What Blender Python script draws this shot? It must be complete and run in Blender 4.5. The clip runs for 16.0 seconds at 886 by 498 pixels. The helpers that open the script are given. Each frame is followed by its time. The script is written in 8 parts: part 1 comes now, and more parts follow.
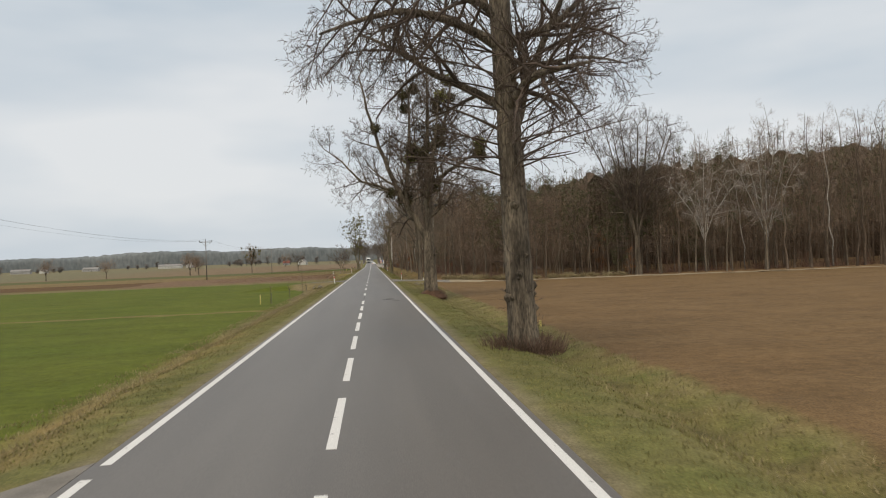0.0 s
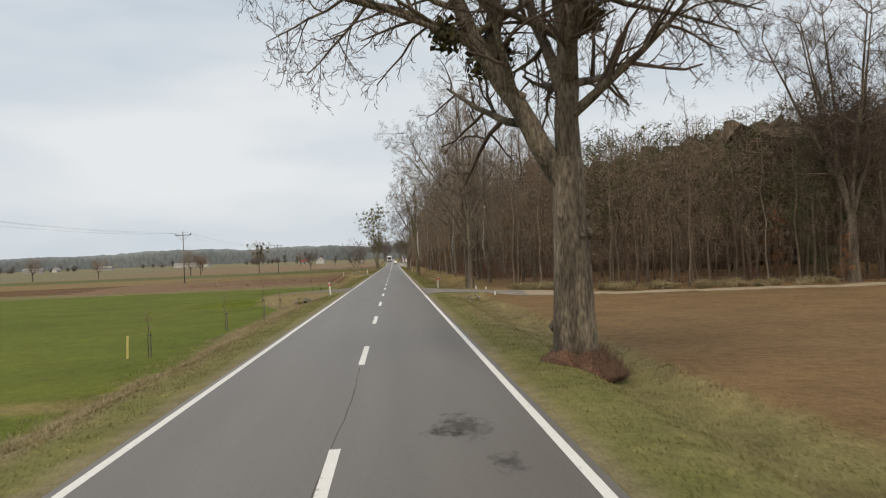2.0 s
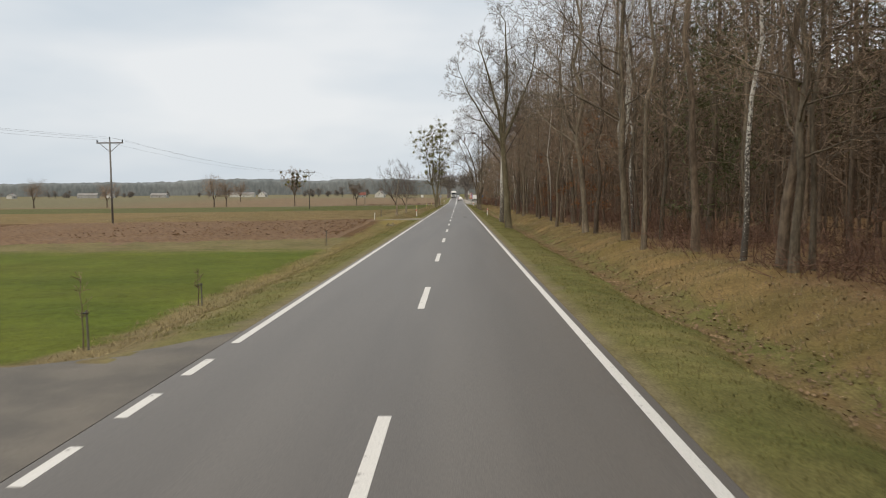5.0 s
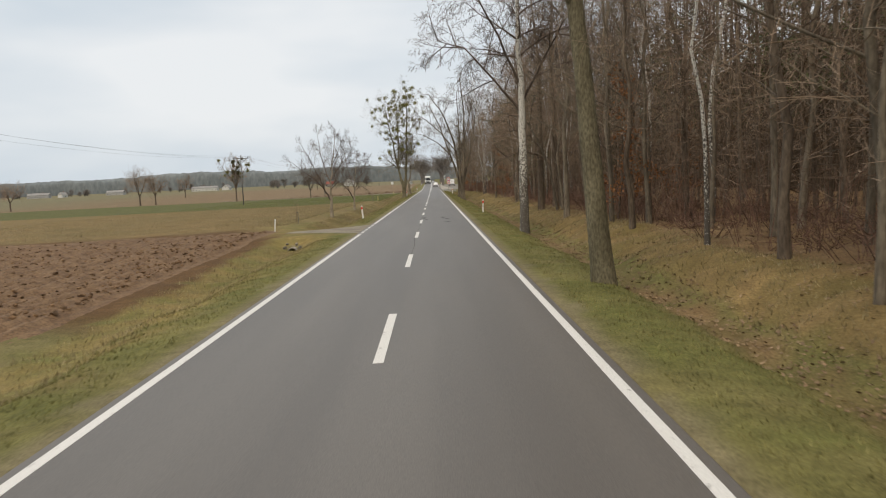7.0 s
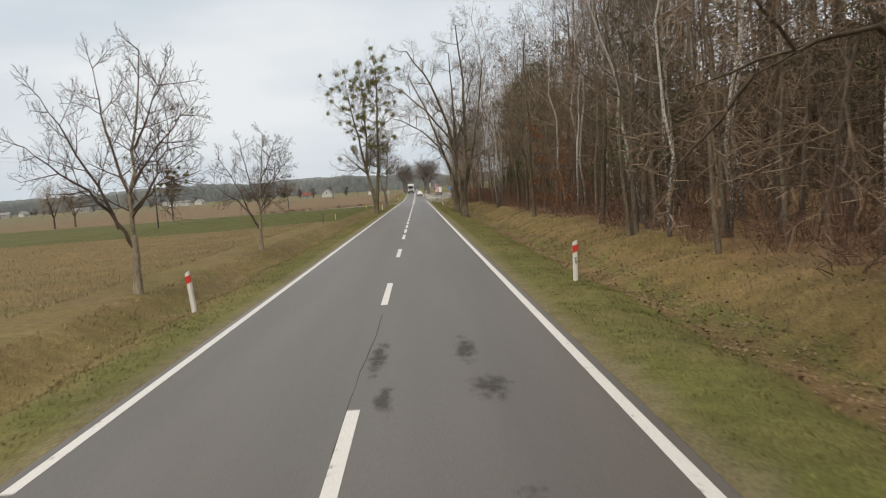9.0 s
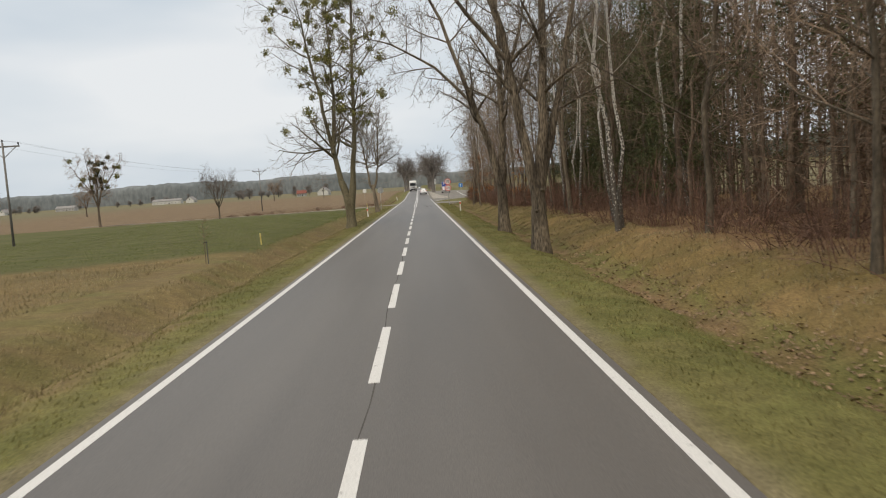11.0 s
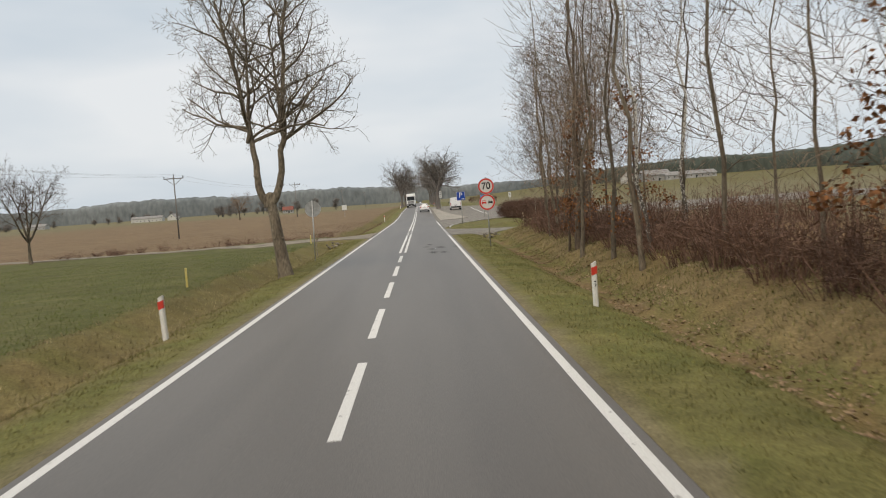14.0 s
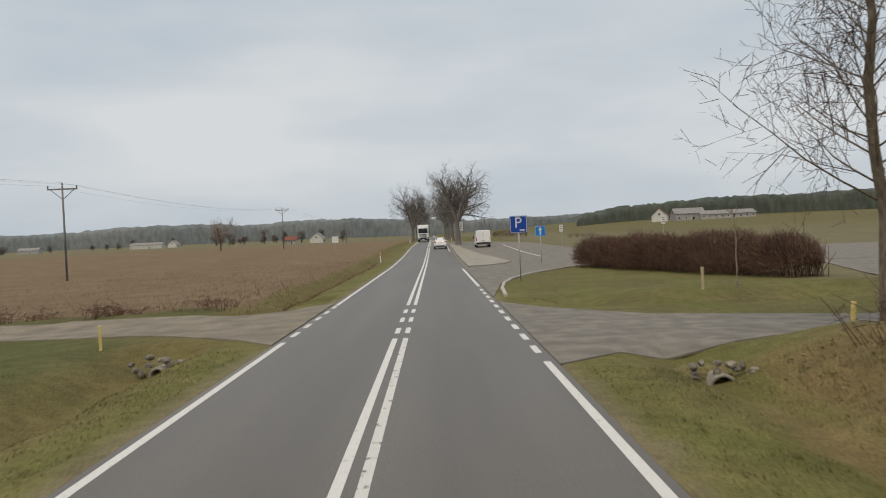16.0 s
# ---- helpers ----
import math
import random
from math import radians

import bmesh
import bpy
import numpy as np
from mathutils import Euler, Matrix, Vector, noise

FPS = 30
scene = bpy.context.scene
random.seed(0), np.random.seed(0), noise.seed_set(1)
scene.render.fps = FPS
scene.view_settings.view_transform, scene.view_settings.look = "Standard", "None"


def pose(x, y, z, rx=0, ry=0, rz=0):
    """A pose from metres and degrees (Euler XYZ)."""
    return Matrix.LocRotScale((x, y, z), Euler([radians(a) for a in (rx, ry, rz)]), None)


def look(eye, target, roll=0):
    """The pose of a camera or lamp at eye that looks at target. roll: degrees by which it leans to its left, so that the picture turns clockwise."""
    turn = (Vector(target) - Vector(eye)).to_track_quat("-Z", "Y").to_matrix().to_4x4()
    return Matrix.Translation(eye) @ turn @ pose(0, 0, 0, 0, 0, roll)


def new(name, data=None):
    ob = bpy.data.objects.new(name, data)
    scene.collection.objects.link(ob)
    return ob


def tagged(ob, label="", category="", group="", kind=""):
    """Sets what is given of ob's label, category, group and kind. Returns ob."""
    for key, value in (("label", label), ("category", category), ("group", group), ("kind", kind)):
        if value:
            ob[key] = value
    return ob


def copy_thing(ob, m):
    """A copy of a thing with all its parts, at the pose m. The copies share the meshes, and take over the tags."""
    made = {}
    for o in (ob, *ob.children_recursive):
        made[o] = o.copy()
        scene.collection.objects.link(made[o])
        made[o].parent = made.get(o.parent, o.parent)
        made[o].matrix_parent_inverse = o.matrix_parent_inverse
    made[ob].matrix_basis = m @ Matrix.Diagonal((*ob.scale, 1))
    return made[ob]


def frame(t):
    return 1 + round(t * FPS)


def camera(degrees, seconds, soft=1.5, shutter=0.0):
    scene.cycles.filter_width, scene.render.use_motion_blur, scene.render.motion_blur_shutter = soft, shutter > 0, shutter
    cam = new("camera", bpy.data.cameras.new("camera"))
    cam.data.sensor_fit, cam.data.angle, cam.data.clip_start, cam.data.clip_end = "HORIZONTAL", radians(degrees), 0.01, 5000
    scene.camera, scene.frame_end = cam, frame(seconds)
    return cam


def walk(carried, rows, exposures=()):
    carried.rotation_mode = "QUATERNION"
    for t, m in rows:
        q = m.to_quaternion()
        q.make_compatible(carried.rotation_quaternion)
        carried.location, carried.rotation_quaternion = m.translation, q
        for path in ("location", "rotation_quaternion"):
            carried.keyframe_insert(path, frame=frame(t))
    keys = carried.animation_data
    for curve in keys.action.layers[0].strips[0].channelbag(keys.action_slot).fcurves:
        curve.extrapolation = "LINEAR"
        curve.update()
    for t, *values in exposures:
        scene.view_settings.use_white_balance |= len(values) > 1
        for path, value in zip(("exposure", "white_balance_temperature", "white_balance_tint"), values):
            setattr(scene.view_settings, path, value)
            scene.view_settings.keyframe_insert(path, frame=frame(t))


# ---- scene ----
import functools

cam = camera(59.0, 16.0, soft=1.05, shutter=0.1)
PATH = [
    (0, (0.637, 1.647, 2.475), (0.819, 3.638, 2.501), -2.3),
    (0.5, (0.695, 11.051, 2.451), (0.886, 13.042, 2.477), -2.4),
    (1, (0.741, 20.993, 2.427), (0.936, 22.983, 2.455), -2.4),
    (1.5, (0.817, 31.379, 2.43), (1.0, 33.371, 2.459), -2.8),
    (2, (0.848, 42.144, 2.403), (0.975, 44.14, 2.428), -2.3),
    (2.5, (0.846, 52.873, 2.399), (0.917, 54.871, 2.4), -2.2),
    (3, (0.811, 62.491, 2.39), (0.848, 64.491, 2.361), -1.6),
    (3.5, (0.775, 73.065, 2.384), (0.781, 75.064, 2.313), -1.1),
    (4, (0.805, 83.536, 2.337), (0.778, 85.533, 2.234), -0.2),
    (4.5, (0.812, 93.857, 2.351), (0.772, 95.854, 2.233), -0.5),
    (6.8, (0.847, 142.61, 2.372), (0.849, 144.603, 2.198), -1.8),
    (7, (0.857, 146.918, 2.391), (0.874, 148.911, 2.22), -2.7),
    (7.5, (0.826, 156.805, 2.401), (0.88, 158.798, 2.24), -3.5),
    (8, (0.836, 167.402, 2.394), (0.896, 169.395, 2.244), -3.4),
    (8.5, (0.886, 178.189, 2.404), (0.943, 180.182, 2.249), -4.0),
    (9, (0.88, 188.711, 2.367), (0.935, 190.704, 2.215), -4.1),
    (9.2, (0.912, 192.876, 2.393), (0.961, 194.87, 2.244), -4.3),
    (11.3, (0.735, 237.222, 2.366), (0.783, 239.215, 2.206), -3.9),
    (11.5, (0.747, 241.379, 2.368), (0.794, 243.372, 2.207), -3.7),
    (12, (0.813, 251.831, 2.382), (0.86, 253.825, 2.235), -4.0),
    (12.5, (0.867, 261.883, 2.39), (0.913, 263.878, 2.261), -4.2),
    (13, (0.975, 272.451, 2.373), (1.023, 274.447, 2.251), -4.3),
    (13.5, (1.039, 283.131, 2.386), (1.085, 285.127, 2.266), -4.4),
    (14, (1.071, 294.227, 2.358), (1.119, 296.223, 2.239), -4.3),
    (14.5, (1.085, 305.131, 2.358), (1.133, 307.127, 2.24), -4.2),
    (15, (1.09, 315.091, 2.334), (1.138, 317.087, 2.218), -4.2),
    (15.5, (1.012, 326.144, 2.357), (1.058, 328.14, 2.243), -3.4),
    (16, (0.917, 336.072, 2.383), (0.938, 338.072, 2.353), -2.7),
]
walk(cam, [(t, look(eye, target, roll)) for t, eye, target, roll in PATH], [(0.0, -0.1, 6600, 11), (1.2, -0.05, 6600, 11), (3.0, -0.02, 6600, 11), (7.0, 0.05, 6600, 11), (9.5, 0.02, 6600, 11), (12.5, 0.0, 6600, 11), (15.3, -0.07, 6580, 11), (15.6, -0.12, 6560, 10.5), (16.0, -0.27, 6540, 10.5)])

# ---- daylight: a bright overcast sky with a faint soft sun ----
SUN_ELEV, SUN_ROT = radians(58), radians(200)
world = bpy.data.worlds.new("overcast_sky")
scene.world = world
world.use_nodes = True
wt = world.node_tree
wn, wl = wt.nodes, wt.links
bg = wn["Background"]
sky = wn.new("ShaderNodeTexSky")
sky.sky_type = "NISHITA"
sky.sun_disc = False
sky.sun_elevation, sky.sun_rotation = SUN_ELEV, SUN_ROT
sky.dust_density = 3.0
sky_gain = wn.new("ShaderNodeVectorMath")
sky_gain.operation = "SCALE"
sky_gain.inputs[3].default_value = 0.75
wl.new(sky.outputs[0], sky_gain.inputs[0])
tc = wn.new("ShaderNodeTexCoord")
mp = wn.new("ShaderNodeMapping")
mp.inputs["Scale"].default_value = (1.0, 1.0, 3.6)
wl.new(tc.outputs["Generated"], mp.inputs[0])
cn = wn.new("ShaderNodeTexNoise")
cn.inputs["Scale"].default_value = 1.9
cn.inputs["Detail"].default_value = 4
cn.inputs["Roughness"].default_value = 0.5
wl.new(mp.outputs[0], cn.inputs["Vector"])
cr = wn.new("ShaderNodeValToRGB")
cr.color_ramp.elements[0].position, cr.color_ramp.elements[0].color = 0.34, (6.05, 6.95, 7.7, 1)
cr.color_ramp.elements[1].position, cr.color_ramp.elements[1].color = 0.64, (8.55, 8.9, 9.1, 1)
wl.new(cn.outputs[0], cr.inputs[0])
mixw = wn.new("ShaderNodeMix")
mixw.data_type = "RGBA"
mixw.inputs[0].default_value = 0.9
wl.new(sky_gain.outputs[0], mixw.inputs[6])
wl.new(cr.outputs[0], mixw.inputs[7])
wl.new(mixw.outputs[2], bg.inputs[0])
bg.inputs[1].default_value = 0.1
sun_data = bpy.data.lights.new("sun", "SUN")
sun_data.energy, sun_data.angle, sun_data.color = 2.0, radians(38), (1.0, 0.85, 0.66)
sun = new("sun", sun_data)
sun.matrix_world = look((0, 0, 0), (-math.sin(SUN_ROT) * math.cos(SUN_ELEV), -math.cos(SUN_ROT) * math.cos(SUN_ELEV), -math.sin(SUN_ELEV)))


# ---- materials ----
def material(name, base, second=None, scale=4.0, rough=0.85, metal=0.0, fine=60.0, fine_amount=0.35, bump=0.3, bump_dist=0.01,
             lo=0.35, hi=0.65, stretch=None, spec=0.3, by_object=0.0, by_island=0.0):
    """Two colours mixed by a broad noise, darkened and lightened by a fine one, with fine relief."""
    m = bpy.data.materials.new(name)
    m.use_nodes = True
    n, l = m.node_tree.nodes, m.node_tree.links
    p = n["Principled BSDF"]
    p.inputs["Roughness"].default_value, p.inputs["Metallic"].default_value = rough, metal
    p.inputs["Specular IOR Level"].default_value = spec
    t = n.new("ShaderNodeTexCoord")
    vec = t.outputs["Object"]
    if stretch:
        k = n.new("ShaderNodeMapping")
        k.inputs["Scale"].default_value = stretch
        l.new(vec, k.inputs[0])
        vec = k.outputs[0]
    a = n.new("ShaderNodeTexNoise")
    a.inputs["Scale"].default_value, a.inputs["Detail"].default_value = scale, 4
    l.new(vec, a.inputs["Vector"])
    r = n.new("ShaderNodeValToRGB")
    r.color_ramp.elements[0].position, r.color_ramp.elements[0].color = lo, (*base, 1)
    r.color_ramp.elements[1].position, r.color_ramp.elements[1].color = hi, (*(second or base), 1)
    l.new(a.outputs[0], r.inputs[0])
    b = n.new("ShaderNodeTexNoise")
    b.inputs["Scale"].default_value, b.inputs["Detail"].default_value = fine, 3
    l.new(vec, b.inputs["Vector"])
    q = n.new("ShaderNodeMapRange")
    q.inputs[1].default_value, q.inputs[2].default_value = 0.3, 0.7
    q.inputs[3].default_value, q.inputs[4].default_value = 1 - fine_amount, 1 + fine_amount
    l.new(b.outputs[0], q.inputs[0])
    value = q.outputs[0]
    for amount, kind, out in ((by_object, "ShaderNodeObjectInfo", "Random"), (by_island, "ShaderNodeNewGeometry", "Random Per Island")):
        if amount:
            oi = n.new(kind)
            w = n.new("ShaderNodeMapRange")
            w.inputs[3].default_value, w.inputs[4].default_value = 1 - amount, 1 + amount
            l.new(oi.outputs[out], w.inputs[0])
            mu = n.new("ShaderNodeMath")
            mu.operation = "MULTIPLY"
            l.new(value, mu.inputs[0])
            l.new(w.outputs[0], mu.inputs[1])
            value = mu.outputs[0]
    x = n.new("ShaderNodeVectorMath")
    x.operation = "SCALE"
    l.new(r.outputs[0], x.inputs[0])
    l.new(value, x.inputs[3])
    l.new(x.outputs[0], p.inputs["Base Color"])
    if bump:
        u = n.new("ShaderNodeBump")
        u.inputs["Strength"].default_value, u.inputs["Distance"].default_value = bump, bump_dist
        l.new(b.outputs[0], u.inputs["Height"])
        l.new(u.outputs[0], p.inputs["Normal"])
    return m


def glass_like(name, colour, rough=0.08):
    m = bpy.data.materials.new(name)
    m.use_nodes = True
    p = m.node_tree.nodes["Principled BSDF"]
    p.inputs["Base Color"].default_value = (*colour, 1)
    p.inputs["Roughness"].default_value = rough
    p.inputs["Specular IOR Level"].default_value = 0.6
    return m


def ground_material():
    """Soil, crop and grass: the cover's pigment, haze-lightened in far fields, lies on the sheet as an attribute;
    noises give clods, tufts and wear.
    """
    m = bpy.data.materials.new("open_ground")
    m.use_nodes = True
    n, l = m.node_tree.nodes, m.node_tree.links
    p = n["Principled BSDF"]
    p.inputs["Roughness"].default_value = 0.95
    p.inputs["Specular IOR Level"].default_value = 0.15
    at = n.new("ShaderNodeAttribute")
    at.attribute_name = "cover"
    t = n.new("ShaderNodeTexCoord")
    value = None
    for scale, amount, detail in ((0.35, 0.13, 3), (3.0, 0.17, 5), (22.0, 0.34, 4)):
        a = n.new("ShaderNodeTexNoise")
        a.inputs["Scale"].default_value, a.inputs["Detail"].default_value = scale, detail
        l.new(t.outputs["Object"], a.inputs["Vector"])
        q = n.new("ShaderNodeMapRange")
        q.inputs[1].default_value, q.inputs[2].default_value = 0.3, 0.7
        q.inputs[3].default_value, q.inputs[4].default_value = 1 - amount, 1 + amount
        l.new(a.outputs[0], q.inputs[0])
        if value is None:
            value = q.outputs[0]
        else:
            k = n.new("ShaderNodeMath")
            k.operation = "MULTIPLY"
            l.new(value, k.inputs[0])
            l.new(q.outputs[0], k.inputs[1])
            value = k.outputs[0]
        last = a
    x = n.new("ShaderNodeVectorMath")
    x.operation = "SCALE"
    l.new(at.outputs["Color"], x.inputs[0])
    l.new(value, x.inputs[3])
    l.new(x.outputs[0], p.inputs["Base Color"])
    u = n.new("ShaderNodeBump")
    u.inputs["Strength"].default_value, u.inputs["Distance"].default_value = 0.7, 0.04
    l.new(last.outputs[0], u.inputs["Height"])
    l.new(u.outputs[0], p.inputs["Normal"])
    return m


def asphalt_material():
    """Grey asphalt: aggregate speckle, long wheel tracks and faint stains along the road."""
    m = material("asphalt", (0.106, 0.095, 0.083), (0.13, 0.117, 0.102), scale=1.0, rough=0.5, fine=240, fine_amount=0.22, bump=0.25,
                 bump_dist=0.004, stretch=(0.9, 0.05, 1.0), spec=0.5)
    return m


def stain_material():
    """Tar soaked into the asphalt: blotchy, thinning out to nothing towards its rim."""
    m = material("tar_stain", (0.055, 0.05, 0.045), (0.08, 0.073, 0.064), scale=7, fine=120, fine_amount=0.3, rough=0.75)
    n, l = m.node_tree.nodes, m.node_tree.links
    t = n.new("ShaderNodeTexCoord")
    g = n.new("ShaderNodeMapping")
    g.inputs["Location"].default_value, g.inputs["Scale"].default_value = (-1, -1, 0), (2, 2, 0)
    l.new(t.outputs["Generated"], g.inputs[0])
    far = n.new("ShaderNodeVectorMath")
    far.operation = "LENGTH"
    l.new(g.outputs[0], far.inputs[0])
    k = n.new("ShaderNodeMapping")
    k.inputs["Scale"].default_value = (1.0, 0.5, 1.0)
    l.new(t.outputs["Object"], k.inputs[0])
    a = n.new("ShaderNodeTexNoise")
    a.inputs["Scale"].default_value, a.inputs["Detail"].default_value, a.inputs["Roughness"].default_value = 5.5, 6, 0.65
    l.new(k.outputs[0], a.inputs["Vector"])
    rim = n.new("ShaderNodeMath")
    rim.operation = "MULTIPLY_ADD"
    rim.inputs[1].default_value = -0.42
    l.new(far.outputs["Value"], rim.inputs[0])
    l.new(a.outputs[0], rim.inputs[2])
    r = n.new("ShaderNodeMapRange")
    r.inputs[1].default_value, r.inputs[2].default_value, r.inputs[3].default_value, r.inputs[4].default_value = 0.19, 0.42, 0.0, 0.5
    l.new(rim.outputs[0], r.inputs[0])
    clear, both = n.new("ShaderNodeBsdfTransparent"), n.new("ShaderNodeMixShader")
    l.new(r.outputs[0], both.inputs[0])
    l.new(clear.outputs[0], both.inputs[1])
    l.new(n["Principled BSDF"].outputs[0], both.inputs[2])
    l.new(both.outputs[0], n["Material Output"].inputs["Surface"])
    return m


def birch_material():
    """White birch bark with dark cross bands, darker and cracked towards the foot of the stem."""
    m = bpy.data.materials.new("birch_bark")
    m.use_nodes = True
    n, l = m.node_tree.nodes, m.node_tree.links
    p = n["Principled BSDF"]
    p.inputs["Roughness"].default_value = 0.8
    t = n.new("ShaderNodeTexCoord")
    k = n.new("ShaderNodeMapping")
    k.inputs["Scale"].default_value = (12.0, 12.0, 8.5)
    l.new(t.outputs["Object"], k.inputs[0])
    a = n.new("ShaderNodeTexNoise")
    a.inputs["Scale"].default_value, a.inputs["Detail"].default_value = 1.6, 5
    l.new(k.outputs[0], a.inputs["Vector"])
    s = n.new("ShaderNodeSeparateXYZ")
    l.new(t.outputs["Object"], s.inputs[0])
    foot = n.new("ShaderNodeMapRange")
    foot.inputs[1].default_value, foot.inputs[2].default_value = 0.6, 5.0
    foot.inputs[3].default_value, foot.inputs[4].default_value = -0.15, 0.065
    l.new(s.outputs["Z"], foot.inputs[0])
    add = n.new("ShaderNodeMath")
    l.new(a.outputs[0], add.inputs[0])
    l.new(foot.outputs[0], add.inputs[1])
    r = n.new("ShaderNodeValToRGB")
    r.color_ramp.elements[0].position, r.color_ramp.elements[0].color = 0.45, (0.085, 0.073, 0.059, 1)
    r.color_ramp.elements[1].position, r.color_ramp.elements[1].color = 0.54, (0.6, 0.57, 0.51, 1)
    l.new(add.outputs[0], r.inputs[0])
    l.new(r.outputs[0], p.inputs["Base Color"])
    return m


def paint_material():
    """White road paint, chipped through to the asphalt in places."""
    return material("road_paint", (0.2, 0.19, 0.18), (0.66, 0.65, 0.62), scale=9, lo=0.26, hi=0.36, rough=0.7, fine=50, fine_amount=0.12, bump=0.1)


M_GROUND = ground_material()
M_ASPHALT = asphalt_material()
M_OLD_ASPHALT = material("worn_side_road", (0.15, 0.137, 0.118), (0.232, 0.212, 0.182), scale=1.6, fine=90, fine_amount=0.3, rough=0.92)
M_LANE = material("gritty_lane", (0.17, 0.148, 0.115), (0.255, 0.22, 0.17), scale=0.9, fine=40, fine_amount=0.28, rough=0.95)
M_TRACK = material("sandy_track", (0.24, 0.19, 0.125), (0.33, 0.275, 0.19), scale=0.7, fine=30, fine_amount=0.25, rough=0.95)
M_TAR = stain_material()
M_PAINT = paint_material()
M_LIME = material("lime_bark", (0.0672, 0.0538, 0.0381), (0.207, 0.168, 0.119), scale=2.2, fine=20, fine_amount=0.6, bump=1.0, bump_dist=0.08, stretch=(1, 1, 0.22))
M_LIME_TWIG = material("lime_twigs", (0.075, 0.055, 0.042), (0.13, 0.098, 0.075), scale=1.0, fine=20, fine_amount=0.3, bump=0, by_island=0.25)
M_GREY = material("grey_bark", (0.125, 0.10, 0.072), (0.215, 0.178, 0.128), scale=2.0, fine=16, fine_amount=0.4, bump=0.7, bump_dist=0.03, stretch=(1, 1, 0.35), by_object=0.2)
M_GREY_TWIG = material("grey_twigs", (0.135, 0.111, 0.0842), (0.221, 0.184, 0.138), scale=0.8, fine=20, fine_amount=0.3, bump=0, by_island=0.25)
M_MOSSY = material("mossy_bark", (0.105, 0.09, 0.054), (0.165, 0.144, 0.09), scale=2.2, fine=24, fine_amount=0.4, bump=0.8, bump_dist=0.03, stretch=(1, 1, 0.4), by_object=0.2)
M_BROWN = material("brown_bark", (0.085, 0.063, 0.045), (0.165, 0.127, 0.09), scale=1.4, fine=14, fine_amount=0.4, bump=0.6, bump_dist=0.03, stretch=(1, 1, 0.3), by_object=0.3)
M_BROWN_TWIG = material("brown_twigs", (0.175, 0.126, 0.0892), (0.291, 0.217, 0.155), scale=0.5, fine=10, fine_amount=0.3, bump=0, by_object=0.2, by_island=0.3)
M_BIRCH = birch_material()
M_BIRCH_TWIG = material("birch_twigs", (0.146, 0.105, 0.081), (0.254, 0.189, 0.151), scale=0.6, fine=10, fine_amount=0.3, bump=0, by_island=0.3)
M_NEEDLE = material("pine_needles", (0.05, 0.06, 0.024), (0.105, 0.112, 0.048), scale=1.0, fine=6, fine_amount=0.4, bump=0, by_island=0.4)
M_MISTLE = material("mistletoe", (0.12, 0.12, 0.032), (0.24, 0.22, 0.068), scale=1.5, fine=8, fine_amount=0.35, bump=0, by_island=0.35)
M_MISTLE_DARK = material("dark_mistletoe", (0.042, 0.042, 0.018), (0.10, 0.085, 0.034), scale=1.5, fine=8, fine_amount=0.35, bump=0, by_island=0.35)
M_RUST = material("withered_leaves", (0.15, 0.062, 0.024), (0.27, 0.125, 0.05), scale=2, fine=8, fine_amount=0.35, bump=0, by_island=0.4)
M_BRUSH = material("red_brown_brush", (0.108, 0.062, 0.043), (0.182, 0.108, 0.075), scale=0.5, fine=8, fine_amount=0.3, bump=0, by_island=0.35)
M_SUCKER = material("sucker_shoots", (0.1, 0.062, 0.042), (0.175, 0.115, 0.08), scale=1.5, fine=10, fine_amount=0.3, bump=0, by_island=0.3)
# Dark tone paints the wood's inner shade onto its backdrop sheet.
M_FOREST_SHADE = material("forest_depth", (0.078, 0.058, 0.039), (0.132, 0.097, 0.066), scale=0.35, fine=2.4, fine_amount=0.45, bump=1.0, bump_dist=0.3, stretch=(1, 1, 0.3))
M_HEDGE = material("hedge_twigs", (0.092, 0.052, 0.037), (0.168, 0.1, 0.07), scale=0.6, fine=8, fine_amount=0.3, bump=0, by_island=0.35)
M_LITTER = material("leaf_litter", (0.17, 0.112, 0.064), (0.29, 0.205, 0.125), scale=0.8, fine=20, fine_amount=0.3, bump=0, by_island=0.3)
M_GRASS = material("verge_grass", (0.145, 0.14, 0.046), (0.225, 0.2, 0.08), scale=0.35, fine=3, fine_amount=0.3, bump=0, by_island=0.35)
M_STRAW = material("dry_grass", (0.20, 0.16, 0.08), (0.32, 0.268, 0.15), scale=0.4, fine=3, fine_amount=0.3, bump=0, by_island=0.35)
M_EARTH = material("grassy_earth", (0.115, 0.1, 0.036), (0.185, 0.15, 0.06), scale=2.5, fine=18, fine_amount=0.45, bump=1.0, bump_dist=0.06)
M_ROOTS = material("root_earth", (0.085, 0.044, 0.027), (0.14, 0.078, 0.047), scale=4, fine=22, fine_amount=0.5, bump=1.0, bump_dist=0.06)
M_WHITE = material("white_plastic", (0.70, 0.69, 0.65), (0.78, 0.77, 0.74), scale=3, fine=30, fine_amount=0.08, rough=0.5, bump=0)
M_RED = material("red_reflector", (0.55, 0.05, 0.035), (0.62, 0.06, 0.04), scale=5, fine=40, fine_amount=0.1, rough=0.35, bump=0)
M_SIGN_RED = material("sign_red", (0.58, 0.035, 0.026), (0.66, 0.05, 0.034), scale=3, fine=30, fine_amount=0.06, rough=0.4, bump=0)
M_SIGN_WHITE = material("sign_white", (0.60, 0.60, 0.57), (0.66, 0.66, 0.63), scale=2, fine=20, fine_amount=0.05, rough=0.45, bump=0)
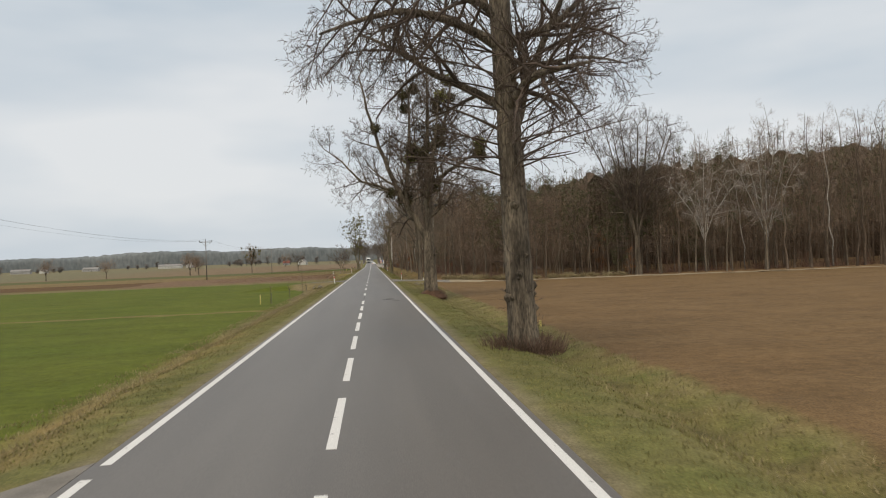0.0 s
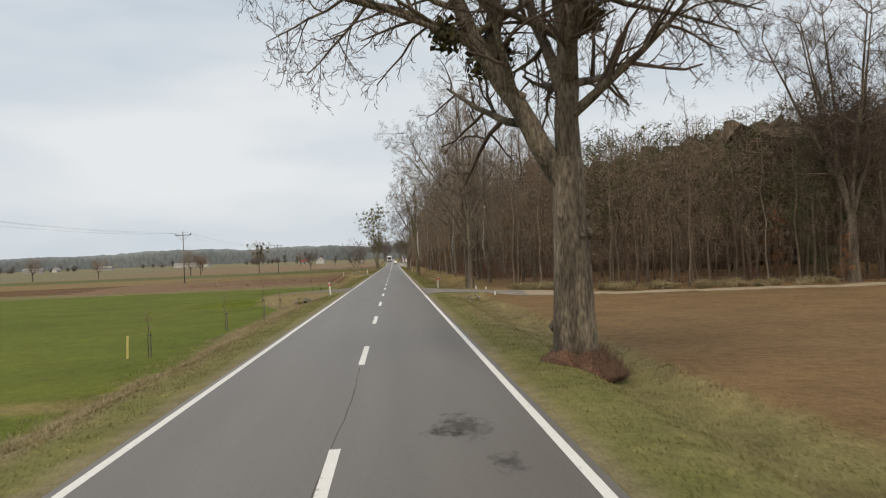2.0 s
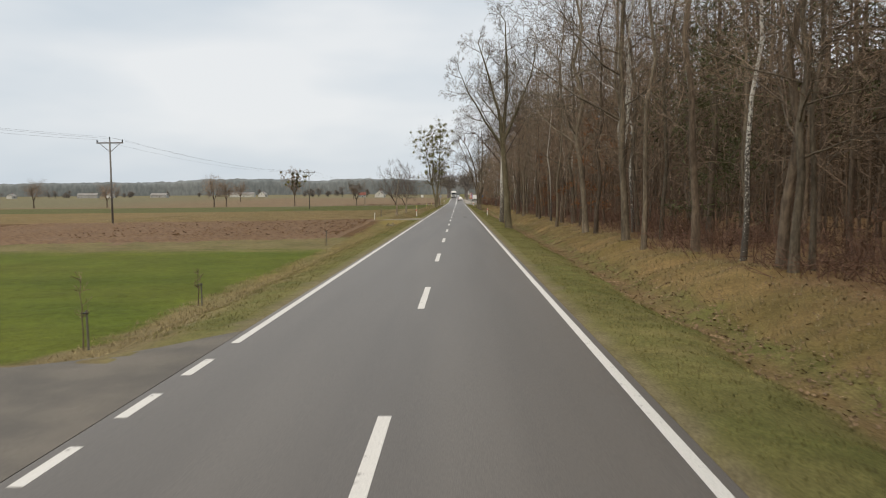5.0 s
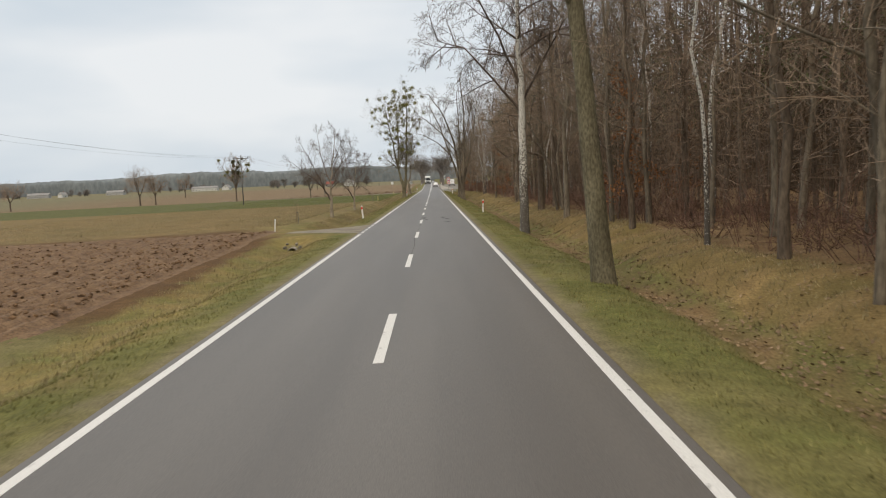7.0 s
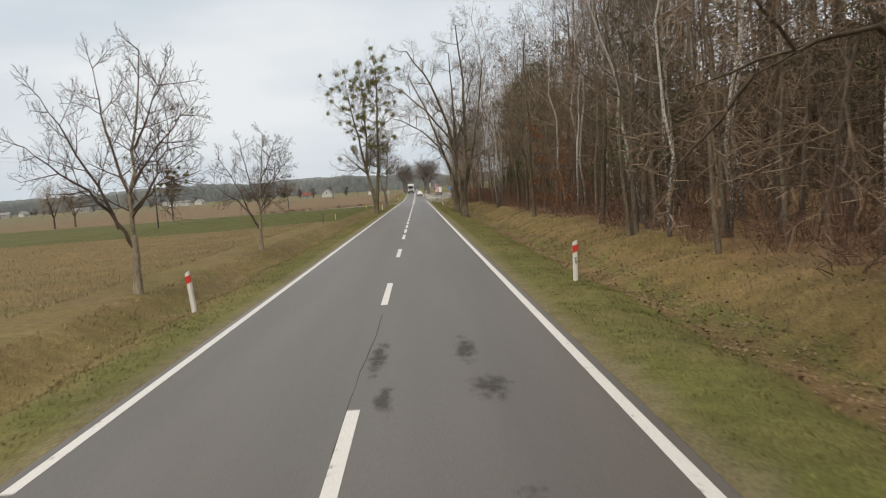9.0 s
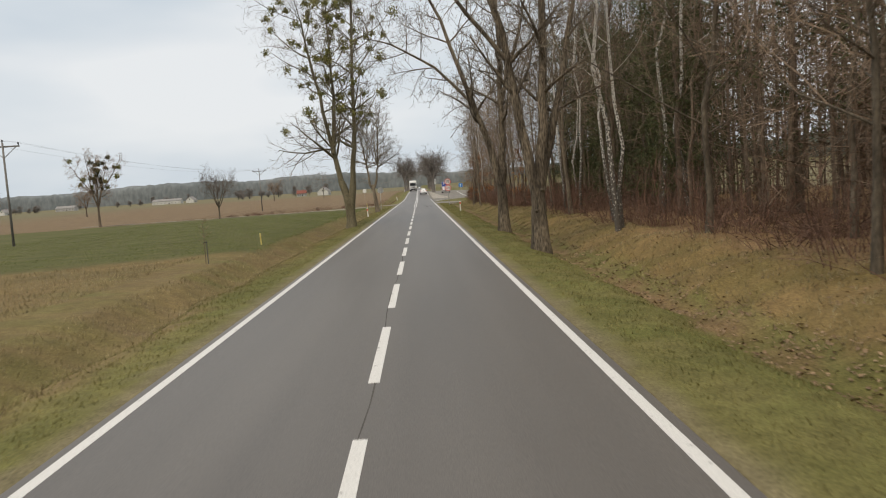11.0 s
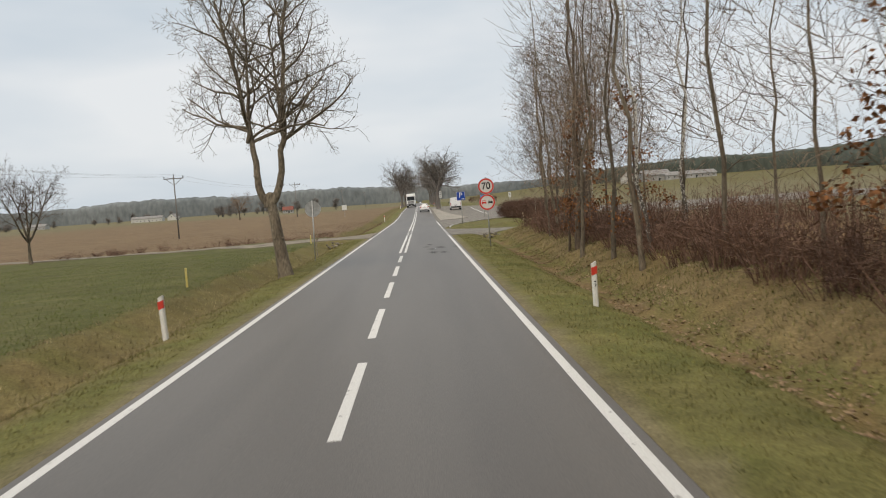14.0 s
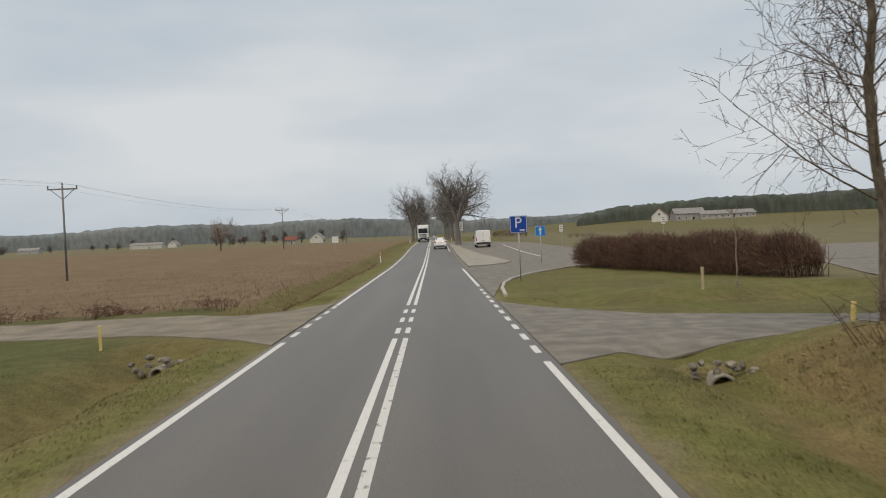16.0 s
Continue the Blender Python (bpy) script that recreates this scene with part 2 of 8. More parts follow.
M_SIGN_BLUE = material("sign_blue", (0.012, 0.05, 0.30), (0.016, 0.065, 0.36), scale=2, fine=20, fine_amount=0.06, rough=0.4, bump=0)
M_SIGN_SKY = material("sign_light_blue", (0.012, 0.16, 0.50), (0.016, 0.19, 0.56), scale=2, fine=20, fine_amount=0.06, rough=0.4, bump=0)
M_BLACK = material("black_print", (0.012, 0.012, 0.012), (0.02, 0.02, 0.02), scale=3, fine=20, fine_amount=0.1, rough=0.5, bump=0)
M_ZINC = material("zinc", (0.36, 0.36, 0.35), (0.46, 0.46, 0.45), scale=6, fine=40, fine_amount=0.12, rough=0.5, metal=0.6, bump=0.1)
M_YELLOW = material("yellow_plastic", (0.55, 0.44, 0.12), (0.66, 0.56, 0.24), scale=4, fine=30, fine_amount=0.12, rough=0.55, bump=0)
M_PALE_WOOD = material("pale_wood", (0.40, 0.32, 0.20), (0.55, 0.46, 0.31), scale=3, fine=25, fine_amount=0.2, bump=0.3, stretch=(1, 1, 0.2))
M_POLE = material("tarred_pole", (0.12, 0.11, 0.10), (0.20, 0.19, 0.175), scale=2, fine=12, fine_amount=0.2, bump=0.3, stretch=(1, 1, 0.2))
M_PIPE = material("weathered_concrete", (0.23, 0.21, 0.18), (0.36, 0.33, 0.285), scale=4, fine=30, fine_amount=0.3, bump=0.5)
M_CONCRETE = material("concrete", (0.36, 0.34, 0.31), (0.50, 0.47, 0.43), scale=3, fine=30, fine_amount=0.2, bump=0.4)
M_STONE = material("field_stone", (0.15, 0.132, 0.105), (0.28, 0.25, 0.205), scale=3, fine=20, fine_amount=0.25, bump=0.5, by_object=0.25)
# Near-black colour standing in for the shade inside a culvert pipe.
M_HOLE = material("pipe_shade", (0.02, 0.017, 0.014), (0.035, 0.03, 0.025), scale=4, fine=20, fine_amount=0.3)
M_CAR = material("white_car_paint", (0.74, 0.74, 0.73), (0.78, 0.78, 0.77), scale=1, fine=10, fine_amount=0.02, rough=0.22, bump=0, spec=0.5)
M_GLASS = glass_like("tinted_glass", (0.02, 0.023, 0.026))
M_TYRE = material("tyre_rubber", (0.018, 0.018, 0.018), (0.03, 0.03, 0.03), scale=6, fine=40, fine_amount=0.2, rough=0.8)
M_RIM = material("alloy", (0.35, 0.35, 0.36), (0.45, 0.45, 0.46), scale=4, fine=20, fine_amount=0.1, rough=0.35, metal=0.8, bump=0)
M_TRIM = material("black_trim", (0.02, 0.02, 0.02), (0.03, 0.03, 0.03), scale=4, fine=30, fine_amount=0.1, rough=0.5, bump=0)
M_LAMP = glass_like("lamp_red", (0.42, 0.015, 0.012), 0.15)
M_HEADLAMP = glass_like("lamp_clear", (0.55, 0.56, 0.58), 0.12)
M_PLASTER = material("pale_plaster", (0.50, 0.49, 0.45), (0.58, 0.57, 0.53), scale=0.5, fine=6, fine_amount=0.06, bump=0, by_object=0.08)
M_ROOF_RED = material("red_tiles", (0.17, 0.06, 0.045), (0.24, 0.09, 0.065), scale=0.8, fine=6, fine_amount=0.2, bump=0)
M_ROOF_GREY = material("grey_roofing", (0.20, 0.19, 0.18), (0.30, 0.29, 0.275), scale=0.6, fine=5, fine_amount=0.15, bump=0)
# Aerial haze is painted into the ridge's pale bluish colours.
M_FAR_WOOD = material("haze_tinted_woods", (0.145, 0.163, 0.168), (0.18, 0.196, 0.197), scale=0.012, fine=0.22, fine_amount=0.22, bump=0, stretch=(1, 1, 0.5))
M_FAR_PINE = material("hazy_pines", (0.052, 0.064, 0.052), (0.078, 0.088, 0.07), scale=0.012, fine=0.3, fine_amount=0.28, bump=0, stretch=(1, 1, 0.4))
M_ASPEN = material("grey_brown_bark", (0.106, 0.0862, 0.0621), (0.193, 0.159, 0.115), scale=1.6, fine=14, fine_amount=0.4, bump=0.6, bump_dist=0.03, stretch=(1, 1, 0.3), by_object=0.3)
# Distant twigs are greyed and lightened to paint in aerial haze.
M_FAR_TWIG = material("haze_tinted_twigs", (0.125, 0.11, 0.098), (0.19, 0.168, 0.15), scale=0.4, fine=6, fine_amount=0.25, bump=0, by_island=0.25)
M_PALE_BARK = material("pale_young_bark", (0.20, 0.165, 0.12), (0.31, 0.26, 0.195), scale=2.0, fine=16, fine_amount=0.3, bump=0.5, bump_dist=0.02, stretch=(1, 1, 0.35))
M_FARM = material("grey_farm_wall", (0.30, 0.295, 0.28), (0.40, 0.39, 0.37), scale=0.5, fine=6, fine_amount=0.1, bump=0, by_object=0.12)
M_MIST_TWIG = material("pale_brown_twigs", (0.124, 0.0854, 0.0582), (0.215, 0.152, 0.105), scale=0.5, fine=10, fine_amount=0.3, bump=0, by_island=0.3)
M_APRON = material("dark_side_road", (0.112, 0.105, 0.094), (0.165, 0.15, 0.128), scale=0.8, fine=90, fine_amount=0.3, rough=0.92)
M_PAINT_WORN = material("worn_road_paint", (0.16, 0.152, 0.145), (0.62, 0.61, 0.58), scale=6, lo=0.33, hi=0.40, rough=0.75, fine=50, fine_amount=0.15, bump=0.1)
M_CLOD = material("ploughed_clods", (0.115, 0.067, 0.034), (0.178, 0.11, 0.058), scale=2, fine=14, fine_amount=0.4, bump=0.6, bump_dist=0.02, by_island=0.3)
M_RAPE = material("rape_leaves", (0.1, 0.125, 0.026), (0.16, 0.175, 0.055), scale=0.5, fine=4, fine_amount=0.3, bump=0, by_island=0.25)
M_WHITE_TWIG = material("pale_birch_twigs", (0.27, 0.235, 0.20), (0.44, 0.395, 0.345), scale=0.6, fine=10, fine_amount=0.25, bump=0, by_island=0.25)
M_PALE_PAVING = material("pale_gritty_paving", (0.26, 0.235, 0.195), (0.35, 0.322, 0.272), scale=0.7, fine=40, fine_amount=0.25, rough=0.95)
M_SEAM = material("dark_seam", (0.078, 0.072, 0.064), (0.112, 0.102, 0.089), scale=1.2, fine=60, fine_amount=0.3, rough=0.85)


# ---- mesh helpers ----
def link_mesh(name, bm, mat, parent=None, label="", smooth=False):
    me = bpy.data.meshes.new(name)
    bm.normal_update()
    bm.to_mesh(me)
    bm.free()
    me.materials.append(mat)
    if smooth:
        me.polygons.foreach_set("use_smooth", [True] * len(me.polygons))
    ob = new(name, me)
    if parent is not None:
        ob.parent = parent
    if label:
        ob["label"] = label
    return ob


def part(name, bm, mat, parent, label="", smooth=False):
    return link_mesh(name, bm, mat, parent, label, smooth)


def mesh_from_arrays(name, verts, faces, mat, smooth=True):
    """faces: an array of quads or of triangles, one row a face."""
    me = bpy.data.meshes.new(name)
    count, k = faces.shape
    me.vertices.add(len(verts))
    me.vertices.foreach_set("co", np.ascontiguousarray(verts, np.float32).ravel())
    me.loops.add(count * k)
    me.loops.foreach_set("vertex_index", np.ascontiguousarray(faces, np.int32).ravel())
    me.polygons.add(count)
    me.polygons.foreach_set("loop_start", np.arange(0, count * k, k, dtype=np.int32))
    me.polygons.foreach_set("use_smooth", np.full(count, smooth))
    me.materials.append(mat)
    me.update(calc_edges=True)
    return me


def thing(name, place, label, category, group="", turn=0.0):
    ob = new(name)
    ob.matrix_basis = pose(*place, 0, 0, turn)
    return tagged(ob, label, category, group)


def add_box(bm, x0, x1, y0, y1, z0, z1, bevel=0.0, m=None):
    r = bmesh.ops.create_cube(bm, size=1, matrix=Matrix.Translation(((x0 + x1) / 2, (y0 + y1) / 2, (z0 + z1) / 2))
                              @ Matrix.Diagonal((x1 - x0, y1 - y0, z1 - z0, 1)))
    vs = r["verts"]
    if bevel:
        es = list({e for v in vs for e in v.link_edges})
        made = bmesh.ops.bevel(bm, geom=es, offset=bevel, segments=2, affect="EDGES", profile=0.5)
        vs = list({v for f in made["faces"] for v in f.verts} | {v for v in vs if v.is_valid})
    if m is not None:
        bmesh.ops.transform(bm, matrix=m, verts=[v for v in vs if v.is_valid])
    return bm


def add_cone(bm, a, b, r0, r1, sides=10):
    a, b = Vector(a), Vector(b)
    turn = (b - a).to_track_quat("Z", "Y").to_matrix().to_4x4()
    bmesh.ops.create_cone(bm, cap_ends=True, segments=sides, radius1=r0, radius2=r1, depth=(b - a).length,
                          matrix=Matrix.Translation((a + b) / 2) @ turn)
    return bm


def add_poly(bm, pts, depth, axis=(0, 1, 0)):
    """A flat outline given thickness along an axis."""
    f = bm.faces.new([bm.verts.new(p) for p in pts])
    r = bmesh.ops.extrude_face_region(bm, geom=[f])
    bmesh.ops.translate(bm, vec=Vector(axis) * depth, verts=[g for g in r["geom"] if isinstance(g, bmesh.types.BMVert)])
    bmesh.ops.recalc_face_normals(bm, faces=bm.faces)
    return bm


def text_part(text, size, m, mat, parent, name="lettering", bold=0.0):
    """Built-in font, as a thin mesh part."""
    cu = bpy.data.curves.new(name, "FONT")
    cu.body, cu.size, cu.extrude, cu.offset = text, size, 0.001, bold
    cu.align_x, cu.align_y = "CENTER", "CENTER"
    tmp = bpy.data.objects.new("tmp_text", cu)
    scene.collection.objects.link(tmp)
    bpy.context.view_layer.update()
    me = bpy.data.meshes.new_from_object(tmp.evaluated_get(bpy.context.evaluated_depsgraph_get()))
    bpy.data.objects.remove(tmp)
    me.transform(m)
    me.name = name
    me.materials.clear()
    me.materials.append(mat)
    ob = new(name, me)
    ob.parent = parent
    return ob


# ---- the lie of the land ----
def smooth01(v, a, b):
    t = np.clip((v - a) / (b - a), 0, 1)
    return t * t * (3 - 2 * t)


@functools.lru_cache(None)
def wave_terms(seed):
    r = np.random.RandomState(seed)
    return [(r.uniform(0, 6.28), r.uniform(0, 6.28)) for k in range(5)]


def wave(x, y, seed, size):
    """A cheap smooth unevenness between -1 and 1."""
    out = 0.0
    for k, (a, p) in enumerate(wave_terms(seed)):
        f = (1.0 + 0.55 * k) / size * 6.28
        out = out + np.sin((math.cos(a) * x + math.sin(a) * y) * f + p + 0.9 * np.sin((math.sin(a) * x - math.cos(a) * y) * f * 0.61 + 2 * p)) / (1 + 0.4 * k)
    return out / 2.9


def road_z(y):
    return np.interp(y, [-400, 405, 430, 460, 520, 700, 1200, 4000], [0, 0, 0.25, 0.9, 1.6, 2.2, 3.4, 6.0])


def window(y, a, b, soft=2.0):
    return smooth01(y, a - soft, a + soft) * (1 - smooth01(y, b - soft, b + soft))


def profile(d, at, heights):
    """A cross-section through given points with its corners rounded off."""
    return (np.interp(d - 0.38, at, heights) + 2 * np.interp(d, at, heights) + np.interp(d + 0.38, at, heights)) / 4


def land_z(x, y):
    """Height of the ground beside the road."""
    x, y = np.asarray(x, float), np.asarray(y, float)
    d = np.abs(x)
    dm = d + smooth01(d, 4.0, 5.0) * (0.22 * wave(x, y, 41, 11.0) + 0.1 * wave(x, y, 42, 3.0))
    near_left = profile(dm, [3.1, 3.6, 4.7, 6.2, 7.0, 8.0, 20, 60], [-0.03, -0.05, -0.16, -0.75, -0.92, -0.9, -0.9, -0.9])
    far_left = profile(dm, [3.1, 3.6, 4.8, 5.8, 6.4, 7.4, 9.0, 20, 60], [-0.03, -0.05, -0.1, -0.68, -0.7, -0.14, -0.1, -0.3, -0.4])
    left = near_left + (far_left - near_left) * smooth01(y, 150, 200)
    field = profile(dm, [3.1, 3.6, 4.8, 5.5, 6.3, 7.4, 8.5, 20, 60], [-0.03, -0.05, -0.09, -0.42, -0.62, -0.36, -0.38, -0.4, -0.3])
    wood = profile(dm, [3.1, 3.6, 4.9, 5.5, 6.1, 7.2, 8.3, 15, 60], [-0.03, -0.05, -0.12, -0.48, -0.5, 0.06, 0.34, 0.36, 0.3])
    park = profile(dm, [3.1, 3.6, 4.8, 20, 60], [-0.03, -0.04, -0.08, -0.1, 0.0])
    right = field + (wood - field) * smooth01(y, 101, 112)
    right = right + (park - right) * smooth01(y, 361, 370)
    z = np.where(x < 0, left, right)
    # access roads cross the ditch on level ground
    fill_r = np.maximum(window(y, 96.5, 107, 1.5), window(y, 352, 362, 1.0))
    fill_l = np.maximum(np.maximum(window(y, 107.5, 116.5, 1.0), window(y, 186.5, 194.5, 1.0)), np.maximum(window(y, 356, 365, 1.0), window(y, -30, 10, 1.0)))
    level = np.where(x < 0, np.interp(d, [3, 8, 14], [-0.03, -0.12, -0.4]), np.interp(d, [3, 8, 14], [-0.03, -0.1, -0.2]))
    fill = np.where(x < 0, fill_l, fill_r) * (1 - smooth01(d, 13, 18))
    z = z * (1 - fill) + level * fill
    # unevenness of verges, banks and fields
    rough = smooth01(d, 3.4, 4.6) * np.where(x > 0, 1 - 0.92 * smooth01(y, 351, 356), 1.0)
    z = z + rough * ((0.035 + 0.04 * window(d, 5.0, 7.6, 0.5)) * wave(x, y, 3, 2.6) + 0.05 * wave(x, y, 4, 7.0)) * (1 - fill)
    bank = smooth01(x, 5.4, 7.0) * smooth01(y, 108, 120) * (1 - smooth01(y, 340, 350))
    z = z + bank * (0.10 * wave(x, y, 5, 3.4) + 0.16 * wave(x, y, 6, 9.0))
    # the land rises slowly with distance
    z = z + road_z(y) * np.where(x < 0, 1.0, 1.0)
    far = smooth01(y, 380, 900) * smooth01(d, 12, 160)
    z = z + far * np.where(x < 0, 1.6, 3.0)
    z = z + np.where(x < 0, 0.002, 0.010) * np.clip(d - 110, 0, 900) * smooth01(y, 120, 500)
    # the horizon lies a little higher
    z = z + 3.0 * smooth01(y, 1100, 1300) + 3.5 * smooth01(y - 0.1 * d, 860, 960) * smooth01(x, 60, 200)
    return z


def mix(a, b, w):
    w = np.asarray(w)[..., None]
    return a * (1 - w) + np.asarray(b) * w


def cover(x, y):
    """Pigment of what grows or lies on the ground; far fields also carry painted haze."""
    d = np.abs(x)
    n1, n2, n3 = wave(x, y, 21, 5.0), wave(x, y, 22, 1.7), wave(x, y, 23, 17.0)
    verge = mix(np.array([0.124, 0.126, 0.038]) * np.ones(x.shape + (3,)), [0.182, 0.156, 0.063], np.clip(0.3 + 0.5 * n1 + 0.3 * n2, 0, 1))
    c = verge
    # left side, band after band along the road
    crop = mix(np.array([0.077, 0.102, 0.011]) * np.ones(x.shape + (3,)), [0.107, 0.12, 0.017], np.clip(0.5 + 0.5 * n3, 0, 1))
    rape = mix(np.array([0.08, 0.088, 0.028]) * np.ones(x.shape + (3,)), [0.118, 0.112, 0.044], np.clip(0.5 + 0.6 * n1, 0, 1))
    stubble = mix(np.array([0.195, 0.135, 0.06]) * np.ones(x.shape + (3,)), [0.15, 0.116, 0.05], np.clip(0.4 + 0.6 * n3 + 0.3 * n2, 0, 1))
    tilled = mix(np.array([0.126, 0.072, 0.031]) * np.ones(x.shape + (3,)), [0.098, 0.058, 0.026], np.clip(0.5 + 0.6 * n2, 0, 1))
    # brown field and meadow are lightened; the lift stands for aerial haze
    brown = mix(np.array([0.168, 0.116, 0.068]) * np.ones(x.shape + (3,)), [0.195, 0.142, 0.085], np.clip(0.5 + 0.5 * n3 + 0.3 * n1, 0, 1))
    meadow = np.array([0.165, 0.146, 0.082]) * np.ones(x.shape + (3,))
    dry_grass = mix(np.array([0.135, 0.122, 0.048]) * np.ones(x.shape + (3,)), [0.175, 0.14, 0.066], np.clip(0.5 + 0.6 * n1, 0, 1))
    left = crop
    left = mix(left, dry_grass, smooth01(y + 1.2 * n1, 150, 156))
    left = mix(left, tilled, smooth01(y + 1.2 * n1, 164, 167))
    left = mix(left, stubble, smooth01(y + 1.5 * n1 + 0.06 * d, 197, 200))
    left = mix(left, rape, smooth01(y + 1.5 * n1 + 0.03 * d, 267, 271))
    left = mix(left, brown, smooth01(y + 1.0 * n1 + 0.1 * d, 368, 371))
    # far left ground fades to a tone with haze painted in
    left = mix(left, [0.158, 0.143, 0.082], smooth01(d + 12 * n3, 90, 190) * smooth01(y, 366, 400))
    left = mix(left, meadow, smooth01(y + 14 * n3, 640, 700))
    left = mix(left, [0.195, 0.150, 0.062], window(y + 0.5 * n1 + 0.04 * d, 61.6, 63.4, 0.4) * 0.8)
    dry = mix(verge, [0.242, 0.168, 0.065], np.clip(0.55 + 0.5 * n1 + 0.3 * n2, 0, 1) * 0.8)
    dry = mix(dry, [0.093, 0.065, 0.028], np.clip(n2 * 0.9 + 0.2 * n1 - 0.25, 0, 1) * 0.6)
    straw = mix(np.array([0.205, 0.162, 0.09]) * np.ones(x.shape + (3,)), [0.14, 0.112, 0.055], np.clip(0.5 + 0.5 * n1 + 0.5 * n2, 0, 1))
    dry = mix(dry, straw, window(y, 44, 130, 12) * 0.85)
    dry = mix(dry, [0.165, 0.122, 0.062], smooth01(y, 185, 215) * (x < 0) * np.clip(0.55 + 0.4 * n1, 0, 1))
    dry = mix(dry, [0.128, 0.114, 0.042], smooth01(y, 296, 330) * (x < 0) * np.clip(0.6 + 0.4 * n1, 0, 1))
    cl = mix(c, dry, smooth01(d + 0.25 * n1 + 0.2 * n2, 4.0, 4.9))
    cl = mix(cl, left, smooth01(d - 3.0 * window(y, 105, 117, 6) + 0.6 * (1 - smooth01(y, 70, 84)) + 0.35 * n1 + 0.25 * n2, 7.3, 7.8) * (1 - window(y, 190, 268, 3)) + smooth01(d + 0.5 * n1, 10.0, 11.5) * window(y, 190, 268, 3))
    # right side: bare field, then woodland bank, then meadow round the lay-by
    soil = mix(np.array([0.166, 0.107, 0.051]) * np.ones(x.shape + (3,)), [0.148, 0.092, 0.042], np.clip(0.5 + 0.4 * n3 + 0.12 * n2, 0, 1))
    litter = mix(np.array([0.155, 0.096, 0.048]) * np.ones(x.shape + (3,)), [0.228, 0.152, 0.078], np.clip(0.5 + 0.5 * n2 + 0.3 * n1, 0, 1))
    moss = mix(np.array([0.15, 0.115, 0.042]) * np.ones(x.shape + (3,)), [0.228, 0.155, 0.068], np.clip(0.45 + 0.6 * n1 + 0.3 * n2, 0, 1))
    fld = mix(c, dry, smooth01(d + 1.2 * window(y, 66, 96, 8), 5.0, 5.7) * (0.42 + 0.5 * window(y, 66, 96, 8)))
    fld = mix(fld, [0.075, 0.066, 0.026], np.clip(1.3 * n2 + 0.5 * n1 - 0.1, 0, 1) * window(d, 5.4, 6.9, 0.5) * 0.75)
    fld = mix(fld, [0.215, 0.172, 0.08], window(d + 0.12 * n2, 4.82, 5.02, 0.12) * 0.55 + window(d + 0.3 * n1 + 0.2 * n2, 6.95, 7.35, 0.25) * 0.5)
    fld = mix(fld, soil, smooth01(d + 0.3 * n1 + 0.2 * n2, 7.2, 7.6))
    wd = mix(c, litter, window(d + 0.25 * n2, 5.45, 6.2, 0.25) * np.clip(0.6 + 0.7 * n1, 0, 0.9))
    moss = mix(moss, np.array([0.186, 0.139, 0.066]) * np.ones(x.shape + (3,)), smooth01(y, 272, 292) * np.clip(0.75 + 0.5 * n1, 0, 1))
    wd = mix(wd, moss, smooth01(d + 0.2 * n2, 6.3, 6.8))
    wd = mix(wd, litter, smooth01(d + 0.6 * n1, 8.0, 9.6))
    pk = mix(mix(c, np.array([0.13, 0.112, 0.048]) * np.ones(x.shape + (3,)), np.clip(0.45 + 0.6 * n1, 0, 1) * smooth01(d, 4.0, 5.2)), meadow, smooth01(d, 14, 20))
    pk = mix(pk, [0.136, 0.118, 0.05], smooth01(y, 420, 560) * smooth01(d, 25, 60))
    cr_ = mix(fld, wd, smooth01(y + 0.24 * np.clip(d - 10, 0, 200), 98.5, 101))
    cr_ = mix(cr_, pk, smooth01(y + 1.5 * n1, 343, 350) * (1 - smooth01(d + 0.3 * n2, 5.6, 6.4) * (1 - smooth01(y, 349, 351.5))))
    cr_ = mix(cr_, pk, smooth01(d, 16, 22) * smooth01(y, 286, 300))
    col = np.where((x < 0)[..., None], cl, cr_)
    # grit along the asphalt's edge
    grit = np.array([0.195, 0.163, 0.099])
    col = mix(col, grit, (1 - smooth01(d + 0.22 * n2 + 0.15 * n1, 3.2, 3.5)) * 0.8)
    return col


def build_ground():
    xs = [0.0, 3.0, 3.2]
    while xs[-1] < 9.5:
        xs.append(xs[-1] + 0.27)
    while xs[-1] < 3200:
        xs.append(xs[-1] * 1.11 + 0.05)
    xs = np.array([-v for v in xs[:0:-1]] + xs)
    ys = [-60.0, -40, -25, -15]
    while ys[-1] < 375:
        ys.append(ys[-1] + 0.55)
    while ys[-1] < 4500:
        ys.append(ys[-1] + max(0.6, (ys[-1] - 372) * 0.045))
    ys = np.array(ys)
    gx, gy = np.meshgrid(xs, ys)
    gz = np.where(np.abs(gx) <= 3.05, road_z(gy) - 0.06, land_z(gx, gy))
    col = cover(gx, gy)
    rows, cols = gx.shape
    i = (np.arange(rows - 1)[:, None] * cols + np.arange(cols - 1)[None, :]).ravel()
    faces = np.stack([i, i + 1, i + cols + 1, i + cols], 1)
    me = mesh_from_arrays("ground", np.stack([gx, gy, gz], -1).reshape(-1, 3), faces, M_GROUND)
    at = me.color_attributes.new("cover", "FLOAT_COLOR", "POINT")
    rgba = np.concatenate([col.reshape(-1, 3), np.ones((rows * cols, 1))], 1)
    at.data.foreach_set("color", np.ascontiguousarray(rgba, np.float32).ravel())
    return tagged(new("ground", me), "open farmland with crops, bare soil and grassy verges", "ground", kind="structure")


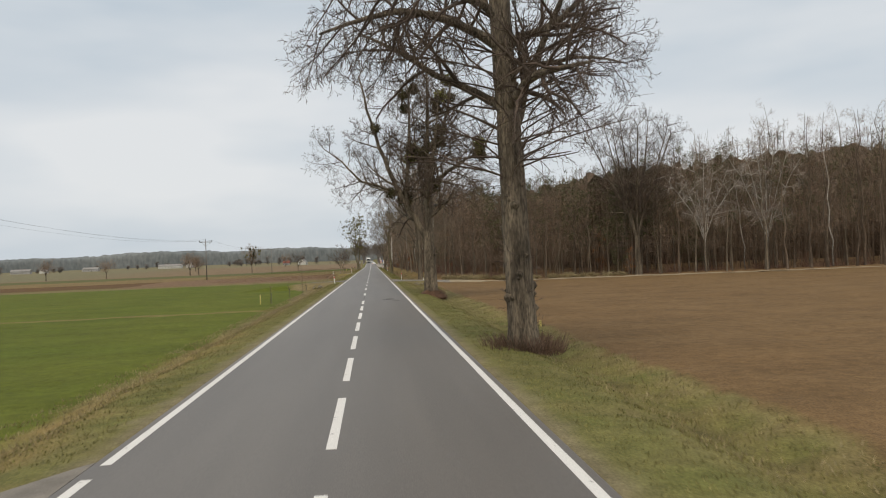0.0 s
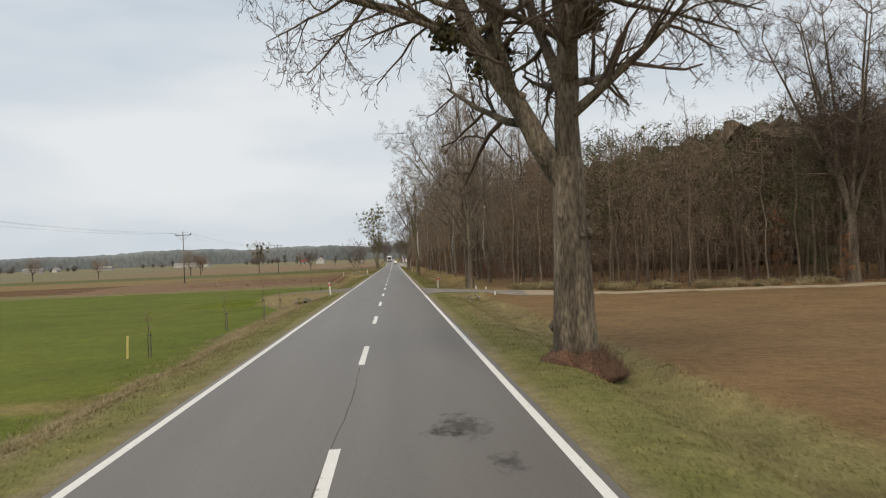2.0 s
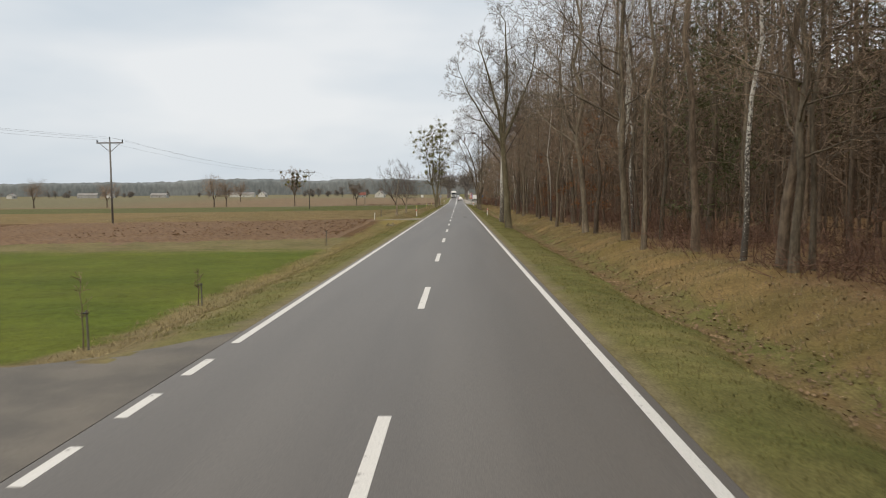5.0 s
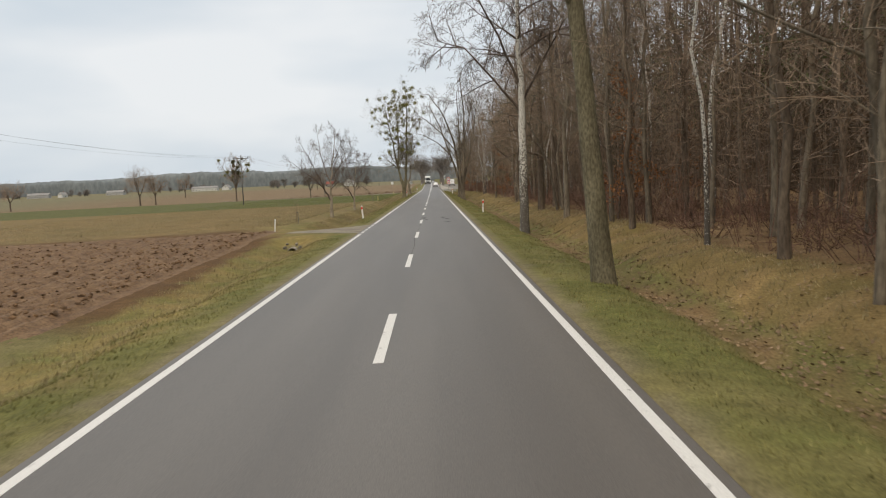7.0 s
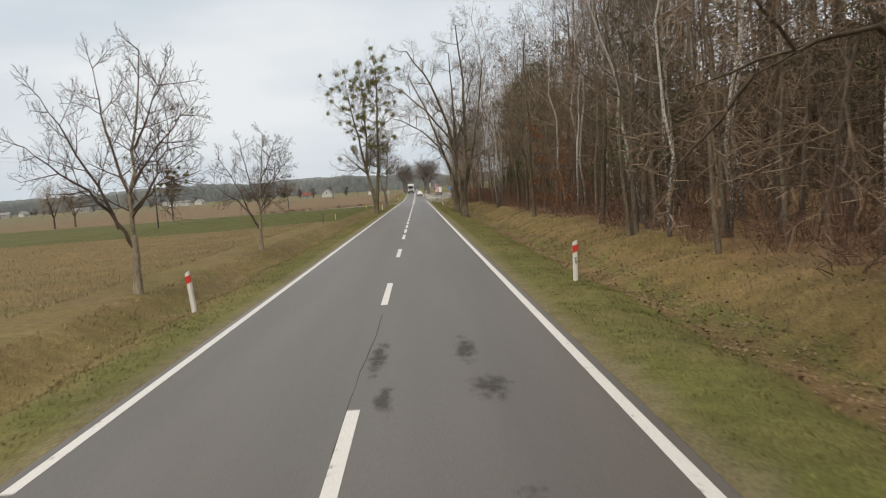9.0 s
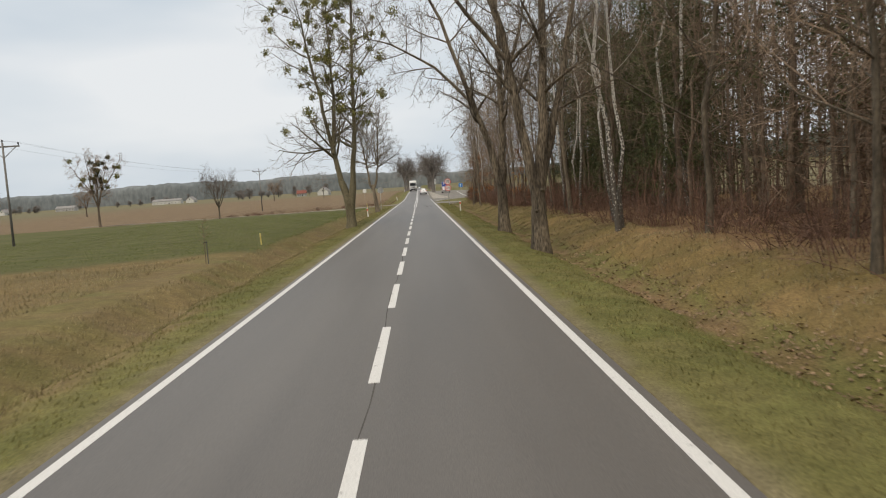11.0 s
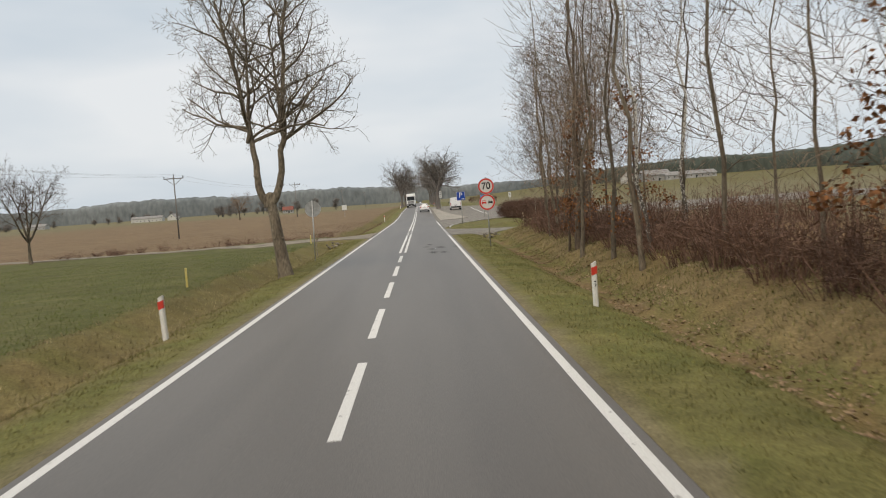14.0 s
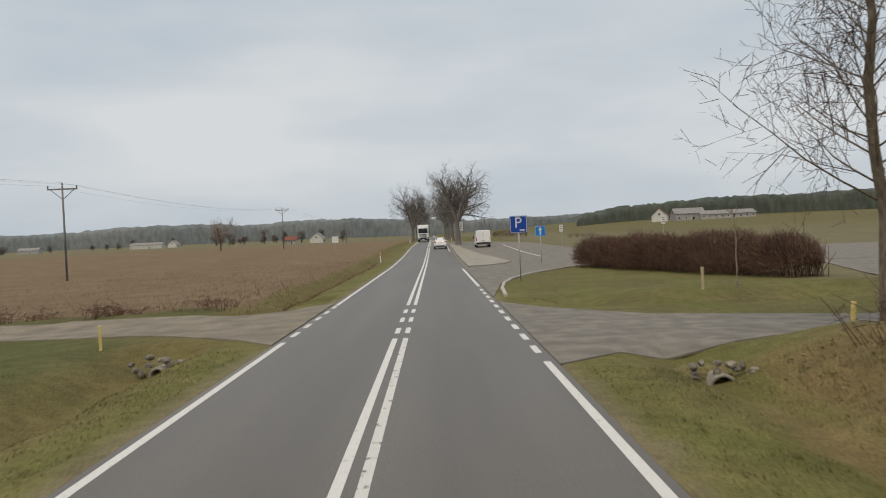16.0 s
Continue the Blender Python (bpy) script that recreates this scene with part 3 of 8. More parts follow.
def sheet(name, outline, z_of, mat, label, category, lift=0.012, cell=0.8, parent=None):
    """A flat-lying paved piece that drapes over the ground inside an outline of x, y corners."""
    bm = bmesh.new()
    bm.faces.new([bm.verts.new((x, y, 0)) for x, y in outline])
    lo, hi = np.min(outline, 0), np.max(outline, 0)
    for axis in (0, 1):
        v = lo[axis] + cell
        while v < hi[axis]:
            co, no = [0, 0, 0], [0, 0, 0]
            co[axis], no[axis] = v, 1
            bmesh.ops.bisect_plane(bm, geom=bm.verts[:] + bm.edges[:] + bm.faces[:], plane_co=co, plane_no=no)
            v += cell
    r = bmesh.ops.extrude_face_region(bm, geom=bm.faces[:])
    top = [g for g in r["geom"] if isinstance(g, bmesh.types.BMVert)]
    tops = set(top)
    for v in bm.verts:
        v.co.z = float(z_of(v.co.x, v.co.y)) + (lift if v in tops else lift - 0.05)
    bmesh.ops.recalc_face_normals(bm, faces=bm.faces)
    ob = link_mesh(name, bm, mat, parent, smooth=False)
    return tagged(ob, label, category, kind="structure") if parent is None else ob


def build_road():
    ys = np.concatenate([np.arange(-60, 560, 4.0), np.arange(560, 1500, 30.0)])
    xs = np.array([-3.16, -3.08, -1.5, 0, 1.5, 3.08, 3.16])
    drop = np.array([-0.07, 0, 0.012, 0.022, 0.012, 0, -0.07])
    gx, gy = np.meshgrid(xs, ys)
    gz = road_z(gy) + drop[None, :] - 0.022
    rows, cols = gx.shape
    i = (np.arange(rows - 1)[:, None] * cols + np.arange(cols - 1)[None, :]).ravel()
    me = mesh_from_arrays("road", np.stack([gx, gy, gz], -1).reshape(-1, 3), np.stack([i, i + 1, i + cols + 1, i + cols], 1), M_ASPHALT, False)
    return tagged(new("road", me), "straight grey asphalt country road with white markings", "road", kind="structure")


def crown_z(x, y):
    return road_z(y) - 0.022 + np.interp(abs(x), [0, 1.5, 3.08], [0.022, 0.012, 0])


def marking(name, x, y0, y1, width, parent, paint=M_PAINT, cache={}):
    """One painted stroke, 4 mm proud of the asphalt."""
    key = (name, round(y1 - y0, 2), width, paint.name)
    flat_here = y1 < 400
    if key in cache and flat_here:
        ob = new(name, cache[key])
    else:
        n = max(1, int((y1 - y0) / 6))
        bm = bmesh.new()
        rows = []
        for k in range(n + 1):
            yy = (y1 - y0) * k / n
            dz = float(road_z(y0 + yy) - road_z(y0))
            rows.append([bm.verts.new((sx * width / 2, yy, dz + zz)) for sx, zz in ((-1, -0.004), (-0.97, 0.004), (0.97, 0.004), (1, -0.004))])
        for a, b in zip(rows, rows[1:]):
            for k in range(3):
                bm.faces.new((a[k], a[k + 1], b[k + 1], b[k]))
        bm.faces.new(rows[0][::-1])
        bm.faces.new(rows[-1])
        ob = link_mesh(name, bm, paint)
        if flat_here:
            cache[key] = ob.data
    ob.location = (x, y0, float(crown_z(x, y0)))
    ob.parent = parent
    return ob


def build_markings(road):
    starts = [48.4 - 6.03 * k for k in range(11)] + [60.6, 72.6, 84.6, 96.6, 108.6, 120.7, 132.9, 145.1, 157.3, 169.3, 181.3, 193.3, 205.3, 217.4]
    starts += [326.8 - 6.16 * k for k in range(17)]
    for y in starts:
        marking("centre_dash", 0.0, y, y + 3.95, 0.15, road)
    for y0, y1 in ((333.2, 354.9), (364.2, 560.0)):
        for x in (-0.14, 0.12):
            marking("double_line", x, y0, y1, 0.13, road, M_PAINT_WORN if x > 0 and y0 < 350 else M_PAINT)
    for y in (355.9, 358.6, 361.3):
        for x in (-0.14, 0.12):
            marking("short_dash", x, y, y + 1.2, 0.13, road)
    for side, spans in ((-1, ((12.2, 107.4), (117.0, 186.0), (195.5, 355.3), (366.0, 620.0))), (1, ((-40.0, 96.4), (105.4, 350.6), (440.0, 620.0)))):
        for y0, y1 in spans:
            marking("edge_line", side * 2.9, y0, y1, 0.14, road)
    for side, spans in ((-1, ((-8.0, 11.4), (108.5, 116.4), (187.0, 195.0), (356.4, 365.4))), (1, ((97.4, 105.0), (351.7, 371.6)))):
        for y0, y1 in spans:
            y = y0
            while y < y1 - 0.5:
                marking("edge_dash", side * 2.9, y, y + 1.05, 0.14, road)
                y += 2.05
    for x in (2.92, 3.3):
        marking("lay_by_line", x, 373.2, 394.0, 0.15, road)



ground = build_ground()
road = build_road()
build_markings(road)

# ---- side roads and lay-by ----
sheet("access_road", [(-3.09, 12.4), (-4.2, 10.9), (-5.6, 8.4), (-8, 2), (-12, -12), (-12, -35), (-3.09, -35)], land_z, M_OLD_ASPHALT,
      "worn asphalt mouth of a side lane", "side road")
sheet("access_road", [(-3.09, 106.6), (-3.09, 118.2), (-4.2, 117.0), (-5.8, 116.4), (-8.4, 116.2), (-9.0, 114.6), (-7.2, 113.4), (-5.6, 112.0), (-4.5, 110.2), (-3.6, 108.2)][::-1], land_z,
      M_APRON, "worn grey field entrance with crumbling edges", "side road")
sheet("access_road", [(-3.09, 187.0), (-3.09, 195.2), (-4.1, 193.9), (-5.6, 193.0), (-7.4, 192.6), (-7.7, 191.4), (-6.2, 190.2), (-4.7, 188.7), (-3.9, 187.8)][::-1], land_z,
      M_LANE, "worn grey field entrance with sandy streaks", "side road")
sheet("access_road", [(-3.09, 354.8), (-3.09, 366.6), (-4.6, 365.3), (-8, 365.2), (-16, 366.0), (-60, 375), (-60, 371.5), (-15, 362.6), (-7, 358.6), (-4.3, 356.4)][::-1], land_z,
      M_LANE, "pale sandy farm lane joining the road", "side road", lift=0.04)
sheet("access_road", [(3.09, 96.2), (3.22, 97.2), (3.5, 98.0), (3.95, 98.6), (4.6, 98.85), (5.4, 98.6), (6.6, 97.9), (8, 96.9), (10, 95.4), (10, 98.6), (8, 100.2), (5.6, 104.6), (4.3, 107.4), (3.09, 109.8)], land_z, M_OLD_ASPHALT,
      "worn asphalt apron at a forest track", "side road", lift=0.035)
sheet("forest_track", [(10, 95.4), (12, 94.0), (36, 88.2), (60, 82.4), (120, 68), (120, 70.6), (60, 84.8), (36, 90.8), (13, 96.6), (10, 98.6)], land_z, M_TRACK,
      "pale sandy track between field and forest", "track", lift=0.05)
sheet("access_road", [(3.09, 350.2), (4.5, 351.6), (10.8, 353.0), (30, 354.2), (30, 357.6), (12, 356.6), (7, 358.2), (4.6, 361.0), (3.09, 364.2)], land_z, M_OLD_ASPHALT,
      "worn grey side road with sandy streaks", "side road", lift=0.03)
sheet("lay_by", [(3.09, 366.2), (4.1, 374.6), (6.2, 382.5), (11, 391.2), (18, 392.5), (24, 384), (60, 376), (60, 402), (30, 414), (19, 428), (16, 470), (9, 492), (3.09, 502)], land_z,
      M_OLD_ASPHALT, "broad grey asphalt lay-by beside the road", "lay-by", lift=0.035, cell=2.0)
sheet("lay_by_island", [(3.5, 397), (6.6, 401), (7.6, 405), (6.6, 424), (5.0, 450), (4.2, 472), (3.5, 472)], lambda x, y: land_z(x, y) + 0.09, M_PALE_PAVING,
      "sandy traffic island with a kerb", "traffic island", cell=2.0)
sheet("paved_yard", [(17.8, 363.6), (40, 359), (60, 375.4), (24, 383.4), (20.6, 372.5)], land_z, M_OLD_ASPHALT, "pale worn paved yard behind the hedge", "yard", lift=0.045, cell=3.0)
for tx, ty, tw, tl in ((1.72, 53.4, 1.0, 2.2), (2.1, 51.3, 0.5, 1.2), (1.4, 53.0, 0.7, 0.5), (1.57, 197.9, 0.62, 1.5), (1.42, 200.2, 0.4, 2.6), (0.15, 200.0, 0.36, 2.8), (0.32, 197.6, 0.3, 1.6),
                       (1.6, 194.0, 0.6, 1.6), (1.47, 334.6, 0.6, 1.6), (1.95, 335.8, 0.65, 2.6), (2.75, 335.6, 0.4, 1.0), (1.5, 331.8, 0.6, 2.4), (2.0, 331.6, 0.5, 2.0), (1.4, 339.0, 0.5, 1.6), (1.2, 336.9, 0.5, 1.2)):
    ring = [(tx + 0.56 * tw * math.cos(k * 0.2618), ty + 0.56 * tl * math.sin(k * 0.2618)) for k in range(24)]
    sheet("tar_stain", ring, crown_z, M_TAR, "dark blotchy tar stain soaked into the asphalt", "road stain", lift=0.004, cell=3.0)
for y0, y1, seed in ((46.0, 60.0, 3), (170.0, 204.0, 5), (226.0, 262.0, 7)):
    rr = random.Random(seed)
    n = int((y1 - y0) / 0.8)
    mid = [(-0.03 + 0.05 * math.sin(k * 0.37 + seed) + rr.uniform(-0.015, 0.015), y0 + (y1 - y0) * k / n) for k in range(n + 1)]
    sheet("joint_seam", [(x - rr.uniform(0.003, 0.014), y) for x, y in mid] + [(x + rr.uniform(0.003, 0.014), y) for x, y in mid[::-1]], crown_z, M_SEAM,
          "dark open joint along the road's middle", "road crack", lift=0.002, cell=40.0)


def build_kerb(line):
    """Concrete kerb stones along a curve, each a piece of its own."""
    ob = tagged(new("kerb"), "pale concrete kerb round the grass island", "kerb", kind="structure")
    bm = bmesh.new()
    add_box(bm, -0.49, 0.49, -0.075, 0.075, -0.1, 0.09, 0.012)
    first = part("kerb_stone", bm, M_CONCRETE, ob)
    mesh = first.data
    bpy.data.objects.remove(first)
    pts = np.array(line, float)
    run = np.concatenate([[0], np.cumsum(np.hypot(np.diff(pts[:, 0]), np.diff(pts[:, 1])))])
    for s in np.arange(0.5, run[-1], 1.0):
        x, y = np.interp(s, run, pts[:, 0]), np.interp(s, run, pts[:, 1])
        x2, y2 = np.interp(s + 0.4, run, pts[:, 0]), np.interp(s + 0.4, run, pts[:, 1])
        stone = new("kerb_stone", mesh)
        stone.matrix_basis = pose(x, y, float(land_z(x, y)), 0, 0, math.degrees(math.atan2(y2 - y, x2 - x)))
        stone.parent = ob


build_kerb([(3.6, 366.6), (3.85, 371), (4.3, 375), (5.1, 379), (6.4, 382.8), (8.4, 387), (11.2, 391.4), (14, 392.3)])
sheet("lay_by_marking", [(11.42, 415), (11.58, 415), (11.58, 458), (11.42, 458)], land_z, M_PAINT, "white line along the lay-by", "road marking", lift=0.042, cell=2.0)


# ---- trees ----
class Limbs:
    """Collects stems as rows of points with radii and turns them into one mesh; the finest twigs, two-sided, are slivers."""

    def __init__(self):
        self.rows = {}
        self.rng = np.random.RandomState(4)

    def add(self, pts, radii, sides):
        self.rows.setdefault((len(pts), sides), []).append((pts, radii))

    def mesh(self, name, mat):
        allv, allf, base = [], [], 0
        for (n, s), items in self.rows.items():
            P = np.array([p for p, _ in items], float)
            R = np.array([r for _, r in items], float)
            T = np.gradient(P, axis=1)
            T /= np.linalg.norm(T, axis=2, keepdims=True) + 1e-9
            U = np.cross(T, np.array([0.31, 0.83, 0.12]))
            U /= np.linalg.norm(U, axis=2, keepdims=True) + 1e-9
            V = np.cross(T, U)
            if s == 2:
                turn = self.rng.uniform(0, 6.283, (len(items), 1, 1))
                U, V = np.cos(turn) * U + np.sin(turn) * V, V
            a = np.arange(s) * 2 * np.pi / s
            ring = P[:, :, None, :] + R[:, :, None, None] * (np.cos(a)[None, None, :, None] * U[:, :, None, :] + np.sin(a)[None, None, :, None] * V[:, :, None, :])
            k = len(items)
            start = base + (np.arange(k) * n * s)[:, None, None]
            j = (np.arange(n - 1) * s)[None, :, None]
            q = np.arange(1 if s == 2 else s)[None, None, :]
            q2 = (q + 1) % s
            f = np.stack([start + j + q, start + j + q2, start + j + s + q2, start + j + s + q], -1).reshape(-1, 4)
            allv.append(ring.reshape(-1, 3))
            allf.append(f)
            base += k * n * s
        return mesh_from_arrays(name, np.concatenate(allv), np.concatenate(allf), mat)


def grow(rng, wood, twigs, p, d, length, radius, levels, level=0):
    """levels: a row for each order of branching: points, sides, wander, lift, children, first child's place, angle, length of a child, radius at the end."""
    n, sides, wander, lift, kids, first, angle, ratio, tip = levels[level]
    pts, radii, dirs = [p.copy()], [radius], [d.copy()]
    step = length / (n - 1)
    for k in range(1, n):
        d = d + Vector((rng.gauss(0, wander), rng.gauss(0, wander), rng.gauss(0, wander) + lift))
        d.normalize()
        p = p + d * step
        pts.append(p.copy())
        radii.append(radius * (1 - (1 - tip) * k / (n - 1)))
        dirs.append(d.copy())
    last = level == len(levels) - 1
    (wood if level < 1 else twigs).add(pts, radii, sides)
    if last:
        return pts
    spin = rng.uniform(0, 6.28)
    for c in range(kids):
        f = first + (1 - first) * (c + rng.uniform(0.1, 0.9)) / kids
        x = f * (n - 1)
        k = min(int(x), n - 2)
        q = pts[k].lerp(pts[k + 1], x - k)
        t = dirs[k]
        spin += 2.4 + rng.uniform(-0.5, 0.5)
        side = t.cross(Vector((math.cos(spin), math.sin(spin), 0.21)))
        if side.length < 1e-4:
            continue
        side.normalize()
        a = radians(angle) * rng.uniform(0.7, 1.3)
        nd = (t * math.cos(a) + side * math.sin(a)).normalized()
        rr = radii[k] * (0.62 if level == 0 else 0.6) * rng.uniform(0.7, 1.0)
        grow(rng, wood, twigs, q, nd, length * ratio * rng.uniform(0.65, 1.15) * (1.25 - 0.55 * f), max(rr, 0.007), levels, level + 1)
    return pts


def clump(rng, verts, faces, centre, size, count, leaf, slim=0.45):
    """A loose ball of short leafy shoots."""
    c = Vector(centre)
    for k in range(count):
        v = Vector((rng.gauss(0, 1), rng.gauss(0, 1), rng.gauss(0, 0.85)))
        v.normalize()
        q = c + v * size * (rng.random() ** 0.45)
        a = Vector((rng.gauss(0, 1), rng.gauss(0, 1), rng.gauss(0, 1))).normalized() * leaf * rng.uniform(0.6, 1.4)
        b = v.cross(a)
        if b.length < 1e-5:
            continue
        b = b.normalized() * leaf * slim
        i = len(verts)
        verts += [tuple(q - b * 0.5), tuple(q + a * 0.5 - b), tuple(q + a), tuple(q + a * 0.5 + b)]
        faces.append((i, i + 1, i + 2, i + 3))


def leaves_mesh(name, seed, balls, mat, slim=0.45):
    rng = random.Random(seed)
    verts, faces = [], []
    for centre, size, count, leaf in balls:
        clump(rng, verts, faces, centre, size, count, leaf, slim)
    return mesh_from_arrays(name, np.array(verts), np.array(faces), mat, False)


def put_part(name, mesh, parent, label=""):
    ob = new(name, mesh)
    ob.parent = parent
    if name in ("mistletoe", "twig_mass", "stem_mass", "foliage", "sucker_growth"):
        tagged(ob, label, kind="stuff")
    elif label:
        ob["label"] = label
    return ob


def trunk_row(height, r, lean=(0, 0), flare=1.5, n=12, wob=0.05, rng=None):
    pts, radii = [], []
    for k in range(n):
        f = k / (n - 1)
        z = -0.25 + (height + 0.25) * f
        pts.append(Vector((lean[0] * f + rng.gauss(0, wob) * f, lean[1] * f + rng.gauss(0, wob) * f, z)))
        radii.append(r * (1 - 0.35 * f) * (1 + (flare - 1) * math.exp(-max(z + 0.1, 0) / 0.35)))
    return pts, radii


def capped(pts, radii):
    """Closes a stem's top with a low dome, so that forks grow out of it without an edge."""
    up = (pts[-1] - pts[-2]).normalized()
    r = radii[-1]
    return pts + [pts[-1] + up * r * 0.45, pts[-1] + up * r * 0.8, pts[-1] + up * r * 0.95], radii + [r * 0.9, r * 0.6, 0.01]


def burls(rng, bm_rows, pts, radii, count, zlo, zhi):
    """Swellings and stubs on an old stem."""
    for k in range(count):
        z = min(max(rng.uniform(zlo, zhi), pts[1].z), pts[-2].z)
        j = min(range(len(pts)), key=lambda q: abs(pts[q].z - z))
        a = rng.uniform(0, 6.28)
        out = Vector((math.cos(a), math.sin(a), rng.uniform(-0.1, 0.35))).normalized()
        s = radii[j] * rng.uniform(0.12, 0.36)
        c = pts[j] + Vector((0, 0, z - pts[j].z))
        bm_rows.add([c + out * radii[j] * 0.5, c + out * (radii[j] * 0.85), c + out * (radii[j] * 0.95 + s * 0.6), c + out * (radii[j] + s)], [s * 1.5, s * 1.3, s * 0.85, 0.004], 7)


def finish_tree(ob, wood, twigs, bark, twig_mat):
    put_part("trunk", wood.mesh("trunk", bark), ob)
    put_part("crown", twigs.mesh("crown", twig_mat), ob, "bare winter crown of fine twigs")


def build_lime_tall(place):
    """Tall lime with one straight stem, burls, and long arching limbs."""
    rng = random.Random(11)
    ob = thing("lime_tree", place, "tall bare lime with burls on its straight trunk", "tree", "avenue trees")
    wood, twigs = Limbs(), Limbs()
    pts, radii = trunk_row(13.0, 0.42, (-0.35, 0.3), 1.35, 16, 0.03, rng)
    wood.add(pts, radii, 14)
    burls(rng, wood, pts, radii, 34, 0.9, 7.5)
    lv = [(8, 7, 0.17, -0.04, 10, 0.15, 50, 0.46, 0.22), (6, 4, 0.17, -0.035, 8, 0.15, 42, 0.48, 0.3), (4, 3, 0.16, -0.04, 6, 0.1, 40, 0.48, 0.4), (3, 2, 0.18, -0.04, 4, 0.1, 38, 0.5, 0.5), (2, 2, 0.2, -0.02, 0, 0, 0, 0, 0.6)]
    for k in range(14):
        z = 6.0 + 7.0 * k / 13
        j = min(range(len(pts)), key=lambda q: abs(pts[q].z - z))
        a = k * 2.4 + rng.uniform(-0.3, 0.3)
        up = rng.uniform(0.35, 0.8) + (0.5 if math.sin(a) > -0.2 else 0.0)
        grow(rng, wood, twigs, pts[j].copy(), Vector((math.cos(a), math.sin(a), up)).normalized(), rng.uniform(4.8, 6.6) * (1 - 0.02 * k), rng.uniform(0.10, 0.16), lv)
    thin = [(4, 3, 0.12, 0.0, 3, 0.3, 35, 0.5, 0.4), (3, 3, 0.15, 0.0, 0, 0, 0, 0, 0.5)]
    for k in range(26):
        z = rng.uniform(2.6, 9.0)
        j = min(range(len(pts)), key=lambda q: abs(pts[q].z - z))
        a = rng.uniform(0, 6.28)
        grow(rng, twigs, twigs, pts[j] + Vector((0, 0, z - pts[j].z)), Vector((math.cos(a), math.sin(a), rng.uniform(-0.1, 0.5))).normalized(), rng.uniform(0.6, 1.2) + max(0, z - 5) * 0.4, 0.018, thin)
    hang = [(6, 4, 0.09, -0.045, 6, 0.2, 38, 0.42, 0.4), (4, 3, 0.14, -0.05, 4, 0.15, 36, 0.5, 0.5), (3, 2, 0.16, -0.05, 0, 0, 0, 0, 0.6)]
    for k in range(38):
        z = rng.uniform(4.8, 9.0)
        j = min(range(len(pts)), key=lambda q: abs(pts[q].z - z))
        a = rng.choice((0, math.pi)) + rng.gauss(0, 0.7)
        if math.sin(a) > 0.5:
            a = -a
        grow(rng, twigs, twigs, pts[j] + Vector((0, 0, z - pts[j].z)), Vector((math.cos(a), math.sin(a), rng.uniform(0.15, 0.6))).normalized(), rng.uniform(1.6, 4.4), 0.032, hang)
    suckers = [(3, 3, 0.15, 0.08, 2, 0.3, 35, 0.5, 0.5), (2, 2, 0.1, 0.05, 0, 0, 0, 0, 0.6)]
    for k in range(130):
        z = rng.uniform(0.4, 6.0)
        j = min(range(len(pts)), key=lambda q: abs(pts[q].z - z))
        a = rng.uniform(0, 6.28)
        grow(rng, twigs, twigs, pts[j] + Vector((math.cos(a) * radii[j] * 0.9, math.sin(a) * radii[j] * 0.9, z - pts[j].z)), Vector((math.cos(a), math.sin(a), rng.uniform(-0.2, 1.0))).normalized(), rng.uniform(0.12, 0.45), 0.008, suckers)
    finish_tree(ob, wood, twigs, M_LIME, M_LIME_TWIG)
    shoots = Limbs()
    for k in range(900):
        a = rng.uniform(0, 6.28)
        r = 0.40 + rng.random() ** 1.5 * 0.75
        b = Vector((math.cos(a) * r, math.sin(a) * r, -0.12))
        e = b + Vector((math.cos(a) * 0.12 + rng.gauss(0, 0.16), math.sin(a) * 0.12 + rng.gauss(0, 0.16), rng.uniform(0.15, 0.62)))
        shoots.add([b, b.lerp(e, 0.5) + Vector((rng.gauss(0, 0.03), rng.gauss(0, 0.03), 0)), e], [0.011, 0.009, 0.004], 3)
    put_part("sucker_growth", shoots.mesh("sucker_growth", M_SUCKER), ob, "red-brown suckers round the foot")
    return ob


TWIGGY = [(6, 5, 0.11, 0.05, 7, 0.2, 46, 0.5, 0.28), (5, 4, 0.15, 0.04, 6, 0.15, 44, 0.52, 0.35), (4, 2, 0.18, 0.03, 4, 0.1, 42, 0.52, 0.5), (3, 2, 0.2, 0.02, 2, 0.1, 40, 0.55, 0.6), (2, 2, 0.2, 0, 0, 0, 0, 0, 0.7)]
LEANER = [(6, 4, 0.11, 0.05, 7, 0.15, 46, 0.52, 0.3), (4, 3, 0.15, 0.04, 6, 0.1, 44, 0.54, 0.45), (3, 2, 0.18, 0.03, 4, 0.1, 42, 0.55, 0.6), (2, 2, 0.2, 0.02, 0, 0, 0, 0, 0.7)]
WALNUT = [(6, 4, 0.045, 0.05, 8, 0.15, 42, 0.5, 0.38), (5, 3, 0.06, 0.06, 5, 0.12, 38, 0.5, 0.5), (3, 2, 0.08, 0.07, 0, 0, 0, 0, 0.6)]
WEEPING = [(6, 4, 0.10, -0.02, 8, 0.2, 40, 0.48, 0.28), (5, 3, 0.13, -0.09, 6, 0.15, 38, 0.55, 0.4), (4, 2, 0.15, -0.14, 4, 0.1, 34, 0.6, 0.6), (3, 2, 0.12, -0.16, 0, 0, 0, 0, 0.7)]


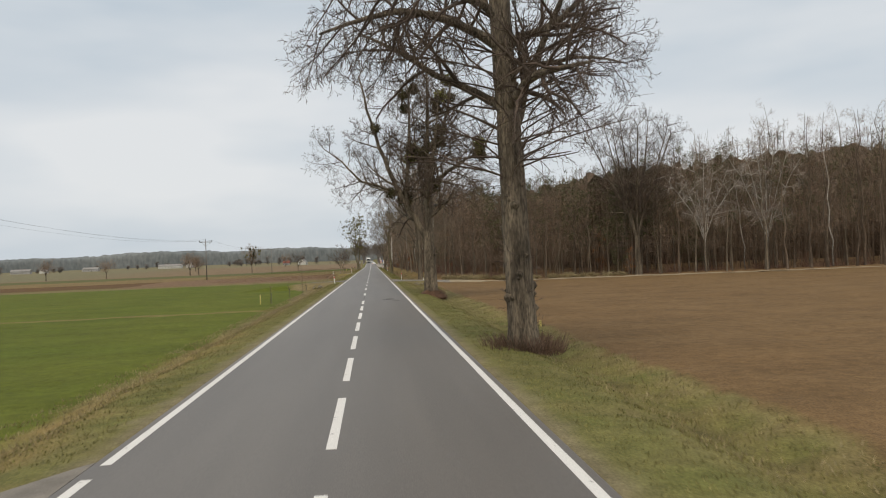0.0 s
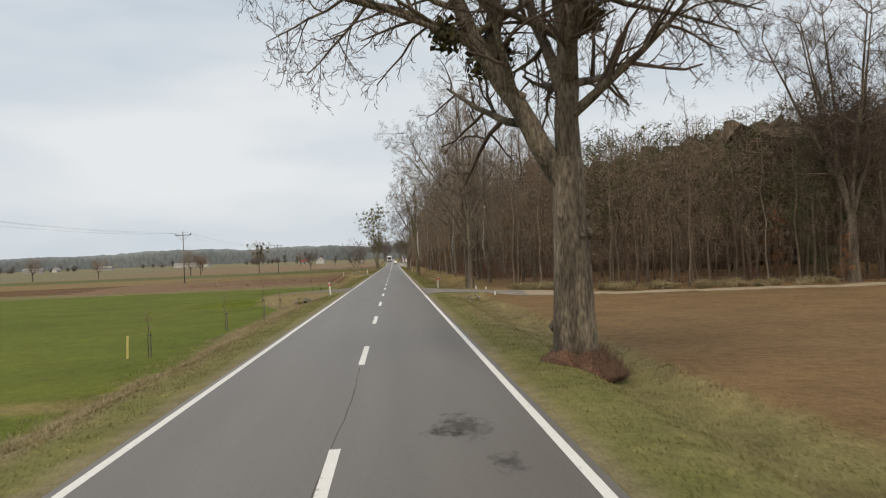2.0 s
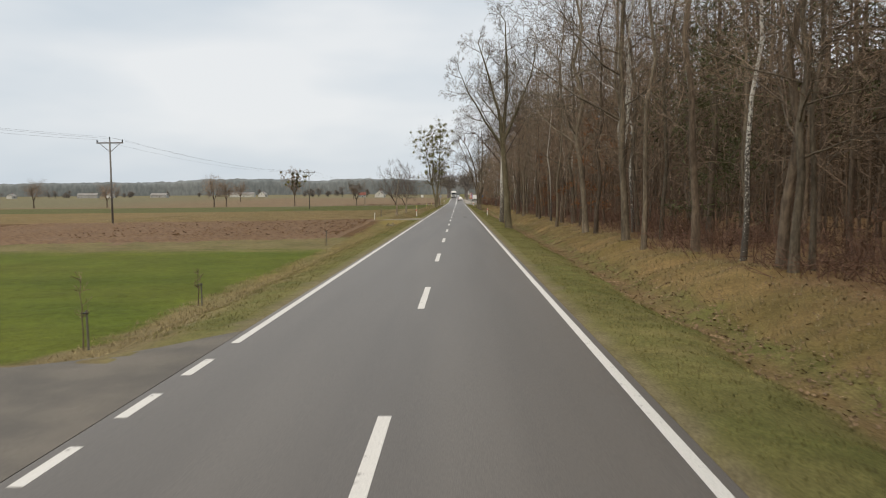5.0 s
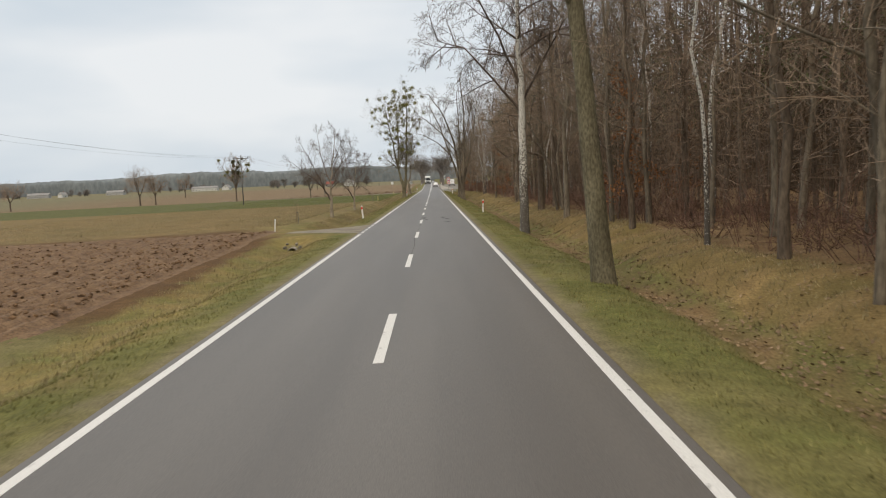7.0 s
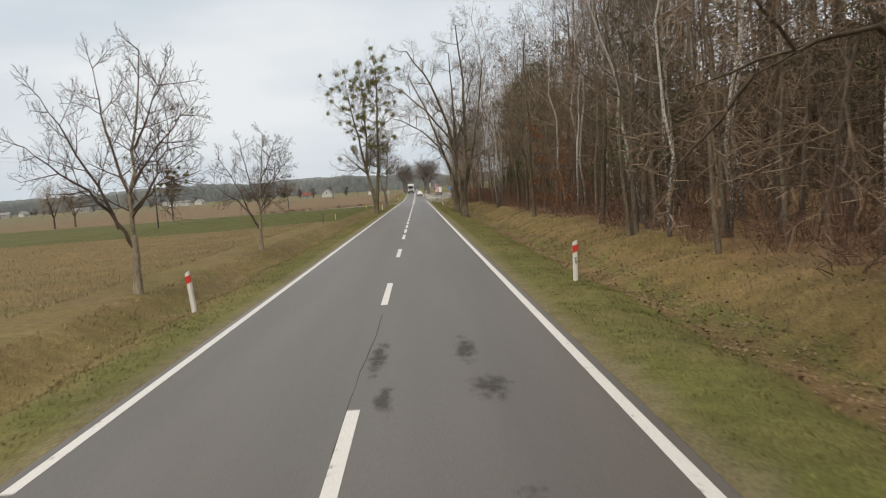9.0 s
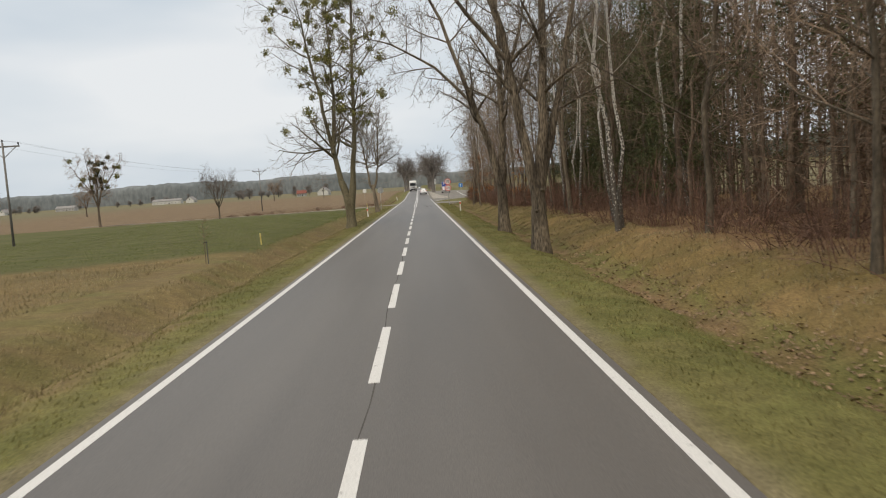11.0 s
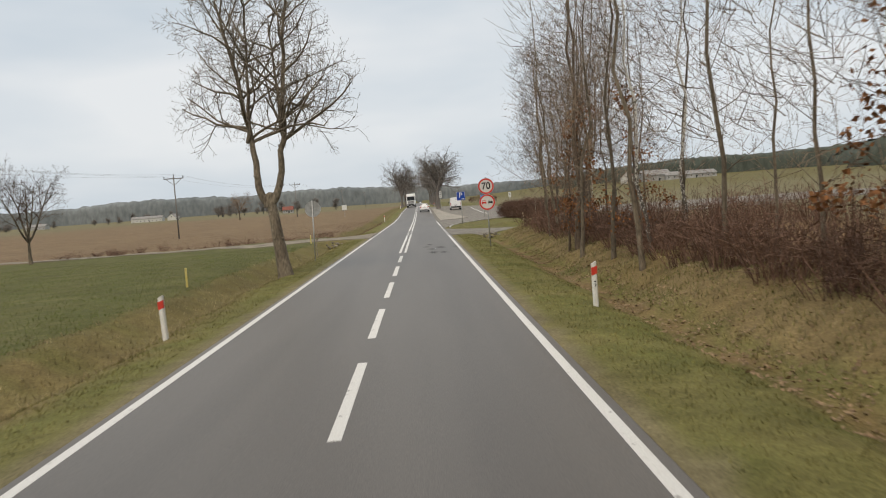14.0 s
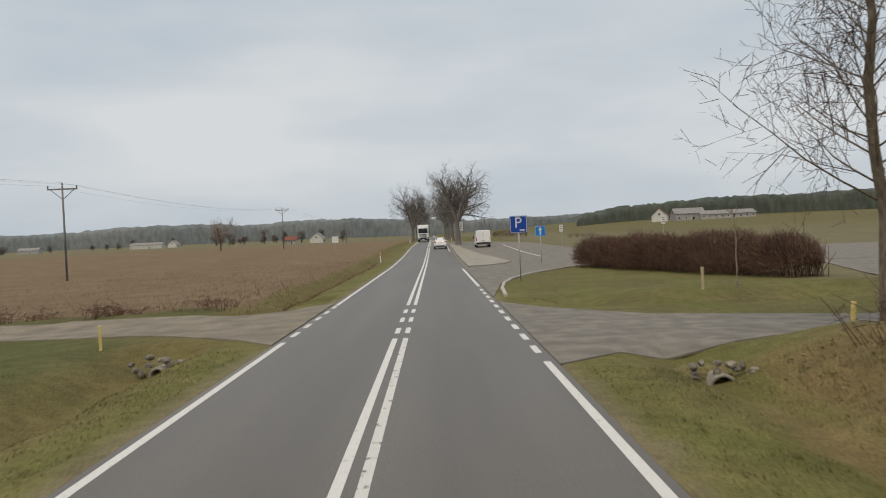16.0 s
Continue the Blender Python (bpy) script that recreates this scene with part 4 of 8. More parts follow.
def build_shaped(name, place, label, seed, trunk, limbs, bark, twig_mat, span, levels=TWIGGY, group="avenue trees", low=0.0, knots=0, dark_limbs=False, stout=0.03):
    """A tree whose stem and main limbs have a given course; side branches and twigs grow along them. trunk: height, radius, lean, flare."""
    rng = random.Random(seed)
    ob = thing(name, place, label, "tree", group)
    wood, twigs = Limbs(), Limbs()
    h, r, lean, flare = trunk
    pts, radii = trunk_row(h, r, lean, flare, 11, 0.015, rng)
    wood.add(*capped(pts, radii), 14)
    if knots:
        burls(rng, wood, pts, radii, knots, 0.8, h)
    rows = []
    for line, r0, count in limbs:
        pp = [Vector(q) for q in line]
        row = [a.lerp(b, f) + Vector((rng.gauss(0, 0.035), rng.gauss(0, 0.035), 0)) for a, b in zip(pp, pp[1:]) for f in (0, 0.33, 0.66)] + [pp[-1]]
        rr = [r0 * (1 - 0.8 * k / (len(row) - 1)) for k in range(len(row))]
        (twigs if dark_limbs and rows else wood).add(row, rr, 9)
        if knots:
            burls(rng, wood, row, rr, 3, row[0].z + 0.5, row[0].z + 4)
        rows.append(row)
        open_part = [k for k, q in enumerate(row) if q.z >= low and k >= 2]
        spin = rng.uniform(0, 6.28)
        for k in range(count):
            f = (k + rng.random()) / count
            j = open_part[min(int(f * len(open_part)), len(open_part) - 1)]
            t = (row[min(j + 1, len(row) - 1)] - row[j - 1]).normalized()
            spin += 2.4 + rng.uniform(-0.4, 0.4)
            side = t.cross(Vector((math.cos(spin), math.sin(spin), 0.2))).normalized()
            d = (t * rng.uniform(0.35, 0.9) + side).normalized()
            grow(rng, twigs if dark_limbs else wood, twigs, row[j].copy(), d, span * rng.uniform(0.65, 1.15) * (1.15 - 0.5 * f), max(rr[j] * 0.5, stout), levels)
    finish_tree(ob, wood, twigs, bark, twig_mat)
    return ob, rows


def build_lime_forked(place):
    """Old lime: one thick stem, a heavy limb leaning away to one side, and mistletoe balls."""
    rng = random.Random(23)
    limbs = [([(0.02, 0, 4.3), (0.08, 0, 6.5), (0.05, 0.1, 9.8), (0.25, 0.1, 13.0), (0.3, 0.1, 17.5)], 0.33, 20),
             ([(-0.15, 0, 4.3), (-0.9, 0, 5.7), (-1.8, 0, 7.2), (-2.6, 0.1, 9.0), (-3.4, 0.2, 11.2), (-4.3, 0.2, 14.2), (-4.8, 0.2, 16.6)], 0.28, 15),
             ([(-1.9, 0, 7.5), (-3.4, 0.2, 8.3), (-5.0, 0.3, 8.8), (-6.3, 0.3, 10.3), (-7.6, 0.3, 11.3)], 0.14, 10),
             ([(-1.7, 0, 7.0), (-1.3, 0.6, 10.0), (-1.1, 0.9, 14.0), (-1.2, 1.0, 17.5)], 0.19, 16),
             ([(0.1, 0, 8.2), (1.2, 0, 9.0), (2.5, -0.1, 9.9), (4.3, -0.2, 10.8), (5.5, -0.2, 13.0)], 0.19, 16),
             ([(0.1, 0, 9.8), (1.2, 0.3, 12.0), (2.0, 0.6, 15.0), (2.5, 0.8, 17.6)], 0.19, 16),
             ([(0.0, -0.1, 6.8), (0.3, -1.6, 9.0), (0.6, -2.8, 12.0), (0.8, -3.2, 14.5)], 0.16, 13),
             ([(0.0, 0.1, 6.4), (-0.3, 1.8, 8.6), (-0.6, 3.0, 12.0), (-0.7, 3.4, 15.0)], 0.17, 13)]
    ob, tops = build_shaped("lime_tree", place, "old forked lime carrying dark mistletoe balls", 23, (4.7, 0.54, (0, 0), 1.15), limbs, M_LIME, M_LIME_TWIG, 3.3, low=5.4, knots=16)
    for k in range(22):
        row = tops[(0, 3, 1, 5, 0, 4, 3)[k % 7]]
        q = row[rng.randrange(len(row) // 3, len(row) - 2)] + Vector((rng.gauss(0, 0.5), rng.gauss(0, 0.5), rng.gauss(0, 0.4)))
        n = rng.uniform(0.35, 0.7)
        put_part("mistletoe", leaves_mesh("mistletoe", 300 + k, [(q, n, int(760 * n), 0.16)], M_MISTLE_DARK if k % 5 else M_MISTLE), ob, "dense evergreen mistletoe ball")
    foot = Limbs()
    for k in range(900):
        a = rng.uniform(0, 6.28)
        r = 0.5 + rng.random() * 0.6
        b = Vector((math.cos(a) * r + 0.12, math.sin(a) * r, 0.5 - 0.55 * (r - 0.5) / 0.6 - 0.15))
        e = b + Vector((rng.gauss(0, 0.1), rng.gauss(0, 0.1), rng.uniform(0.1, 0.35)))
        foot.add([b, b.lerp(e, 0.5), e], [0.006, 0.005, 0.003], 3)
    put_part("sucker_growth", foot.mesh("sucker_growth", M_SUCKER), ob, "red-brown suckers round the foot")
    mound = bmesh.new()
    bmesh.ops.create_icosphere(mound, subdivisions=3, radius=1.0)
    for v in mound.verts:
        k = 1 + 0.16 * noise.noise(v.co * 3)
        f = max(0.0, v.co.z)
        v.co = Vector((v.co.x * (1.15 - 0.45 * f) * k, v.co.y * (1.1 - 0.45 * f) * k, (0.78 * f ** 1.4 if f else 0.3 * v.co.z) * k - 0.1))
    put_part("root_mound", link_mesh("root_mound", mound, M_ROOTS, None, smooth=True).data, ob, "brown earth heaped round the roots")
    bpy.data.objects.remove(bpy.data.objects["root_mound"])
    return ob


def build_mistletoe_tree(place):
    """Twin-stemmed tree with many green mistletoe tufts at its branch ends."""
    rng = random.Random(37)
    ob = thing("poplar_tree", place, "twin-stemmed grey tree hung with green mistletoe", "tree", "trees on the verge")
    wood, twigs = Limbs(), Limbs()
    pts, radii = trunk_row(2.3, 0.36, (0.03, 0), 1.35, 8, 0.01, rng)
    wood.add(*capped(pts, radii), 14)
    burls(rng, wood, pts, radii, 6, 0.8, 2.2)
    side = [(7, 5, 0.1, 0.04, 6, 0.2, 48, 0.5, 0.3), (5, 4, 0.14, 0.02, 5, 0.15, 45, 0.5, 0.35), (4, 2, 0.16, 0.0, 4, 0.1, 40, 0.5, 0.5), (2, 2, 0.16, 0.0, 0, 0, 0, 0, 0.6)]
    tips = []
    mains = [([(-0.12, 0, 1.8), (-0.42, 0, 3.2), (-0.8, 0.1, 5.0), (-1.2, 0.2, 7.2), (-1.9, 0.2, 11.0), (-2.5, 0.2, 15.0)], 0.25),
             ([(-0.9, 0.05, 5.4), (-0.75, 0.0, 7.0), (-0.6, 0.1, 9.5), (-0.6, 0.2, 12.5), (-0.7, 0.3, 17.0)], 0.17),
             ([(0.12, 0, 1.8), (0.3, 0, 3.0), (0.55, 0, 5.0), (0.78, 0.05, 7.2), (0.9, 0.1, 11.0), (1.1, 0.2, 14.5), (1.2, 0.2, 18.0)], 0.24)]
    for line, r in mains:
        pp = [Vector(q) for q in line]
        fine = []
        for a, b in zip(pp, pp[1:]):
            fine += [a.lerp(b, f) + Vector((rng.gauss(0, 0.03), rng.gauss(0, 0.03), 0)) for f in (0, 0.33, 0.66)]
        fine.append(pp[-1])
        rr = [r * (1 - 0.78 * k / (len(fine) - 1)) for k in range(len(fine))]
        wood.add(fine, rr, 10)
        burls(rng, wood, fine, rr, 9, 3.0, 8.0)
        for k in range(24):
            j = rng.randrange(len(fine) * 2 // 5, len(fine))
            a = rng.uniform(0, 6.28)
            row = grow(rng, wood, twigs, fine[j].copy(), Vector((math.cos(a), math.sin(a), rng.uniform(0.2, 0.9))).normalized(), rng.uniform(2.4, 4.8), max(rr[j] * 0.5, 0.035), side)
            tips.append(row[len(row) // 2])
            tips.append(row[-1])
    spray = [(6, 3, 0.09, -0.03, 4, 0.25, 28, 0.5, 0.4), (4, 2, 0.12, 0.0, 0, 0, 0, 0, 0.5)]
    for k in range(54):
        s = rng.choice((-1, 1))
        b = Vector((-0.5 - rng.random() * 0.8 if s < 0 else 0.45, 0, rng.uniform(2.6, 7.5)))
        grow(rng, twigs, twigs, b, Vector((s, rng.uniform(-0.7, 0.7), rng.uniform(0.0, 0.5))).normalized(), rng.uniform(1.2, 2.4), 0.007, spray)
    # the two stems run down into the trunk
    for s in (-1, 1):
        wood.add([Vector((s * 0.04, 0, 0.5)), Vector((s * 0.09, 0, 1.4)), Vector((s * 0.17, 0, 2.2)), Vector((s * 0.3, 0, 2.8)), Vector((-0.46, 0, 3.35) if s < 0 else (0.36, 0, 3.4))], [0.27, 0.275, 0.27, 0.26, 0.21], 12)
    finish_tree(ob, wood, twigs, M_MOSSY, M_GREY_TWIG)
    tips = [q for q in tips if q.z > 7.5]
    for k in range(120):
        q = tips[(k * 7) % len(tips)] + Vector((rng.gauss(0, 0.35), rng.gauss(0, 0.35), rng.gauss(0, 0.3)))
        s = rng.uniform(0.2, 0.52)
        put_part("mistletoe", leaves_mesh("mistletoe", 500 + k, [(q, s, int(260 * s), 0.14)], M_MISTLE), ob, "green mistletoe tuft")
    return ob


def build_ash(place):
    """Roadside tree: a bare stem, a U-shaped fork and a rounded crown of knobbly upturned branches."""
    rng = random.Random(41)
    ob = thing("ash_tree", place, "grey roadside tree with a U-shaped fork and round crown", "tree", "trees on the verge")
    wood, twigs = Limbs(), Limbs()
    pts, radii = trunk_row(3.15, 0.25, (-0.38, 0), 1.25, 9, 0.015, rng)
    wood.add(*capped(pts, [r * 1.1 for r in radii]), 12)
    burls(rng, wood, pts, radii, 7, 1.2, 3.1)
    lv = [(7, 5, 0.16, 0.06, 8, 0.25, 46, 0.5, 0.3), (5, 3, 0.2, 0.06, 6, 0.2, 44, 0.52, 0.4), (4, 2, 0.22, 0.05, 3, 0.15, 42, 0.5, 0.5), (2, 2, 0.2, 0.03, 0, 0, 0, 0, 0.6)]
    for line, r in (([(-0.44, 0, 2.75), (-0.68, 0, 3.3), (-0.82, 0.02, 4.1), (-0.95, 0.05, 5.3), (-1.15, 0.1, 7.0), (-1.5, 0.1, 9.0), (-1.9, 0.1, 10.8)], 0.17),
                    ([(-0.34, 0, 2.75), (-0.02, 0, 3.3), (0.14, 0.0, 4.1), (0.34, 0.0, 5.3), (0.5, 0.0, 7.2), (0.7, 0.0, 9.3), (0.85, 0.1, 11.2)], 0.17),
                    ([(-1.02, 0.05, 5.3), (-0.8, -0.5, 6.5), (-0.6, -1.0, 8.2), (-0.5, -1.3, 10.2)], 0.09), ([(0.34, 0.0, 5.3), (0.15, 0.6, 6.6), (0.0, 1.1, 8.4), (-0.1, 1.4, 10.4)], 0.09)):
        pp = [Vector(q) for q in line]
        row = [a.lerp(b, f) + Vector((rng.gauss(0, 0.03), rng.gauss(0, 0.03), 0)) for a, b in zip(pp, pp[1:]) for f in (0, 0.33, 0.66)] + [pp[-1]]
        rr = [r * (1 - 0.75 * k / (len(row) - 1)) for k in range(len(row))]
        wood.add(row, rr, 9)
        burls(rng, wood, row, rr, 6, 3.2, 6.5)
        high = [k for k, q in enumerate(row) if q.z > 4.9]
        for k in range(12):
            j = high[int(len(high) * (k + rng.random()) / 12)]
            a = k * 2.4 + rng.uniform(-0.4, 0.4)
            f = (row[j].z - 4.9) / 6.3
            grow(rng, wood, twigs, row[j].copy(), Vector((math.cos(a), math.sin(a), rng.uniform(0.1, 0.65) + 0.6 * f)).normalized(), rng.uniform(2.6, 3.7) * (1.12 - 0.5 * f), max(rr[j] * 0.7, 0.045), lv)
    finish_tree(ob, wood, twigs, M_GREY, M_GREY_TWIG)
    return ob


def build_spreading(name, place, label, seed, fork, r, height, spread, bark, twig_mat, stems=2, group="trees on the verge", dense=1.0, lean=(0, 0), gnarl=0.12, far=False):
    """A roadside tree that forks low into a rounded crown."""
    rng = random.Random(seed)
    ob = thing(name, place, label, "tree", group)
    wood, twigs = Limbs(), Limbs()
    pts, radii = trunk_row(fork, r, lean, 1.3, 8, 0.02, rng)
    wood.add(*capped(pts, radii), 12)
    lv = [(8, 8, 0.05 + gnarl * 0.4, 0.06, int(9 * dense), 0.3, 46, 0.5, 0.22), (6, 5, gnarl, 0.05, int(6 * dense), 0.2, 44, 0.52, 0.3),
          (5, 3, gnarl * 1.3, 0.05, int(5 * dense), 0.15, 42, 0.5, 0.4), (4, 2, gnarl * 1.5, 0.04, int(5 * dense), 0.15, 40, 0.5, 0.5), (2, 2, gnarl * 1.6, 0.03, 0, 0, 0, 0, 0.6)]
    if far:
        lv = [(8, 6, 0.09, 0.03, 12, 0.2, 52, 0.55, 0.25), (5, 4, gnarl, 0.03, 9, 0.15, 46, 0.55, 0.35), (3, 2, gnarl * 1.3, 0.03, 7, 0.1, 44, 0.55, 0.5), (2, 2, gnarl * 1.5, 0.02, 0, 0, 0, 0, 0.6)]
    for k in range(stems):
        a = k * 6.283 / stems + (math.pi if stems == 2 else 0.6)
        tilt = spread / max(height - fork, 1) * rng.uniform(0.45, 0.7)
        dv = Vector((math.cos(a) * tilt, math.sin(a) * tilt * (0.35 if stems == 2 else 1), 1)).normalized()
        base = pts[-1] - Vector((0, 0, 0.15))
        grow(rng, wood, twigs, base, dv, (height - fork) * rng.uniform(0.85, 1.0), r * 0.62, lv)
    finish_tree(ob, wood, twigs, bark, twig_mat)
    return ob


def build_woodland_tree(name, label, seed, height, r, bark, twig_mat, clear, kids, span, up=0.5, leaves=None, fine=True, category="tree", wob=0.05, tri=1.0, droop=0.05, reach=0.0):
    """A slim forest-edge tree: long stem, branches in its upper part. Built at the origin, then copied."""
    rng = random.Random(seed)
    ob = thing(name, (0, 0, -50), label, category, "forest edge trees")
    wood, twigs = Limbs(), Limbs()
    n = 11
    lean = (rng.uniform(-0.6, 0.6), rng.uniform(-0.6, 0.6))
    pts, radii = [], []
    for k in range(n):
        f = k / (n - 1)
        z = -0.3 + (height + 0.3) * f
        pts.append(Vector((lean[0] * f + rng.gauss(0, wob) * (f > 0.1), lean[1] * f + rng.gauss(0, wob) * (f > 0.1), z)))
        radii.append(r * (1 - 0.86 * f) * (1 + 0.35 * math.exp(-max(z, 0) / 0.3)))
    wood.add(pts, radii, 8)
    lv = [(5, 3, 0.13, droop, int(6 * tri), 0.15, 46, 0.5, 0.3), (3, 2, 0.17, droop * 0.6, 4, 0.1, 44, 0.6, 0.5), (2, 2, 0.2, 0.02, 2, 0.1, 42, 0.55, 0.6), (2, 2, 0.2, 0.02, 0, 0, 0, 0, 0.7)]
    if reach:
        lv = LEANER
    for k in range(kids):
        f = clear + (0.98 - clear) * (k + rng.random()) / kids
        x = f * (n - 1)
        j = min(int(x), n - 2)
        q = pts[j].lerp(pts[j + 1], x - j)
        a = k * 2.4 + rng.uniform(-0.4, 0.4)
        ln = span * rng.uniform(0.6, 1.15) * (1.15 - (0.75 - 0.3 * (reach > 0)) * (f - clear) / (1 - clear)) * (1 - reach * math.cos(a))
        grow(rng, wood, twigs, q, Vector((math.cos(a), math.sin(a), up * rng.uniform(0.6, 1.5))).normalized(), ln, max(radii[j] * (0.36 if reach else 0.24), 0.011), lv)
    put_part("trunk", wood.mesh("trunk", bark), ob)
    put_part("crown", twigs.mesh("crown", twig_mat), ob)
    if leaves:
        mat, lo, hi, size, count, leaf, out = leaves
        balls = []
        for k in range(count):
            f = rng.uniform(lo, hi)
            j = min(int(f * (n - 1)), n - 2)
            a = rng.uniform(0, 6.28)
            o = out * rng.random() ** 0.6 * (1.2 - 0.6 * (f - lo) / max(hi - lo, 0.01))
            balls.append((pts[j] + Vector((math.cos(a) * o, math.sin(a) * o, rng.uniform(-0.5, 0.8))), size * rng.uniform(0.6, 1.3), 44 if mat is M_NEEDLE else 46, leaf))
        put_part("foliage", leaves_mesh("foliage", seed, balls, mat, 0.1 if mat is M_NEEDLE else 0.45), ob)
    return ob


def on_land(x, y):
    return (x, y, float(land_z(x, y)))


build_lime_tall(on_land(4.85, 23.6))
build_lime_forked(on_land(4.97, 60.05))
build_mistletoe_tree(on_land(-4.4, 288.3))
build_ash(on_land(-4.42, 325.2))
for x, y, k, lab in ((-7.75, 212.5, 1.0, "young pale-twigged tree beside a ditch"), (-7.7, 231.0, 0.85, "small pale-twigged tree behind a ditch")):
    build_shaped("walnut_tree", on_land(x, y), lab, int(y), (1.7 * k, 0.145 * k, (0.06, 0), 1.25),
                 [([(u * k * 0.8, v * k * 0.8, w * k * 0.94) for u, v, w in line], r * k, 9) for line, r in (
                     (((0.04, 0, 1.5), (0.12, 0, 3.2), (0.5, 0.1, 5.2), (0.85, 0.2, 7.7)), 0.08), (((0.0, 0, 1.4), (-0.5, 0, 2.3), (-1.5, 0.1, 3.4), (-2.5, 0.2, 4.0), (-3.7, 0.2, 4.9)), 0.065),
                     (((-0.4, 0, 2.1), (-1.0, -0.3, 3.5), (-1.7, -0.6, 5.0), (-2.5, -0.8, 6.3)), 0.055), (((0.1, 0, 2.9), (-0.4, 0.3, 4.2), (-0.8, 0.5, 5.8), (-1.1, 0.7, 7.3)), 0.055),
                     (((0.2, 0, 3.5), (0.9, -0.2, 4.2), (1.8, -0.3, 5.0), (2.6, -0.4, 5.8)), 0.045), (((0.1, 0.05, 2.6), (0.6, 0.9, 3.4), (1.1, 1.6, 4.6), (1.4, 2.1, 6.0)), 0.045),
                     (((0.1, -0.05, 2.4), (0.8, -0.6, 3.0), (1.5, -0.9, 3.4), (2.2, -1.0, 4.0)), 0.035), (((0.4, 0.1, 4.6), (1.0, 0.2, 5.7), (1.6, 0.3, 7.0)), 0.04))],
                 M_PALE_BARK, M_LIME_TWIG, 1.5 * k, WALNUT, "trees on the verge", low=2.3, dark_limbs=True, stout=0.018)
build_shaped("lime_tree", on_land(5.05, 259.6), "mossy old lime dividing low into three stems", 47, (2.5, 0.36, (0, 0), 1.25),
             [([(-0.05, 0, 2.1), (-0.45, 0, 4.5), (-0.9, 0.2, 8.0), (-2.2, 0.2, 12.0), (-4.2, 0, 15.0)], 0.22, 10), ([(0.03, 0, 2.1), (0.35, 0, 4.5), (0.5, 0, 8.0), (0.6, 0, 12.0), (0.3, 0, 17.0)], 0.23, 12),
              ([(0.05, 0.05, 2.1), (0.9, 0.3, 5.0), (1.8, 0.5, 9.0), (2.6, 0.5, 14.0)], 0.18, 9), ([(-0.8, 0.1, 7.0), (-2.8, 0, 9.6), (-4.8, -0.3, 11.5), (-6.2, -0.5, 12.2)], 0.09, 8)], M_LIME, M_GREY_TWIG, 2.8, LEANER, low=5.0, knots=5)
build_shaped("lime_tree", on_land(5.0, 271.6), "old lime forking above a bare stem", 53, (2.8, 0.33, (0, 0), 1.25),
             [([(-0.05, 0, 2.4), (-0.35, 0, 3.8), (-0.8, 0, 5.5), (-1.5, 0, 7.5), (-2.6, 0.2, 11.0), (-4.2, 0.2, 14.5)], 0.22, 11), ([(0.05, 0, 2.4), (0.15, 0, 4.5), (0.2, 0, 7.5), (0.3, 0, 11.0), (0.2, 0, 16.5)], 0.22, 13),
              ([(-1.2, 0, 6.6), (-3.0, 0, 8.6), (-5.2, 0, 9.9), (-6.8, 0, 10.4)], 0.09, 9), ([(0.2, 0, 6.6), (1.4, 0.3, 10.0), (2.4, 0.5, 14.0)], 0.13, 8)], M_LIME, M_GREY_TWIG, 2.8, LEANER, low=5.0, knots=5)
fan = [([(0, 0, 4.4), (0.9 * math.sin(a), 0.6 * math.cos(a), 7.5), (3.4 * w * math.sin(a), 3.0 * w * math.cos(a), 12.5), (5.6 * w * math.sin(a), 4.6 * w * math.cos(a), 17.5 + 2.0 * (1 - w))], 0.2, 17)
       for a, w in ((1.3, 1.0), (2.2, 0.8), (3.3, 0.9), (4.2, 0.85), (4.9, 1.0), (0.2, 0.8), (5.7, 0.6), (1.9, 0.35), (4.5, 0.3))]
build_shaped("oak_tree", on_land(33.3, 95.6), "broad round-crowned oak at the forest edge", 59, (5.0, 0.42, (0, 0), 1.3), fan, M_LIME, M_LIME_TWIG, 3.4, LEANER, "forest edge trees", low=6.5, stout=0.045)
for k, (x, y, h) in enumerate(((42.0, 95.8, 13.0), (49.5, 94.6, 15.5))):
    spray = [([(0, 0, 4.0), (1.2 * w, 0.3 * math.sin(3 * w), 7.0), (3.2 * w, 0.8 * math.sin(3 * w), h * 0.75), (4.9 * w, 1.0 * math.sin(3 * w), h * (1.12 - 0.2 * abs(w)))], 0.075, 10) for w in (-1.0, -0.65, -0.3, 0.08, 0.4, 0.75, 1.05)]
    build_shaped("birch_tree", on_land(x, y), "white-branched birch before the forest edge", 81 + k, (4.4, 0.16, (0, 0), 1.2), spray, M_BIRCH, M_WHITE_TWIG, 2.2, WEEPING, "forest edge trees", low=5.0, stout=0.045)
